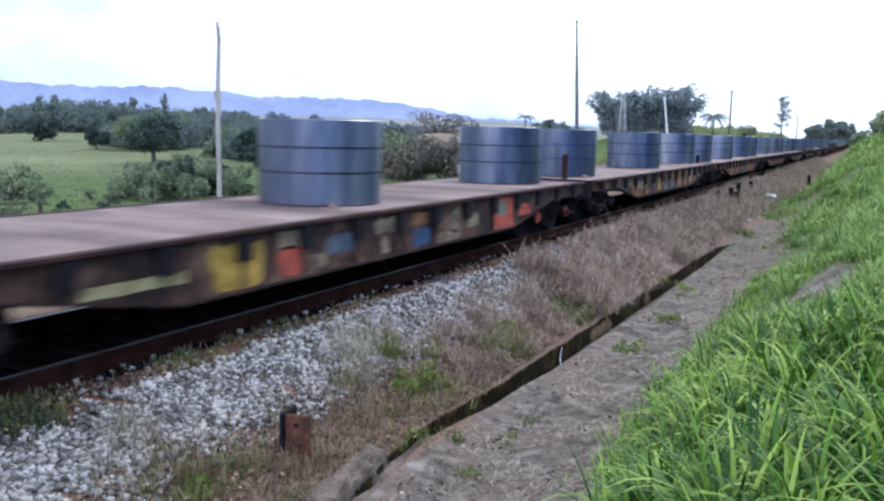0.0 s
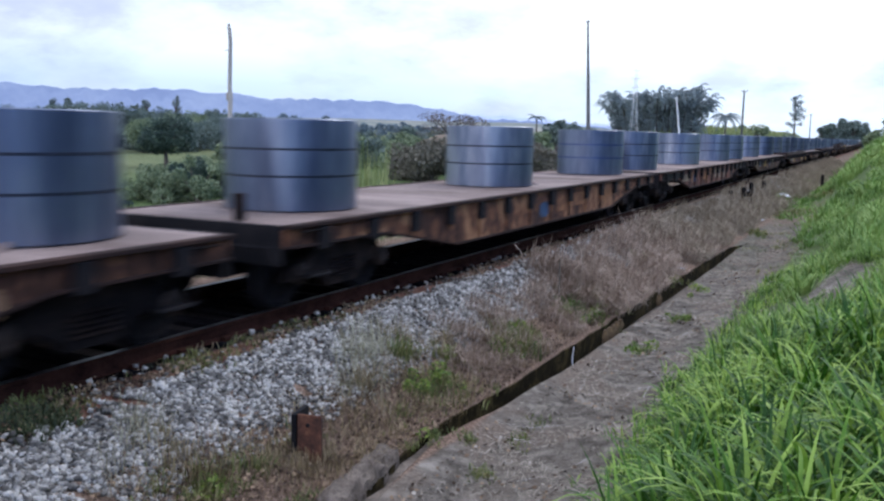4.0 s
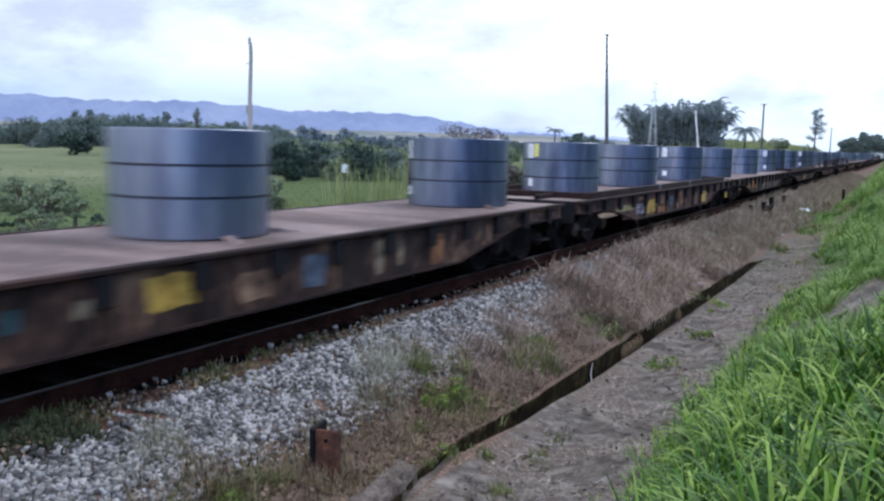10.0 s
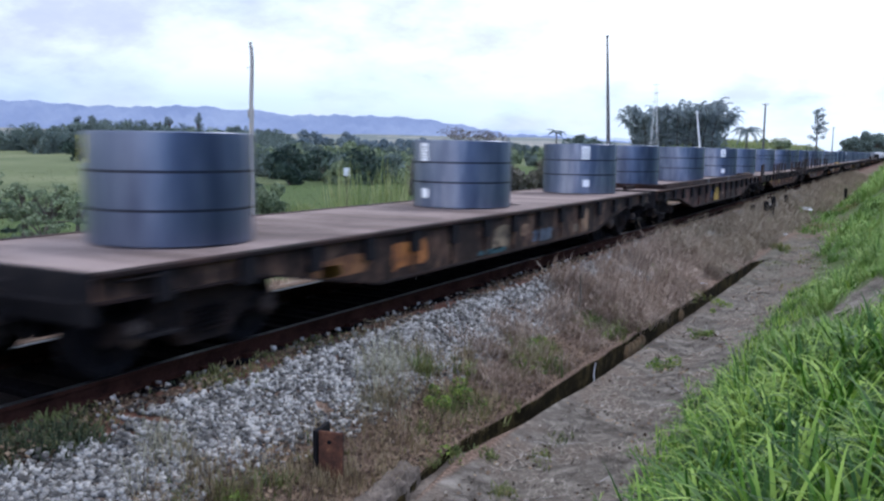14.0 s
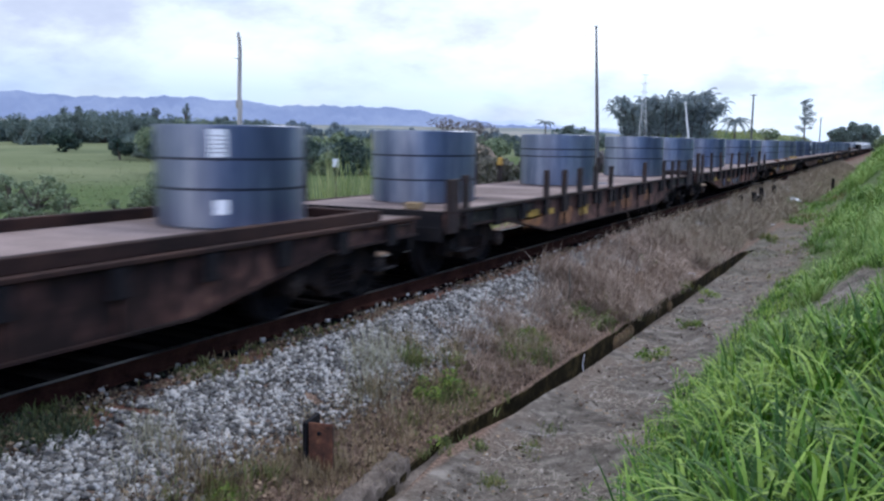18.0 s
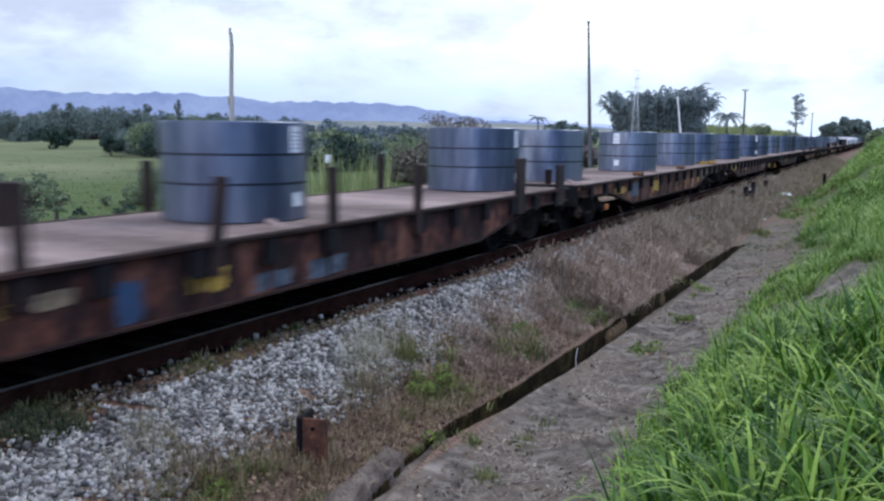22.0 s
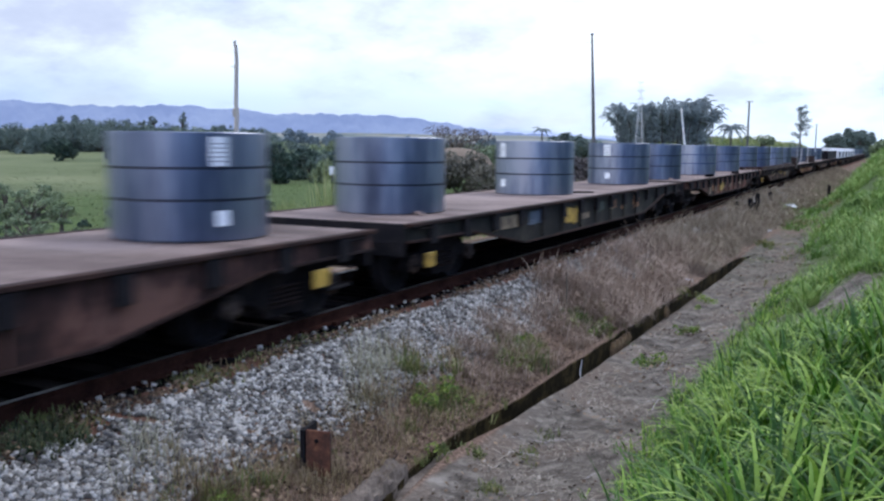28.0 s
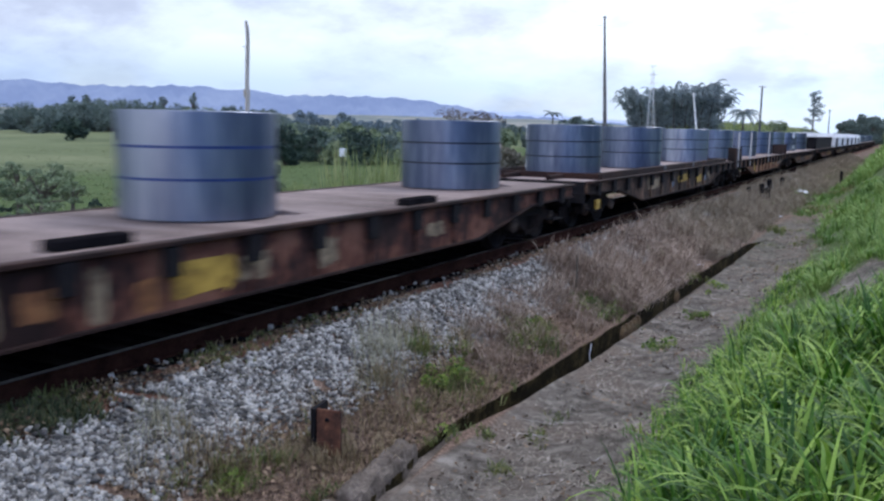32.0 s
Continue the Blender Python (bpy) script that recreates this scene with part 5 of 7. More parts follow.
def build_palms():
    r = random.Random(9)
    # a clump of plumed giant bamboo
    z0 = float(height(-23.9, 102.2))
    clump = thing("bamboo_clump", "huge dark clump of plumed bamboo behind the line", "bamboo", at=pose(-23.9, 102.2, z0))
    culms, cs, rs = Shape(), [], []
    plumes = Shape()
    top = 8.2 - z0
    for i in range(125):
        a = r.uniform(0, 6.28)
        f = math.sqrt(r.random())
        bx, by = 5.2 * f * math.cos(a), 3.9 * f * math.sin(a)
        # two crowns, the taller towards the line
        crown = max(0.93 - 0.034 * (bx - 1.8) ** 2, 0.86 - 0.04 * (bx + 2.6) ** 2, 0.5)
        topz = top * crown * r.uniform(0.62, 1.0)
        out = r.uniform(0.5, 1.7) * (0.5 + f)
        ca, sa = math.cos(a), math.sin(a)
        pts = [(bx + ca * out * t * t, by + sa * out * t * t, topz * (t * 1.12 - 0.12 * t ** 4)) for t in (0, 0.3, 0.6, 0.85, 1.0)]
        culms.tube(pts, [0.06, 0.055, 0.045, 0.03, 0.012], 5)
        for t in (0.12, 0.25, 0.38, 0.5, 0.62, 0.74, 0.85, 0.94):
            cs.append((bx + ca * out * t * t, by + sa * out * t * t, topz * (t * 1.12 - 0.12 * t ** 4)))
            rs.append(0.95 * (1.1 - 0.8 * t) + 0.08)
        for t in (1.0, 0.95, 0.88, 0.8, 0.68):
            b = (bx + ca * out * t * t, by + sa * out * t * t, topz * (t * 1.12 - 0.12 * t ** 4) - 0.1)
            frond(plumes, b, a + r.uniform(-0.9, 0.9), r.uniform(0.9, 1.7), r.uniform(0.8, 1.3), r.uniform(0.6, 1.35), 15, 0.6)
    part("stem_mass", culms, M_BARK, clump)
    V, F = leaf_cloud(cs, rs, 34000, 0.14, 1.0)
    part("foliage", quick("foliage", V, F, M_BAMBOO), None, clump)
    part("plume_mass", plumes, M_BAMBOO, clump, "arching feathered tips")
    # two palms
    for x, y, top, n, ln in ((-15.8, 99.5, 4.9, 17, 2.2), (-46.1, 121.5, 5.1, 14, 1.7)):
        z = float(height(x, y))
        palm = thing("palm_tree", "slender palm with drooping feathered fronds", "palm", at=pose(x, y, z - 0.1))
        h = top - z - 0.5
        part("trunk", Shape().tube([(0, 0, 0), (0.05, 0, h * 0.5), (0.12, 0, h)], [0.16, 0.12, 0.09], 7), M_BARK, palm)
        for i in range(n):
            sh = Shape()
            frond(sh, (0.12, 0, h), 2 * math.pi * i / n + r.uniform(-0.2, 0.2), ln * r.uniform(0.85, 1.1), r.uniform(0.55, 1.0), r.uniform(0.15, 0.8), 14, 0.55)
            part("frond", sh, M_BAMBOO, palm)
    # a tall conifer with tiers of upturned branches
    x, y = -13.1, 149.4
    z = float(height(x, y))
    con = thing("conifer", "spindly conifer with sparse upturned branches", "tree", at=pose(x, y, z - 0.1))
    H = 8.8 - z
    part("trunk", Shape().tube([(0, 0, 0), (0.05, 0, H * 0.5), (0, 0, H)], [0.2, 0.13, 0.03], 7), M_BARK, con)
    limbs, cs, rs = Shape(), [], []
    for i in range(46):
        low = i < 16
        t = r.uniform(0.24, 0.42) if low else r.uniform(0.5, 1.0)
        a = r.uniform(0, 6.28)
        ln = r.uniform(1.0, 2.3) if low else r.uniform(0.4, 1.35) * (1.15 - 0.5 * (t - 0.5))
        e = (math.cos(a) * ln + (0.0 if low else 0.35), math.sin(a) * ln, H * t + (-0.25 if low else 0.25) * ln * r.uniform(0.2, 1.0))
        limbs.tube([(0, 0, H * t), (e[0] * 0.6, e[1] * 0.6, H * t + 0.05), e], [0.05, 0.035, 0.015], 4)
        for k in (0.55, 0.8, 1.0):
            cs.append((e[0] * k, e[1] * k, H * t + (e[2] - H * t) * k + 0.08))
            rs.append(0.42 if k > 0.7 else 0.28)
    part("branch_frame", limbs, M_BARK, con)
    V, F = leaf_cloud(cs, rs, 2300, 0.12, 0.75)
    part("crown", quick("crown", V, F, M_BAMBOO), None, con)


build_palms()


# ---------------------------------------------------------------- poles, posts and small things by the line
def build_poles():
    z = float(height(-18.2, 21.3))
    p = thing("wooden_pole", "crooked weathered wooden pole beyond the line", "pole", at=pose(-18.2, 21.3, z))
    H = 5.05 - z
    part("shaft", Shape().tube([(0.02, 0, -0.3), (0.03, 0, H * 0.3), (0.0, 0, H * 0.55), (0.045, 0, H * 0.68), (0.02, 0, H * 0.72), (0.075, 0, H * 0.93), (0.05, 0, H)], [0.08, 0.076, 0.072, 0.074, 0.066, 0.062, 0.05], 9), M_POLEWOOD, p, smooth=True)
    part("split_tip", Shape().box(-0.01, 0.05, -0.03, 0.03, H - 0.05, H + 0.14), M_POLEWOOD, p)
    part("knot_band", Shape().lathe([(0.082, H * 0.66), (0.098, H * 0.67), (0.098, H * 0.69), (0.082, H * 0.70)], 12), M_POLEWOOD, p)
    part("insulator_peg", Shape().tube([(-0.14, 0, H * 0.9), (0.05, 0, H * 0.9)], 0.015, 6), M_GALV, p)
    z = float(height(-18.4, 59.2))
    p = thing("concrete_pole", "tall tapered grey concrete pole", "pole", at=pose(-18.4, 59.2, z, 0, -2.6, 0))
    H = 9.75 - z
    part("shaft", Shape().tube([(0, 0, -0.3), (0, 0, H * 0.5), (0, 0, H)], [0.16, 0.12, 0.06], 10), M_POLECON, p, smooth=True)
    part("cap", Shape().box(-0.1, 0.1, -0.1, 0.1, H, H + 0.1, 0.02), M_POLECON, p)
    part("bracket", Shape().tube([(-1.25, 0, H - 0.45), (0, 0, H - 0.5)], 0.012, 5), M_GALV, p)
    for x, y, top, foot in ((-16.7, 118.8, 8.15, 0), (-16.5, 229.4, 8.1, 0)):
        z = float(height(x, y))
        p = thing("utility_pole", "thin grey utility pole with a short crossarm", "pole", group="poles along the line", at=pose(x, y, z))
        H = top - z
        part("shaft", Shape().tube([(0, 0, -0.3), (0, 0, H)], [0.17, 0.10], 8), M_POLECON, p, smooth=True)
        part("crossarm", Shape().box(-0.42, 0.42, -0.04, 0.04, H - 0.18, H - 0.11), M_BARK, p)
        for o in (-0.36, 0.36):
            part("insulator", Shape().lathe([(0.01, H - 0.1), (0.05, H - 0.08), (0.04, H + 0.08), (0.01, H + 0.1)], 8, 2, (o, 0, 0)), M_GALV, p)
    z = float(height(-19.4, 92.0))
    p = thing("wooden_pole", "pale leaning wooden pole before the bamboo", "pole", at=pose(-18.9, 92.4, z, 0, -7.5, 0))
    part("shaft", Shape().tube([(0, 0, -0.4), (0, 0, 6.2 - z)], [0.11, 0.075], 8), M_GALV, p, smooth=True)
    part("stub_arm", Shape().box(-0.2, 0.2, -0.04, 0.04, 5.95 - z, 6.03 - z), M_GALV, p)
    # a small lattice mast before the bamboo
    x, y = -24.1, 92.8
    z = float(height(x, y))
    t = thing("lattice_mast", "pale steel lattice mast before the bamboo", "mast", at=pose(x, y, z))
    H = 9.0 - z
    for sx in (-1, 1):
        for sy in (-1, 1):
            part("leg", Shape().tube([(sx * 0.45, sy * 0.45, -0.5), (sx * 0.2, sy * 0.2, H * 0.55), (sx * 0.08, sy * 0.08, H)], [0.018, 0.015, 0.012], 5), M_GALV, t)
    br = Shape()
    lv = [H * k for k in (0, 0.15, 0.29, 0.42, 0.53, 0.63, 0.73, 0.83, 0.92)]
    wd = lambda h: 0.45 + (0.2 - 0.45) * h / (H * 0.55) if h < H * 0.55 else 0.2 + (0.08 - 0.2) * (h - H * 0.55) / (H * 0.45)
    for a, b in zip(lv, lv[1:]):
        for s in (-1, 1):
            for i in (0, 1):
                p0, p1 = [-wd(a), s * wd(a), a], [wd(b), s * wd(b), b]
                q0, q1 = [wd(a), s * wd(a), a], [-wd(b), s * wd(b), b]
                for u, v in ((p0, p1), (q0, q1)):
                    if i:
                        u, v = [u[1], u[0], u[2]], [v[1], v[0], v[2]]
                    br.tube([u, v], 0.005, 4)
    part("bracing", br, M_GALV, t)
    for k, w in ((0.76, 0.5), (0.875, 0.42), (0.99, 0.36)):
        part("crossarm", Shape().box(-w, w, -0.035, 0.035, H * k, H * k + 0.06), M_GALV, t)


build_poles()


def build_trackside():
    # a cut-off length of rail set upright as a marker
    z = float(height(-4.2, 5.75))
    p = thing("marker_post", "rusty steel stub post with a bolt hole in dry weeds", "post", at=pose(-4.2, 5.78, z - 0.1, 0, 0, 12))
    part("flange", Shape().box(-0.03, 0.01, -0.16, 0.12, 0, 0.46, 0.006), M_DARK, p)
    part("web", Shape().box(0.01, 0.22, -0.115, -0.085, 0, 0.43, 0.004), M_RUST, p)
    part("face_plate", Shape().box(0.012, 0.225, -0.133, -0.116, 0.0, 0.455, 0.004), M_FLAKE, p, "flaking orange rust on the face")
    part("bolt", Shape().lathe([(0.0, -0.102), (0.018, -0.1), (0.018, -0.06), (0.0, -0.058)], 8, 1, (0.11, -0.05, 0.37)), M_DARK, p)
    # stubs along the drain farther on
    for x, y, h, w in ((-5.0, 33.9, 0.42, 0.09), (-4.7, 35.2, 0.62, 0.12), (-4.55, 35.6, 0.5, 0.10), (-4.85, 38.4, 0.6, 0.1), (-4.85, 42.6, 0.5, 0.11), (-3.25, 58.0, 0.72, 0.16)):
        z = float(height(x, y))
        q = thing("marker_post", "short dark stub post standing in dead grass", "post", group="stub posts", at=pose(x, y, z - 0.1, 2, 3, 20 * x))
        part("shaft", Shape().box(-w, w, -0.03, 0.03, 0, h + 0.1, 0.01), M_DARK, q)
        part("rib", Shape().box(-0.02, 0.02, -0.09, 0.09, 0, h + 0.08, 0.006), M_DARK, q)
    z = float(height(-4.46, 12.97))
    single("stick", Shape().tube([(0, 0, -0.05), (0.02, 0.01, 0.3), (0.0, 0.03, 0.62)], [0.022, 0.018, 0.011], 6), M_BARK, "thin dark dead stick upright in the grass", "stick", at=pose(-4.46, 12.97, z))
    # a cut stem leaning in the drain
    z = float(height(-3.4, 11.0))
    single("stem", Shape().tube([(0.03, 0, -0.28), (0.0, 0.01, -0.1), (0.02, 0.02, 0.05)], [0.007, 0.006, 0.005], 6), M_PAPER, "pale cut stem standing in the drain", "stem", at=pose(-3.55, 11.0, z))
    for x, y, s in ((-3.74, 14.6, 0.06), (-4.05, 43.3, 0.3), (-3.72, 18.9, 0.09), (-3.5, 31.0, 0.07)):
        z = float(height(x, y))
        sh = Shape().add([(-s, -s * 0.5, 0), (s * 0.9, -s * 0.6, 0.01), (s, s * 0.5, 0.0), (-s * 0.7, s * 0.7, 0.01), (-s * 0.6, -s * 0.3, s * 0.5), (s * 0.6, -s * 0.2, s * 0.4), (s * 0.5, s * 0.4, s * 0.3), (-s * 0.5, s * 0.5, s * 0.45)],
                         [(3, 2, 1, 0), (4, 5, 6, 7), (0, 1, 5, 4), (1, 2, 6, 5), (2, 3, 7, 6), (3, 0, 4, 7)])
        single("litter", sh, M_PAPER, "crumpled white plastic litter on the ground", "litter", at=pose(x, y, z + (0.1 if y > 25 else 0.01)))
    # a rounded kerb of earthy concrete beside the drain's near end, broken off where the drain opens
    kb = thing("drain_kerb", "rounded earth-crusted concrete kerb beside the drain", "kerb", at=pose(-3.6, 5.5, float(height(-3.62, 5.6))))
    for y0, y1, wd, top in ((-2.2, -0.30, 0.145, 0.085), (-0.29, 1.0, 0.13, 0.09)):
        v, f, nr, nc = [], [], 44, 15
        for j in range(nr):
            t = j / (nr - 1)
            y = y0 + (y1 - y0) * t
            end = min(1.0, 0.72 + 8 * t, 0.5 + 5.0 * (1 - t))
            cx = float(drain_left(5.5 + y)) + 3.6 - wd * 0.9
            for i in range(nc):
                an = math.pi * i / (nc - 1)
                lump = 1 + 0.22 * noise.noise((3.1 * math.cos(an), 4.0 * y, 2.0)) + 0.16 * noise.noise((6 * math.cos(an), 11 * y, 5.0)) + 0.10 * noise.noise((14 * math.cos(an), 27 * y, 1.0))
                v.append((cx + wd * end * lump * math.copysign(abs(math.cos(an)) ** 0.7, math.cos(an)), y + 0.02 * noise.noise((an * 2, y, 9.0)), -0.1 + (0.1 + top) * end * lump * math.sin(an) ** 0.55))
        for j in range(nr - 1):
            for i in range(nc - 1):
                f.append((j * nc + i, j * nc + i + 1, (j + 1) * nc + i + 1, (j + 1) * nc + i))
        f += [tuple(range(nc)), tuple(range((nr - 1) * nc, nr * nc))]
        part("kerb_stone", Shape().add(v, f), M_LIP, kb, smooth=True)
    # small white sign in the field
    z = float(height(-22.6, 33.0))
    sg = thing("field_sign", "small white square sign on a post in the field", "sign", at=pose(-22.6, 33.0, z, 0, 0, 33))
    part("post", Shape().box(-0.03, 0.03, -0.03, 0.03, -0.2, 1.05 - z), M_BARK, sg)
    part("plate", Shape().box(-0.15, 0.15, -0.05, -0.032, 0.68 - z, 1.05 - z, 0.006), M_WHITE, sg)
    single("earth_bank", Shape().lathe([(0.0, -0.4), (3.2, -0.3), (2.6, 0.5), (1.2, 1.05), (0.0, 1.15)], 18), M_EARTH, "heap of bare red earth beyond the bushes", "earth", at=pose(-33.2, 67.2, 0.75), smooth=True)


build_trackside()


# ---------------------------------------------------------------- train
DECK, HALF, LONG, PITCH = 1.02, 1.36, 16.3, 17.2
R_WHEEL = 0.42
BOGIES = (1.42, LONG - 1.42)


def travelled(t):
    return 7.26 * t - 0.0061 * t * t


def front_of(k):
    return 19.08 + PITCH * k


def build_bogie(at, parent, wheels):
    bg = part("bogie", Shape().box(-0.95, 0.95, -0.17, 0.17, 0.36, 0.62, 0.03).box(-0.28, 0.28, -0.28, 0.28, 0.58, 0.70, 0.02).box(-0.9, 0.9, -0.6, -0.52, 0.3, 0.42).box(-0.9, 0.9, 0.52, 0.6, 0.3, 0.42), M_DARK, parent)
    bg.matrix_basis = pose(0, at, 0)
    out = [(-1.08, 0.34), (-1.02, 0.52), (-0.72, 0.56), (-0.38, 0.74), (0.38, 0.74), (0.72, 0.56), (1.02, 0.52), (1.08, 0.34), (0.78, 0.32), (0.62, 0.42), (0.34, 0.28), (0.30, 0.20), (-0.30, 0.20), (-0.34, 0.28), (-0.62, 0.42), (-0.78, 0.32)]
    for sx in (-1, 1):
        f = part("side_frame", Shape().prism(out, 0, sx * 0.98, sx * 1.14), M_BOGIE, bg)
        for o in (-0.875, 0.875):
            part("axle_box", Shape().lathe([(0.0, 1.12 * sx), (0.12, 1.12 * sx), (0.13, 1.18 * sx), (0.07, 1.22 * sx), (0.0, 1.22 * sx)], 12, 0, (0, o, R_WHEEL)), M_AXLE, f, "axle box with pale glints painted as lighter tan")
        sp = Shape()
        for o in (-0.17, 0.0, 0.17):
            for q in range(5):
                sp.lathe([(0.05, 0.30 + 0.05 * q), (0.075, 0.315 + 0.05 * q), (0.05, 0.33 + 0.05 * q)], 8, 2, (sx * 1.15, o, 0))
        part("spring_nest", sp, M_BOGIE, f)
        part("brake_shoe", Shape().box(sx * 0.76, sx * 0.86, 0.36, 0.44, 0.3, 0.56, 0.01).box(sx * 0.76, sx * 0.86, -0.44, -0.36, 0.3, 0.56, 0.01), M_RUST, bg)
    for o in (-0.875, 0.875):
        sh = Shape().tube([(-1.12, 0, 0), (1.12, 0, 0)], 0.075, 10)
        for sx in (-1, 1):
            sh.lathe([(0.08, sx * 0.74), (0.14, sx * 0.73), (0.17, sx * 0.78), (0.34, sx * 0.79), (0.36, sx * 0.74), (0.455, sx * 0.735), (0.45, sx * 0.765), (0.415, sx * 0.77), (0.41, sx * 0.87), (0.36, sx * 0.87), (0.34, sx * 0.83), (0.17, sx * 0.84), (0.14, sx * 0.9), (0.08, sx * 0.9)], 28, 0)
            for q in range(3):
                a = 2.1 * q
                sh.box(sx * 0.83 - 0.02, sx * 0.83 + 0.02, math.cos(a) * 0.25 - 0.03, math.cos(a) * 0.25 + 0.03, math.sin(a) * 0.25 - 0.03, math.sin(a) * 0.25 + 0.03)
        w = part("wheelset", sh, M_DARK, bg, smooth=True)
        w.matrix_basis = pose(0, o, R_WHEEL)
        wheels.append(w)
    return bg


SILL = [(0.0, 0.78), (0.0, DECK - 0.05), (LONG, DECK - 0.05), (LONG, 0.78), (LONG - 2.0, 0.76), (LONG - 4.1, 0.40), (4.1, 0.40), (2.0, 0.76)]


def build_flat_wagon():
    """The plain wagon from which the others are copied."""
    w = thing("flat_wagon", "rusty bogie flat wagon loaded with upright steel coils", "rail wagon", "train of flat wagons")
    deck = Shape().box(-HALF + 0.03, HALF - 0.03, 0.02, LONG - 0.02, DECK - 0.05, DECK - 0.004, 0.006)
    part("deck", deck, M_DECK, w, "worn greyish wooden deck boards")
    under = Shape().box(-0.3, 0.3, 0.15, LONG - 0.15, 0.46, DECK - 0.06, 0.01)
    for q in range(11):
        yy = 1.1 + q * 1.41
        under.box(-HALF + 0.05, HALF - 0.05, yy - 0.07, yy + 0.07, 0.80 if q in (0, 1, 9, 10) else 0.55, DECK - 0.056)
    part("underframe", under, M_DARK, w)
    for sx in (-1, 1):
        x0, x1 = (HALF - 0.035, HALF) if sx > 0 else (-HALF, -HALF + 0.035)
        s = part("side_sill", Shape().prism(SILL, 0, x0, x1), M_SILL, w, "rust-stained fishbelly side sill")
        fl = Shape().box(x0 - 0.085 * (sx < 0), x1 + 0.085 * (sx > 0), 0, LONG, DECK - 0.04, DECK + 0.004, 0.006)
        part("top_flange", fl, M_RUST, s)
        bot = Shape()
        pts = [SILL[3], SILL[4], SILL[5], SILL[6], SILL[7], SILL[0]]
        for a, b in zip(pts, pts[1:]):
            bot.add([(x0 - 0.05, a[0], a[1] - 0.012), (x1 + 0.05, a[0], a[1] - 0.012), (x1 + 0.05, b[0], b[1] - 0.012), (x0 - 0.05, b[0], b[1] - 0.012), (x0 - 0.05, a[0], a[1] + 0.012), (x1 + 0.05, a[0], a[1] + 0.012), (x1 + 0.05, b[0], b[1] + 0.012), (x0 - 0.05, b[0], b[1] + 0.012)],
                    [(0, 1, 2, 3), (7, 6, 5, 4), (0, 4, 5, 1), (1, 5, 6, 2), (2, 6, 7, 3), (3, 7, 4, 0)])
        part("bottom_flange", bot, M_RUST, s)
        pocket = Shape().box(x1 + 0.001 if sx > 0 else x0 - 0.075, x1 + 0.075 if sx > 0 else x0 - 0.001, -0.095, 0.095, DECK - 0.31, DECK - 0.045, 0.008).mesh("stake_pocket", M_DARK)
        for q in range(15):
            o = part("stake_pocket", pocket, None, s)
            o.matrix_basis = pose(0, 0.65 + q * 1.071, 0)
        rib = Shape().box(x1 if sx > 0 else x0 - 0.03, x1 + 0.03 if sx > 0 else x0, -0.012, 0.012, 0.425, DECK - 0.28).mesh("stiffener", M_SILL)
        for q in range(4, 11):
            o = part("stiffener", rib, None, s)
            o.matrix_basis = pose(0, 0.65 + q * 1.071, 0)
    for end, d in ((0.0, -1), (LONG, 1)):
        e = part("end_beam", Shape().box(-HALF + 0.04, HALF - 0.04, end - 0.03, end + 0.03, 0.58, DECK - 0.003, 0.01), M_DARK, w)
        part("buffer_plate", Shape().box(-0.35, 0.35, end - 0.05, end + 0.05, 0.5, 0.9, 0.02), M_DARK, e)
        part("draft_gear", Shape().box(-0.42, 0.42, min(end - d * 0.1, end - d * 1.2), max(end - d * 0.1, end - d * 1.2), 0.36, 0.78, 0.03), M_DARK, w)
        c = part("coupler", Shape().box(-0.08, 0.08, min(end, end + d * 0.34), max(end, end + d * 0.34), 0.66, 0.84, 0.02), M_DARK, w)
        part("knuckle", Shape().box(-0.17, 0.12, end + d * 0.34 - 0.11, end + d * 0.34 + 0.11, 0.6, 0.9, 0.04), M_DARK, c)
        part("uncoupling_rod", Shape().tube([(0.1, end + d * 0.2, 0.8), (0.5, end + d * 0.12, 0.78), (1.25, end + d * 0.1, 0.78), (1.3, end + d * 0.1, 0.6)], 0.014, 6), M_DARK, w)
        part("air_hose", Shape().tube([(0.3, end, 0.68), (0.3, end + d * 0.14, 0.55), (0.24, end + d * 0.28, 0.42), (0.16, end + d * 0.4, 0.5)], 0.025, 6), M_DARK, w)
        st = part("corner_step", Shape().tube([(HALF - 0.02, end - d * 0.45, 0.8), (HALF - 0.02, end - d * 0.45, 0.42), (HALF - 0.02, end - d * 0.9, 0.42), (HALF - 0.02, end - d * 0.9, 0.8)], 0.014, 6), M_DARK, w)
        part("tread", Shape().box(HALF - 0.16, HALF, min(end - d * 0.45, end - d * 0.9), max(end - d * 0.45, end - d * 0.9), 0.40, 0.425), M_DARK, st)
        part("grab_rail", Shape().tube([(HALF + 0.01, end - d * 0.2, DECK - 0.09), (HALF + 0.07, end - d * 0.22, DECK - 0.08), (HALF + 0.07, end - d * 0.58, DECK - 0.08), (HALF + 0.01, end - d * 0.6, DECK - 0.09)], 0.012, 6), M_BOGIE, w)
    part("brake_reservoir", Shape().tube([(-0.75, 6.2, 0.62), (-0.75, 7.5, 0.62)], 0.17, 12), M_DARK, w, smooth=True)
    part("brake_cylinder", Shape().tube([(0.62, 8.4, 0.66), (0.62, 9.1, 0.66)], 0.14, 12).tube([(0.62, 9.1, 0.66), (0.62, 10.2, 0.66)], 0.02, 6), M_DARK, w, smooth=True)
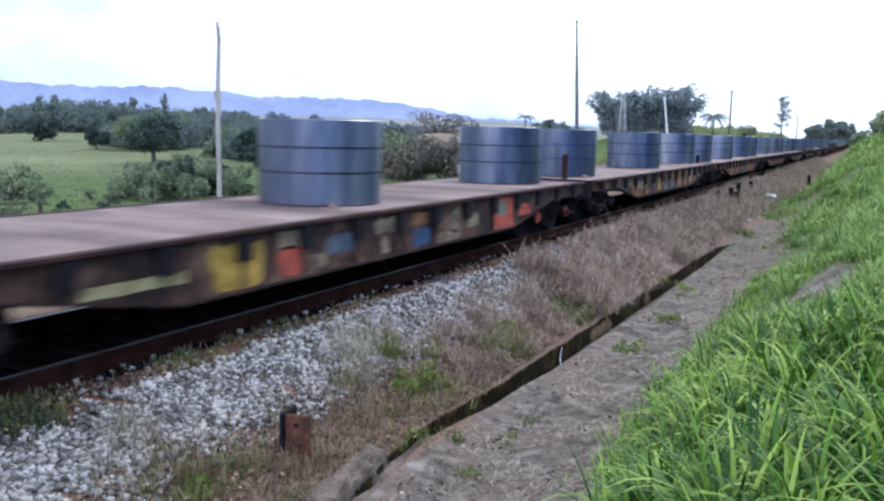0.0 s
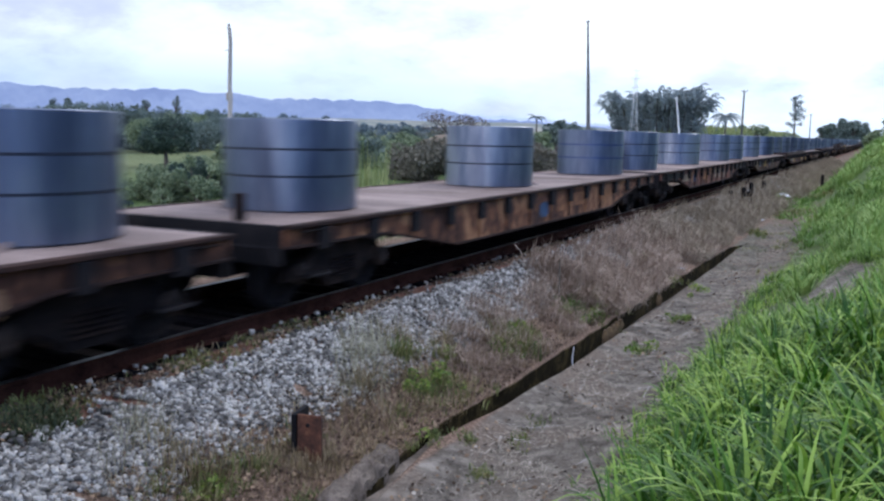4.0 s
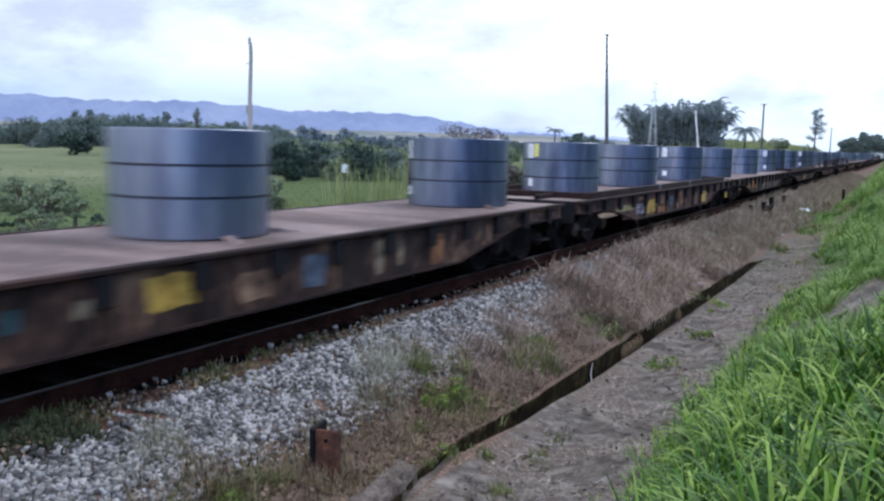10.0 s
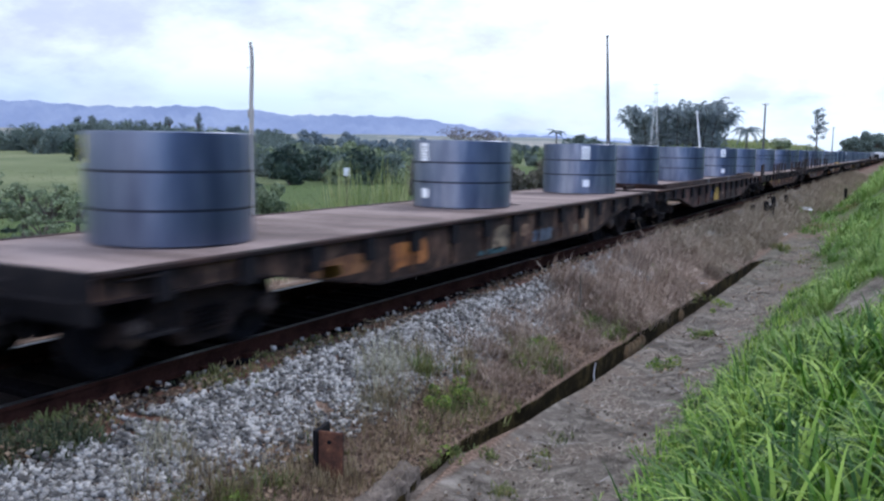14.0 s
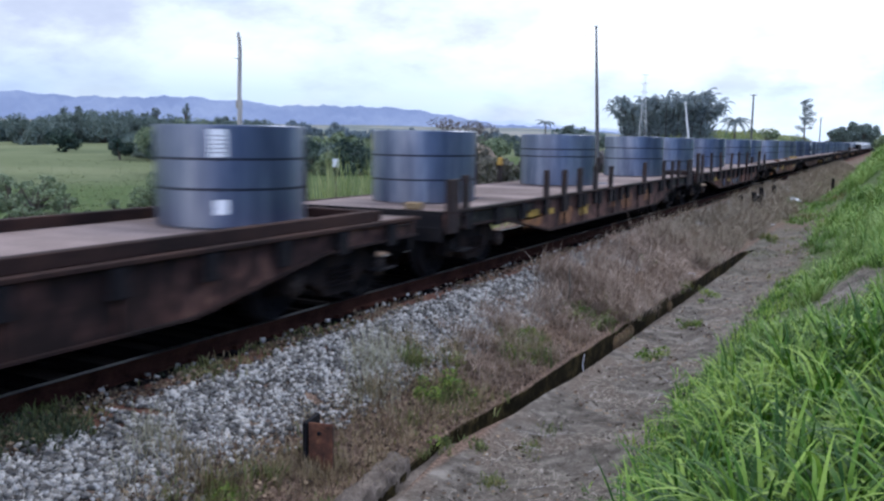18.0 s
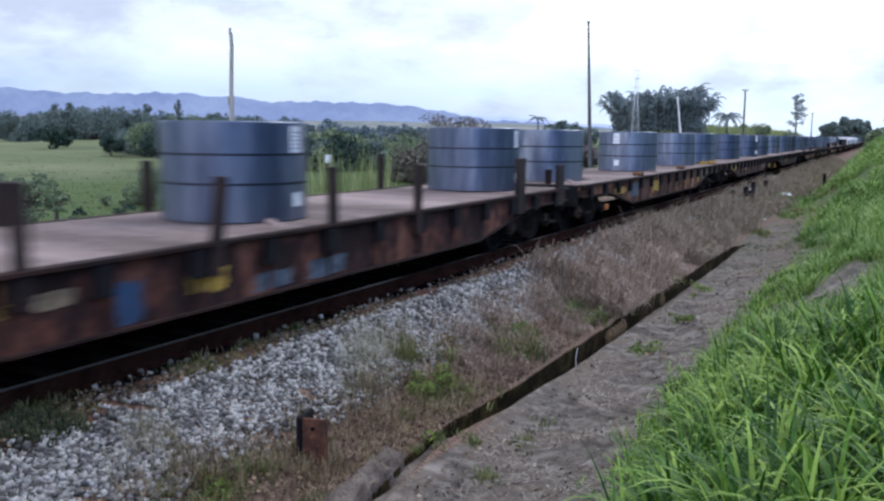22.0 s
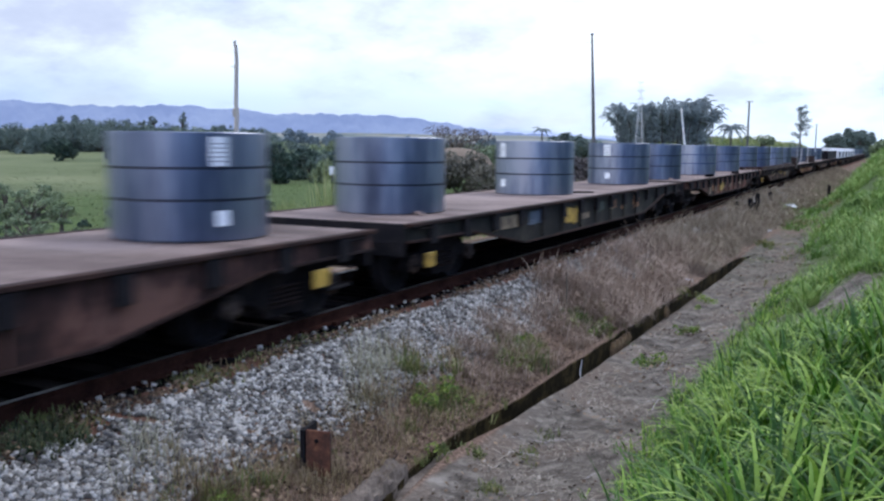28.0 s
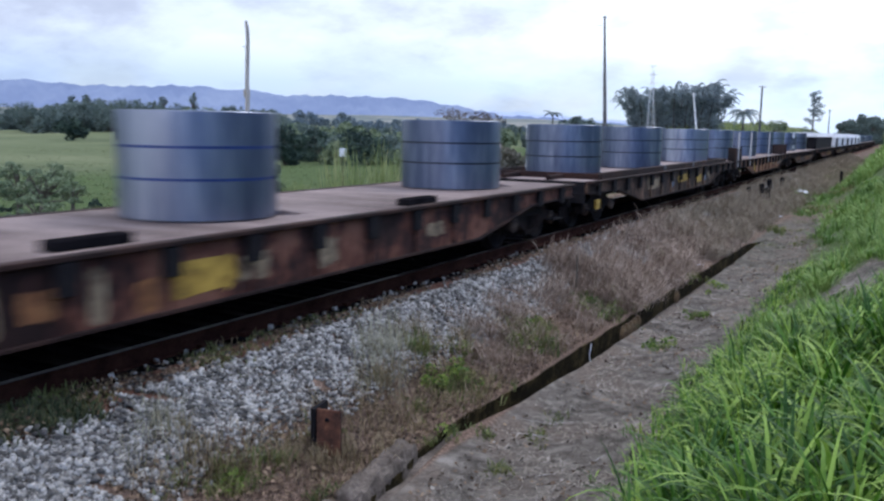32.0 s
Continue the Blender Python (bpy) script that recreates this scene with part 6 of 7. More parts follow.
    part("brake_rigging", Shape().tube([(0.5, 3.6, 0.5), (0.2, 8, 0.52), (0.5, LONG - 3.6, 0.5)], 0.03, 6).box(0.3, 0.9, 7.6, 7.75, 0.42, 0.6).box(-0.9, -0.3, 9.6, 9.75, 0.42, 0.6), M_DARK, w)
    part("brake_pipe", Shape().tube([(0.34, 0.1, 0.68), (0.34, LONG - 0.1, 0.68)], 0.02, 6), M_DARK, w)
    wheels = []
    for b in BOGIES:
        build_bogie(b, w, wheels)
    return w


def add_paint(w, seed, patches):
    """Faded paint and daubing on the near side sill: y, width, z, height, paint."""
    for y, wd, z, h, m in patches:
        r = random.Random(seed * 31 + int(y * 100))
        n = 26
        pts = []
        for i in range(n):
            a = 2 * math.pi * (i + 0.5) / n
            c, q = math.cos(a), math.sin(a)
            pts.append((y + wd / 2 * math.copysign(abs(c) ** 0.3, c) * r.uniform(0.8, 1.06), z + h / 2 * math.copysign(abs(q) ** 0.3, q) * r.uniform(0.72, 1.08)))
        pts = [(a, min(DECK - 0.06, max(0.425, b))) for a, b in pts]
        part("paint_patch", Shape().prism(pts, 0, HALF + 0.0005, HALF + 0.004), m, w)


def add_panels(w, seed, panels):
    """Painted panels with worn, slightly wavering straight edges on the near side sill."""
    r = random.Random(seed + 50)
    for i, (corners, m) in enumerate(panels):
        pts = []
        for (a, b), (c, d) in zip(corners, corners[1:] + corners[:1]):
            for q in range(6):
                pts.append((a + (c - a) * q / 6 + r.uniform(-0.015, 0.015), b + (d - b) * q / 6 + r.uniform(-0.008, 0.008)))
        part("paint_panel", Shape().prism(pts, 0, HALF + 0.0045, HALF + 0.0065 + 0.0015 * i), m, w)


def stake_mesh(sx, half, top):
    x0, x1 = (HALF + 0.003, HALF + 0.075) if sx > 0 else (-HALF - 0.075, -HALF - 0.003)
    return Shape().box(x0, x1, -half, half, DECK - 0.30, DECK + top, 0.008).mesh("stake", M_STAKE)


STAKE = {(sx, wide): stake_mesh(sx, half, top) for sx in (-1, 1) for wide, half, top in ((0, 0.07, 0.63), (1, 0.15, 0.46), (3, 0.16, 0.64), (4, 0.075, 0.48), (5, 0.07, 0.0), (6, 0.1, 0.47))}


def add_stakes(w, near, far):
    """Stakes along both sides: place along the wagon and kind (0 tall, 1 wide box, 3 tall plate, 4 middling, 5 broken off at the deck, 6 broad)."""
    for sx, row in ((1, near), (-1, far)):
        for y, kind in row:
            o = part("stake", STAKE[sx, kind], None, w)
            bent = y == 6.28
            o.matrix_basis = pose(0, y - 0.12 * bent, 0, -7 * bent, random.uniform(-0.5, 0.8), random.uniform(-2, 2))


def add_kerbs(w):
    """Raised side rails and cross beams that hold the load in."""
    for sx in (-1, 1):
        x = sx * (HALF - 0.1)
        part("kerb_rail", Shape().box(x - 0.06, x + 0.06, 1.05, LONG - 0.9, DECK, DECK + 0.13, 0.01), M_RUST, w, "raised rust-red side rail")
    for y in (0.95, LONG - 0.8):
        part("cross_beam", Shape().box(-HALF + 0.05, HALF - 0.05, y - 0.07, y + 0.07, DECK, DECK + 0.12, 0.01), M_RUST, w)
    for y in (6.5, 9.98):
        part("joint_plate", Shape().box(HALF - 0.175, HALF - 0.02, y - 0.09, y + 0.09, DECK - 0.002, DECK + 0.14, 0.01), M_POLECON, w, "pale joint plate on the rail")
    for x in (-0.5, 0.5):
        part("cross_beam", Shape().box(x - 0.05, x + 0.05, 0.05, 0.88, DECK, DECK + 0.09, 0.01), M_RUST, w)


def coil_master(kind):
    """A coil standing on end: wound wall with a bore, steel bands and stuck-on labels."""
    RO, RI, HH = 0.85, 0.30, 1.13
    c = thing("steel_coil", "upright blue-grey steel coil with dark bands on a wagon deck", "steel coil", "steel coils on the train")
    prof = [(RI, 0.0), (RO - 0.012, 0.0), (RO, 0.012), (RO, HH - 0.012), (RO - 0.012, HH)]
    k = 9
    for i in range(k):
        q = RO - 0.02 - (RO - RI - 0.03) * i / k
        prof += [(q, HH - (0.0 if i % 2 else 0.008)), (q - 0.015, HH - (0.0 if i % 2 else 0.008))]
    prof += [(RI, HH)]
    part("wound_wall", Shape().lathe(prof, 56), M_COIL, c, smooth=True)
    band = M_BLUESTRAP if kind == 3 else M_STRAP
    for z in {2: (0.36, 0.74), 4: (0.64, 0.80), 5: (0.50, 0.80)}.get(kind, (0.43, 0.76)):
        part("band", Shape().lathe([(RO + 0.0005, z - 0.014), (RO + 0.004, z - 0.014), (RO + 0.004, z + 0.014), (RO + 0.0005, z + 0.014)], 56), band, c)
        part("seal", Shape().box(RO, RO + 0.012, -0.04, 0.04, z - 0.02, z + 0.02), M_STRAP, c)
    part("seam", Shape().box(RO - 0.012, RO - 0.004, 0.10, 0.108, 0.01, HH - 0.01), M_COILTOP, c, "lapped end of the outer sheet")

    def sheet(a, z, w, h):
        n, v, f = 5, [], []
        for i in range(n):
            b = a + (i / (n - 1) - 0.5) * w / RO
            for rr in (RO + 0.0006, RO + 0.0036):
                for zz in (z - h / 2, z + h / 2):
                    v.append((rr * math.cos(b), rr * math.sin(b), zz))
        for i in range(n - 1):
            o = i * 4
            f += [(o, o + 4, o + 5, o + 1), (o + 2, o + 3, o + 7, o + 6), (o, o + 2, o + 6, o + 4), (o + 1, o + 5, o + 7, o + 3)]
        f += [(0, 1, 3, 2), (4 * n - 4, 4 * n - 2, 4 * n - 1, 4 * n - 3)]
        return Shape().add(v, f)

    if kind in (1, 2):
        lab = part("label", sheet(0.0, 0.93, 0.19, 0.30), M_PAPER, c, "white printed label sheet")
        for i in range(5):
            s = sheet(0.0, 0.83 + 0.045 * i, 0.15, 0.012)
            s.v = [(x * 1.004, y * 1.004, z) for x, y, z in s.v]
            part("print_bar", s, M_INK, lab)
        part("label", sheet(0.03, 0.24, 0.15, 0.16), M_PAPER, c, "small white label")
    if kind == 2:
        part("label", sheet(0.22, 0.95, 0.12, 0.28), M_YPAPER, c, "yellow label sheet")
    return c


def white_hood_wagon(w, open_side):
    """A ribbed white hood over the load."""
    if open_side:
        prof = [(-1.33, 1.9), (-1.15, 2.06), (-0.6, 2.16), (0.6, 2.16), (1.15, 2.06), (1.33, 1.9)]
        part("load", Shape().box(-1.2, 1.2, 0.6, LONG - 0.6, DECK, 1.9, 0.05), M_DARK, w)
    else:
        prof = [(-1.33, DECK + 0.004), (-1.33, 1.85), (-1.15, 2.05), (-0.6, 2.16), (0.6, 2.16), (1.15, 2.05), (1.33, 1.85), (1.33, DECK + 0.004)]
    part("hood", Shape().prism(prof, 1, 0.4, LONG - 0.4), M_WHITE, w, "dirty white ribbed hood")
    for i in range(12):
        y = 0.8 + i * 1.33
        part("hood_rib", Shape().prism([(a * 1.02, DECK + 0.02 + (b - DECK) * 1.02) for a, b in prof], 1, y, y + 0.06), M_WHITE, w)
    # Solid dark panels set proud of the hood's near side.
    if not open_side:
        for y in (1.6, 9.8):
            part("hood_opening", Shape().box(1.331, 1.38, y, y + 2.3, DECK + 0.05, 1.75, 0.01), M_DARK, w)


COLOURS = [M_CREAM, M_ORANGE, M_YELLOW, M_GREYBLUE, M_RED, M_GREEN_P]
LOADS = {-1: (1.9, 8.3, 14.9), 0: (1.75, 9.2, 15.1), 1: (1.9, 8.35, 14.9), 2: (1.67, 8.42, 15.26), 3: (2.0, 8.43, 14.8), 4: (2.8, 7.97, 14.1), 5: (2.1, 8.95, 15.08), 6: (1.9, 8.15, 14.35), 7: (1.85, 8.33, 14.68), 8: (1.98, 8.22, 14.87), 9: (1.7, 8.55, 14.5), 10: (1.46, 8.0, 14.7), 11: (1.9, 8.12, 14.49), 12: (1.72, 7.8, 13.95), 13: (2.3, 7.8, 14.6)}
# what is stuck on each coil, and where round it
MARKS = {-1: ((0, 30), (0, 40), (1, -150)), 0: ((3, 60), (0, 70), (0, 20)), 1: ((0, -20), (0, 50), (3, 40)), 2: ((0, 20), (0, 80), (1, -158)), 3: ((0, -25), (1, -150), (1, -140)),
         4: ((2, -122), (1, 8), (1, -105)), 5: ((2, -135), (1, -112), (1, -62)), 6: ((0, 15), (0, 60), (1, -58)), 7: ((2, -158), (4, 20), (5, -10)), 8: ((2, -119), (1, 5), (1, 2)),
         9: ((0, 35), (1, -98), (1, -118)), 10: ((2, -132), (0, 20), (1, -26)), 11: ((0, 0), (1, -122), (1, -96)), 12: ((1, -145), (3, 30), (0, 40)), 13: ((1, -155), (0, 10), (0, 70))}
# paint on the near sills: along, width, height of its middle, height, colour
PAINT = {}
PAINT[-1] = [(4.87, 0.83, 0.68, 0.51, M_YELLOW), (5.74, 0.46, 0.60, 0.34, M_RED), (5.71, 0.37, 0.84, 0.22, M_CREAM), (6.25, 0.37, 0.55, 0.20, M_CREAM), (6.81, 0.74, 0.70, 0.25, M_GREYBLUE), (7.82, 0.62, 0.81, 0.22, M_CREAM), (7.82, 0.20, 0.57, 0.27, M_CREAM), (8.83, 0.55, 0.56, 0.26, M_BLUE_P), (8.77, 0.50, 0.82, 0.19, M_ORANGE), (9.70, 0.77, 0.50, 0.15, M_CREAM), (9.89, 0.28, 0.70, 0.38, M_CREAM), (10.48, 0.62, 0.66, 0.25, M_CREAM)]
PAINT[0] = [(2.79, 0.77, 0.79, 0.28, M_GREEN_P), (3.40, 0.38, 0.80, 0.17, M_CREAM), (4.65, 1.27, 0.71, 0.24, M_CREAM), (4.81, 2.04, 0.51, 0.16, M_ORANGE), (6.07, 0.34, 0.55, 0.25, M_GREYBLUE), (6.98, 0.55, 0.65, 0.38, M_YELLOW), (7.94, 0.77, 0.54, 0.23, M_GREYBLUE), (8.40, 1.24, 0.80, 0.31, M_ORANGE), (8.81, 0.56, 0.54, 0.23, M_GREYBLUE), (9.90, 0.40, 0.62, 0.39, M_PEACH), (11.04, 0.37, 0.54, 0.23, M_PEACH), (11.88, 0.69, 0.70, 0.43, M_CREAM), (12.56, 0.24, 0.68, 0.40, M_PEACH), (13.55, 0.72, 0.73, 0.24, M_PEACH)]
PAINT[1] = [(7.82, 0.47, 0.64, 0.29, M_BLUE_P), (8.77, 0.48, 0.67, 0.25, M_ORANGE), (9.70, 1.19, 0.73, 0.31, M_ORANGE), (11.71, 0.97, 0.69, 0.42, M_ORANGE), (12.70, 0.53, 0.86, 0.19, M_ORANGE), (13.55, 0.61, 0.85, 0.20, M_ORANGE)]
# Near-black patches lie over both ends of the sill.
PAINT[2] = [(1.5, 2.9, 0.86, 0.2, M_SILL_BLACK), (14.6, 3.2, 0.86, 0.2, M_SILL_BLACK), (3.61, 1.34, 0.74, 0.23, M_CREAM), (4.55, 0.34, 0.71, 0.37, M_ORANGE), (4.95, 0.47, 0.67, 0.25, M_BLUE_P), (6.91, 0.92, 0.73, 0.36, M_ORANGE), (7.89, 0.55, 0.80, 0.28, M_ORANGE), (8.92, 0.32, 0.73, 0.35, M_CREAM), (9.83, 0.37, 0.69, 0.35, M_CREAM), (10.84, 0.35, 0.67, 0.40, M_CREAM)]
PAINT[3] = [(3.49, 1.27, 0.78, 0.24, M_CREAM), (3.95, 0.34, 0.53, 0.15, M_CREAM), (4.74, 0.66, 0.73, 0.28, M_GREYBLUE), (5.21, 0.14, 0.73, 0.20, M_TEAL), (5.85, 0.20, 0.72, 0.19, M_CREAM), (6.80, 0.69, 0.74, 0.34, M_YELLOW), (7.85, 0.49, 0.64, 0.31, M_PEACH), (8.83, 0.44, 0.68, 0.38, M_GREYBLUE), (10.12, 0.19, 0.70, 0.47, M_CREAM), (10.62, 0.14, 0.70, 0.35, M_CREAM), (11.58, 0.38, 0.64, 0.43, M_ORANGE)]
PAINT[4] = [(4.66, 0.56, 0.88, 0.07, M_PEACH), (3.6, 1.0, 0.5, 0.13, M_RUSTY), (6.62, 0.85, 0.52, 0.17, M_ORANGE), (6.72, 0.34, 0.76, 0.24, M_PEACH), (8.75, 0.34, 0.70, 0.42, M_ORANGE), (8.42, 0.3, 0.52, 0.16, M_PEACH), (10.82, 0.19, 0.62, 0.40, M_PEACH), (11.94, 0.72, 0.61, 0.38, M_YELLOW)]
PAINT[5] = [(3.40, 1.16, 0.68, 0.25, M_ORANGE), (3.15, 0.4, 0.66, 0.16, M_YELLOW), (4.84, 0.94, 0.68, 0.38, M_STEP), (7.36, 0.94, 0.47, 0.10, M_TEAL), (7.68, 0.65, 0.66, 0.35, M_CREAM), (8.65, 0.36, 0.70, 0.20, M_PEACH), (9.45, 1.00, 0.56, 0.22, M_GREYBLUE), (11.14, 0.27, 0.55, 0.17, M_CREAM), (11.61, 0.55, 0.66, 0.49, M_PEACH)]
PAINT[6] = [(6.97, 0.38, 0.68, 0.27, M_BLUE_P), (7.82, 0.93, 0.63, 0.41, M_YELLOW), (8.75, 0.23, 0.62, 0.10, M_CREAM)]
PAINT[7] = [(1.70, 3.30, 0.86, 0.20, M_SILL_BLACK), (3.30, 0.73, 0.74, 0.17, M_YELLOW), (3.36, 0.97, 0.62, 0.21, M_ORANGE), (4.16, 0.51, 0.74, 0.11, M_YELLOW), (5.06, 0.77, 0.62, 0.36, M_ORANGE), (6.14, 0.59, 0.64, 0.21, M_YELLOW), (8.10, 0.50, 0.70, 0.30, M_ORANGE), (9.30, 0.90, 0.66, 0.40, M_ORANGE), (11.20, 0.70, 0.68, 0.30, M_ORANGE), (14.60, 3.20, 0.86, 0.20, M_SILL_BLACK)]
PAINT[8] = [(3.68, 0.89, 0.74, 0.13, M_YELLOW), (3.96, 0.21, 0.85, 0.20, M_ORANGE), (4.50, 0.37, 0.76, 0.15, M_CREAM), (5.24, 0.31, 0.61, 0.38, M_BLUE_P), (6.17, 0.58, 0.66, 0.25, M_YELLOW), (7.16, 0.65, 0.53, 0.22, M_GREYBLUE), (8.15, 0.79, 0.54, 0.23, M_GREYBLUE)]
PAINT[9] = [(3.10, 1.09, 0.76, 0.16, M_YELLOW), (4.36, 0.85, 0.70, 0.37, M_GREYBLUE), (5.50, 1.14, 0.69, 0.52, M_RUSTY), (6.66, 0.73, 0.70, 0.31, M_YELLOW), (10.74, 0.55, 0.71, 0.40, M_ORANGE), (11.54, 0.62, 0.70, 0.47, M_PEACH), (12.64, 0.25, 0.74, 0.43, M_YELLOW), (13.32, 0.37, 0.77, 0.38, M_CREAM), (14.15, 0.28, 0.81, 0.28, M_CREAM)]
PAINT[10] = [(3.11, 1.40, 0.76, 0.19, M_YELLOW), (6.33, 0.40, 0.69, 0.24, M_YELLOW)]
PAINT[11] = [(3.30, 1.19, 0.79, 0.22, M_CREAM), (4.59, 0.68, 0.79, 0.26, M_GREYBLUE), (6.56, 0.84, 0.70, 0.35, M_YELLOW), (7.48, 0.48, 0.64, 0.15, M_CREAM), (8.55, 0.46, 0.76, 0.22, M_GREEN_P), (9.31, 0.25, 0.78, 0.24, M_CREAM), (9.57, 0.27, 0.76, 0.21, M_ORANGE), (10.26, 0.25, 0.66, 0.10, M_ORANGE), (11.45, 0.59, 0.73, 0.33, M_ORANGE)]
PAINT[12] = [(4.22, 0.30, 0.66, 0.47, M_CREAM), (4.70, 0.33, 0.66, 0.27, M_ORANGE), (5.25, 0.18, 0.66, 0.49, M_CREAM), (5.76, 0.30, 0.57, 0.31, M_ORANGE), (6.44, 0.90, 0.65, 0.36, M_YELLOW), (7.14, 0.46, 0.65, 0.30, M_CREAM), (8.37, 0.37, 0.65, 0.33, M_CREAM), (10.86, 0.51, 0.67, 0.21, M_CREAM)]
# panels with straight edges: corners along and up, colour
PANELS = {
    -1: [([(2.95, 0.615), (4.15, 0.60), (4.15, 0.715), (2.95, 0.725)], M_OCHRE), ([(11.38, 0.42), (12.33, 0.42), (12.2, 0.93), (11.55, 0.93)], M_RED), ([(11.62, 0.63), (11.95, 0.63), (11.94, 0.88), (11.63, 0.88)], M_GREEN_PALE), ([(12.56, 0.58), (13.14, 0.58), (13.1, 0.76), (12.6, 0.8)], M_RED)],
    4: [([(2.6, 0.655), (4.0, 0.64), (4.0, 0.78), (2.6, 0.775)], M_OCHRE), ([(5.2, 0.47), (6.0, 0.5), (6.19, 0.65), (5.95, 0.82), (5.2, 0.79)], M_YELLOW), ([(7.38, 0.82), (7.92, 0.80), (7.82, 0.62), (7.62, 0.44), (7.5, 0.62)], M_GREYBLUE)]
       + [([(4.15, z - 0.016), (4.92, z - 0.02), (4.92, z + 0.014), (4.15, z + 0.016)], M_LETTER) for z in (0.73, 0.665, 0.60, 0.54)],
}
KERBED = (4, 6, 13)
STAKED = {
    6: ([], [(15.9, 1), (15.2, 0)]),
    7: ([(0.16, 1), (0.54, 4), (3.82, 4), (4.76, 4), (5.74, 4), (6.74, 4), (7.76, 4), (8.66, 5), (10.78, 4), (12.76, 4), (13.66, 4), (14.58, 4), (15.8, 6), (16.2, 1)], [(0.3, 1), (5.36, 6), (6.7, 6), (8.18, 4), (11.76, 6), (12.7, 6), (14.48, 4), (15.9, 1)]),
    8: ([(0.12, 3), (0.77, 0), (2.44, 0), (4.2, 0), (6.28, 0), (8.22, 0), (10.2, 0), (13.8, 3), (15.85, 1)], [(0.0, 1), (0.16, 0), (0.8, 0), (6.15, 1), (8.2, 0), (13.86, 0), (15.9, 0)]),
    14: ([(-0.1, 1), (0.9, 4)], [(0.3, 1), (8.0, 4), (15.8, 1)]),
}
FIRST, LAST = -1, 23
TRAIN = []   # the moving things and where they stand at the clip's start


SILLS = {3: M_SILL_BROWN, 5: M_SILL_BROWN, 12: M_SILL_RED, 0: M_SILL_ORANGE, 1: M_SILL_ORANGE, 2: M_SILL_RED, 4: M_SILL_MAROON, 6: M_SILL_MAROON, 7: M_SILL_MAROON, 8: M_SILL_RED, 9: M_SILL_ORANGE, 10: M_SILL_MAROON, 11: M_SILL_BLACK, 14: M_SILL_ORANGE, 16: M_SILL_RED}
# dark timber blocks on the decks: across, along, length
BLOCKS = {12: ((1.1, 5.0, 0.8), (1.19, 10.25, 0.8), (-1.2, 5.5, 0.6)), 13: ((1.1, 5.0, 1.0),)}
CORNERS = {9: ((0.88, 16.1), (-0.9, 16.15)), 10: ((0.94, 0.2),), 7: ((0.79, 0.12),)}
WEDGE = Shape().prism([(-0.16, 0.0), (0.16, 0.0), (-0.16, 0.055)], 1, -0.05, 0.05).mesh("chock", M_DECK)


def add_chocks(w, k):
    """Timber left on the deck: dark dunnage and small pale wedges against the coils."""
    for x, y, ln in BLOCKS.get(k, ()):
        part("dunnage", Shape().box(x - 0.09, x + 0.09, y, y + ln, DECK - 0.003, DECK + 0.085, 0.012), M_SLEEPER, w, "dark weathered timber")
    for x, y in CORNERS.get(k, ()):
        part("corner_block", Shape().box(x - 0.13, x + 0.13, y - 0.07, y + 0.07, DECK - 0.003, DECK + 0.10, 0.015), M_YELLOW if k > 8 else M_TIMBER, w, "chipped yellow block")
    if k in (2, 10, 12):
        part("brake_stand", Shape().box(-0.26, -0.06, 0.08, 0.2, DECK - 0.003, DECK + 0.25, 0.02).tube([(-0.16, 0.06, DECK + 0.16), (-0.16, 0.02, DECK + 0.16)], 0.07, 10), M_DARK, w, "dark stub of the brake stand")
    if k == 9:
        for x, y in ((1.2, 5.35), (-1.28, 5.6), (1.12, 10.95), (-1.25, 11.0)):
            part("timber_chunk", Shape().box(x - 0.11, x + 0.11, y - 0.2, y + 0.2, DECK - 0.003, DECK + 0.09, 0.03), M_CHUNK, w, "orange-brown timber chunk")
    if k == 7:
        q = part("loose_bar", Shape().box(-0.26, 0.26, -0.02, 0.02, 0, 0.03), M_BOARD, w, "pale bar lying on the deck")
        q.matrix_basis = pose(0.72, 9.1, DECK - 0.003, 0, 0, 31)
    if k == 11:
        q = part("plank", Shape().box(-0.3, 0.3, -0.06, 0.06, 0, 0.03), M_SLEEPER, w, "dark plank lying on the deck")
        q.matrix_basis = pose(0.75, 8.95, DECK - 0.003, 0, 0, 42)
    if k == 12:
        part("log", Shape().tube([(-0.75, 0.35, DECK + 0.08), (0.1, 0.22, DECK + 0.08)], [0.09, 0.075], 8), M_SLEEPER, w, "dark length of timber", True)
    if k < 14 and k not in KERBED:
        r = random.Random(k * 7 + 3)
        for y in LOADS.get(k, (1.9, 8.35, 14.5)):
            for a in (-35, 48):
                if r.random() < 0.35:
                    c = part("chock", WEDGE, None, w)
                    b = radians(a + r.uniform(-12, 12))
                    c.matrix_basis = pose(1.02 * math.cos(b), y + 1.02 * math.sin(b), DECK - 0.003, 0, 0, math.degrees(b))


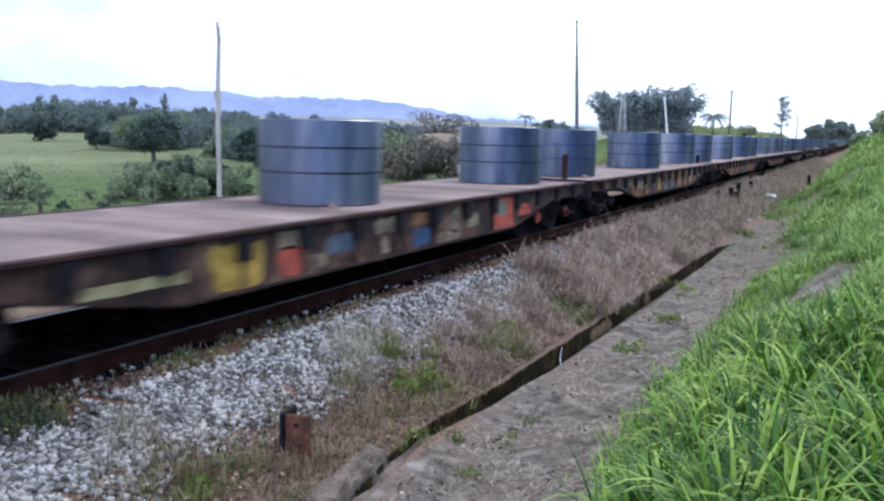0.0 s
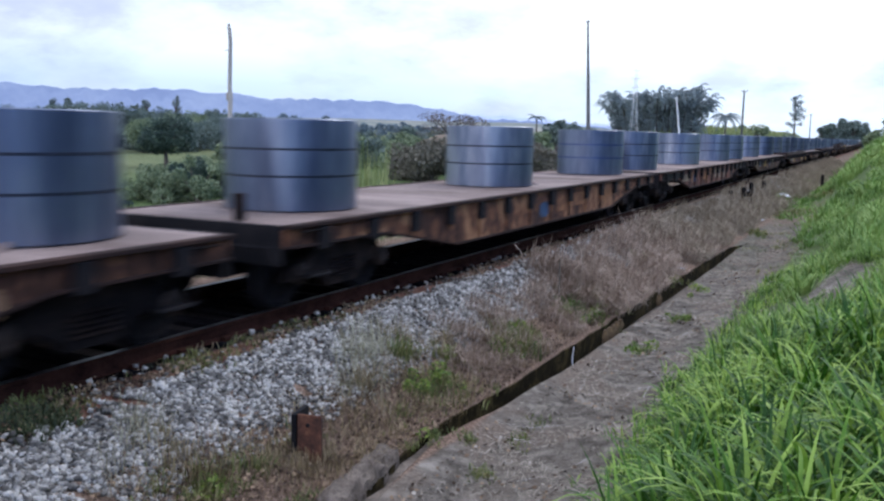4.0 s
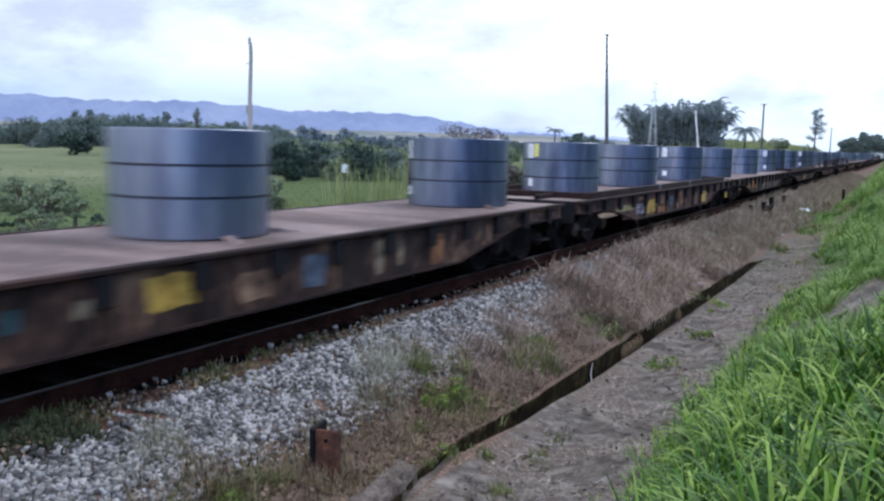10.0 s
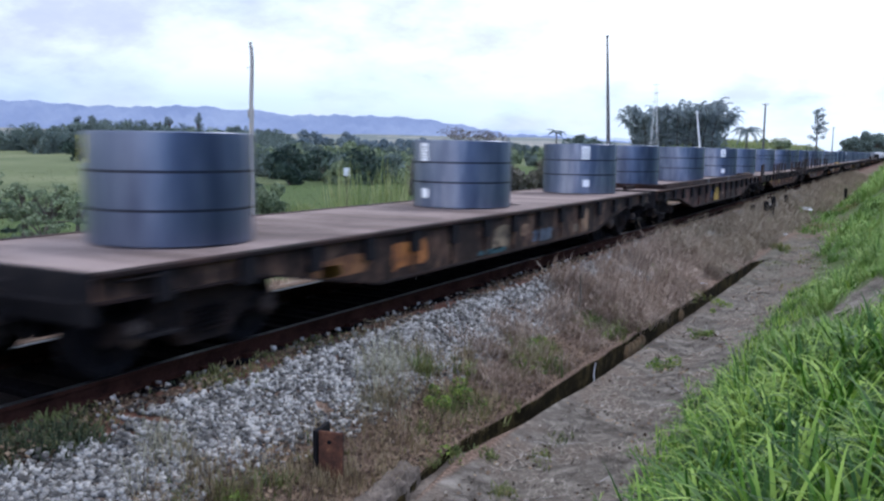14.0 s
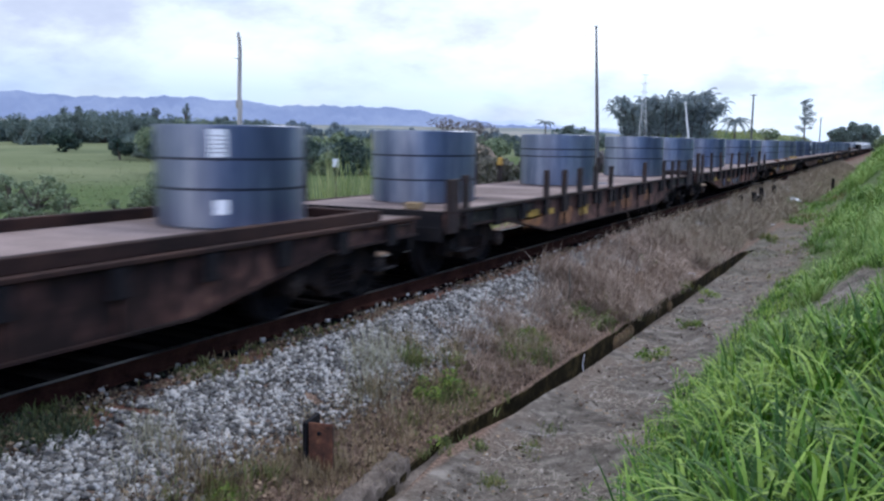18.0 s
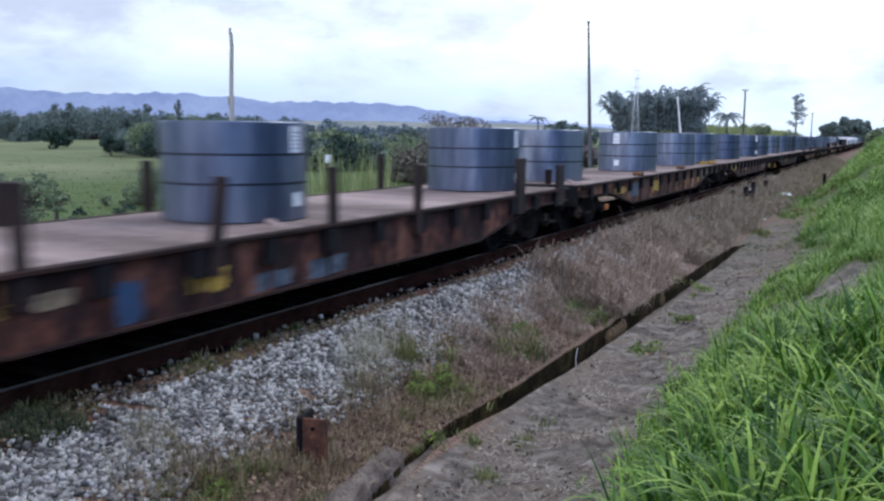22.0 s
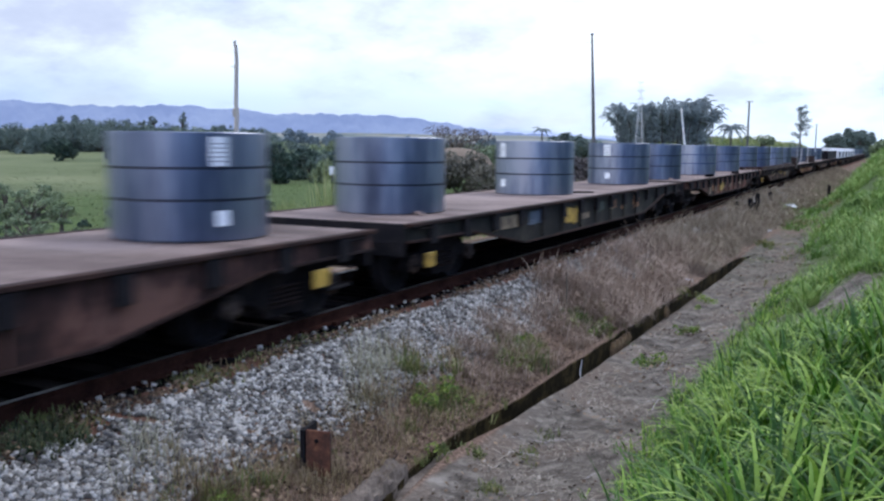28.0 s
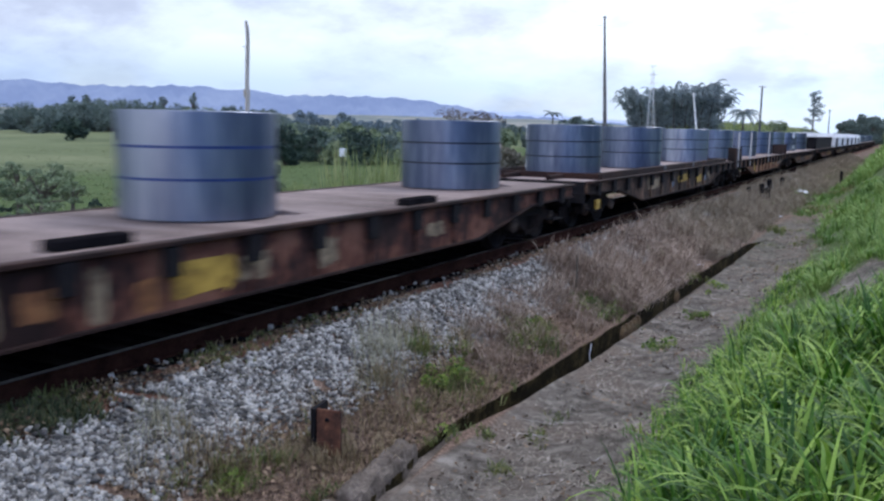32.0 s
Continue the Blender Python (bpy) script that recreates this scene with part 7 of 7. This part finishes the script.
def build_train():
    plain = build_flat_wagon()
    masters = [coil_master(k) for k in range(6)]
    r = random.Random(21)
    for k in range(FIRST, LAST + 1):
        at = pose(XC, front_of(k), 0)
        w = plain if k == FIRST else copy_thing(plain, at)
        w.matrix_basis = at
        TRAIN.append((w, k))
    for w, k in list(TRAIN):
        for o in w.children_recursive:
            if o.name.startswith(("side_sill", "stiffener")):
                o.material_slots[0].link = "OBJECT"
                o.material_slots[0].material = SILLS.get(k, M_SILL_BROWN)
        add_chocks(w, k)
        if k in PAINT:
            add_paint(w, k, PAINT[k])
            add_panels(w, k, PANELS.get(k, []))
        elif k < 19:
            y, rows = 4.6, []
            while y < 13:
                wd = r.uniform(0.4, 1.3)
                rows.append((y + wd / 2, wd, r.uniform(0.58, 0.76), r.uniform(0.14, 0.36), r.choice(COLOURS[:4] + [M_CREAM, M_ORANGE])))
                y += wd + r.uniform(0.2, 1.2)
            add_paint(w, k, rows)
        if k == -1:
            for o in (-0.875, 0.875):
                part("axle_cap", Shape().lathe([(0.0, 1.19), (0.11, 1.185), (0.115, 1.21), (0.075, 1.235), (0.0, 1.235)], 12, 0, (0, BOGIES[1] + o, R_WHEEL)), M_RED, w, "red-painted axle cap")
        if k in KERBED:
            add_kerbs(w)
            tagged(w, "rusty bogie flat wagon with raised side rails")
        if k in STAKED:
            add_stakes(w, *STAKED[k])
            if k > 6:
                tagged(w, "rusty bogie flat wagon with steel stakes along its sides")
            if k in (7, 8):
                y = LONG - 0.12 if k == 7 else 0.12
                part("cross_beam", Shape().box(-HALF + 0.05, HALF - 0.05, y - 0.07, y + 0.07, DECK - 0.003, DECK + 0.10, 0.012), M_STAKE, w, "dark beam across the deck's end")
            if k == 7:
                part("stake_tip", Shape().box(-HALF - 0.078, -HALF, 8.1, 8.26, DECK + 0.40, DECK + 0.58, 0.01), M_YELLOW, w, "yellow-painted stake tip")
        for kk, y, z in ((9, 1.88, 0.38), (10, 15.14, 0.46), (11, 0.5, 0.38), (4, LONG - 0.7, 0.42), (13, 0.6, 0.42)):
            if k == kk:
                size = (0.21, 0.13) if k == 9 else (0.27, 0.2)
                part("step_plate", Shape().box(HALF - 0.03, HALF + 0.015, y, y + size[0], z, z + size[1], 0.01), M_STEP if k == 9 else M_YELLOW, w, "chipped orange step plate" if k == 9 else "chipped yellow step plate")
        if k in (0, 1, 9):
            part("end_post", Shape().box(0.55, 0.68, 0.12, 0.2, DECK, DECK + (0.55 if k == 0 else 0.3), 0.01), M_RUST, w)
        if k == 14:
            for y, x0 in ((0.1, HALF - 0.3), (14.4, HALF - 0.8), (15.9, HALF - 0.8)):
                part("end_plate", Shape().box(x0, HALF - 0.02, y - 0.04, y + 0.04, DECK - 0.003, DECK + 0.48, 0.01), M_STAKE, w, "dark upright plate across the deck's corner")
            for y, lean in ((0.35, 0), (3.1, 8), (8.6, 2)):
                o = part("side_board", Shape().box(HALF + 0.003, HALF + 0.05, -0.09, 0.09, DECK - 0.25, DECK + 1.05, 0.006), M_BOARD, w, "pale upright board")
                o.matrix_basis = pose(0, y, 0, -lean, 0, 0)
        if 16 <= k <= 19:
            white_hood_wagon(w, k == 16)
            tagged(w, "bogie wagon covered by a long dirty white hood")
            continue
        ys = LOADS.get(k, (1.9, 8.35, 14.5))
        for j, y in enumerate(ys):
            kind, turn = MARKS[k][j] if k in MARKS else (r.choice((0, 0, 0, 1)), r.uniform(-150, 0))
            dx = r.uniform(-0.04, 0.04)
            c = copy_thing(masters[kind], pose(XC + dx, front_of(k) + y, DECK + 0.004, 0, 0, turn))
            TRAIN.append((c, (dx, front_of(k) + y, turn)))
    for m in masters:
        for o in [*m.children_recursive, m]:
            bpy.data.objects.remove(o)


def motions():
    times = [0, 4, 8, 12, 16, 20, 24, 28, 32]
    spun = {}
    for ob, place in TRAIN:
        if isinstance(place, int):
            walk(ob, [(t, pose(XC, front_of(place) - travelled(t), 0)) for t in times])
            for w in ob.children_recursive:
                if not w.name.startswith("wheelset"):
                    continue
                side = w.matrix_basis.translation.y > 0
                if side not in spun:
                    y = w.matrix_basis.translation.y
                    walk(w, [(i / 15, pose(0, y, R_WHEEL, math.degrees(travelled(i / 15) / R_WHEEL))) for i in range(481)])
                    spun[side] = w
                else:
                    w.rotation_mode = "QUATERNION"
                    data = w.animation_data_create()
                    data.action = spun[side].animation_data.action
                    data.action_slot = spun[side].animation_data.action_slot
        else:
            dx, y, turn = place
            walk(ob, [(t, pose(XC + dx, y - travelled(t), DECK + 0.004, 0, 0, turn)) for t in times])


build_train()
motions()
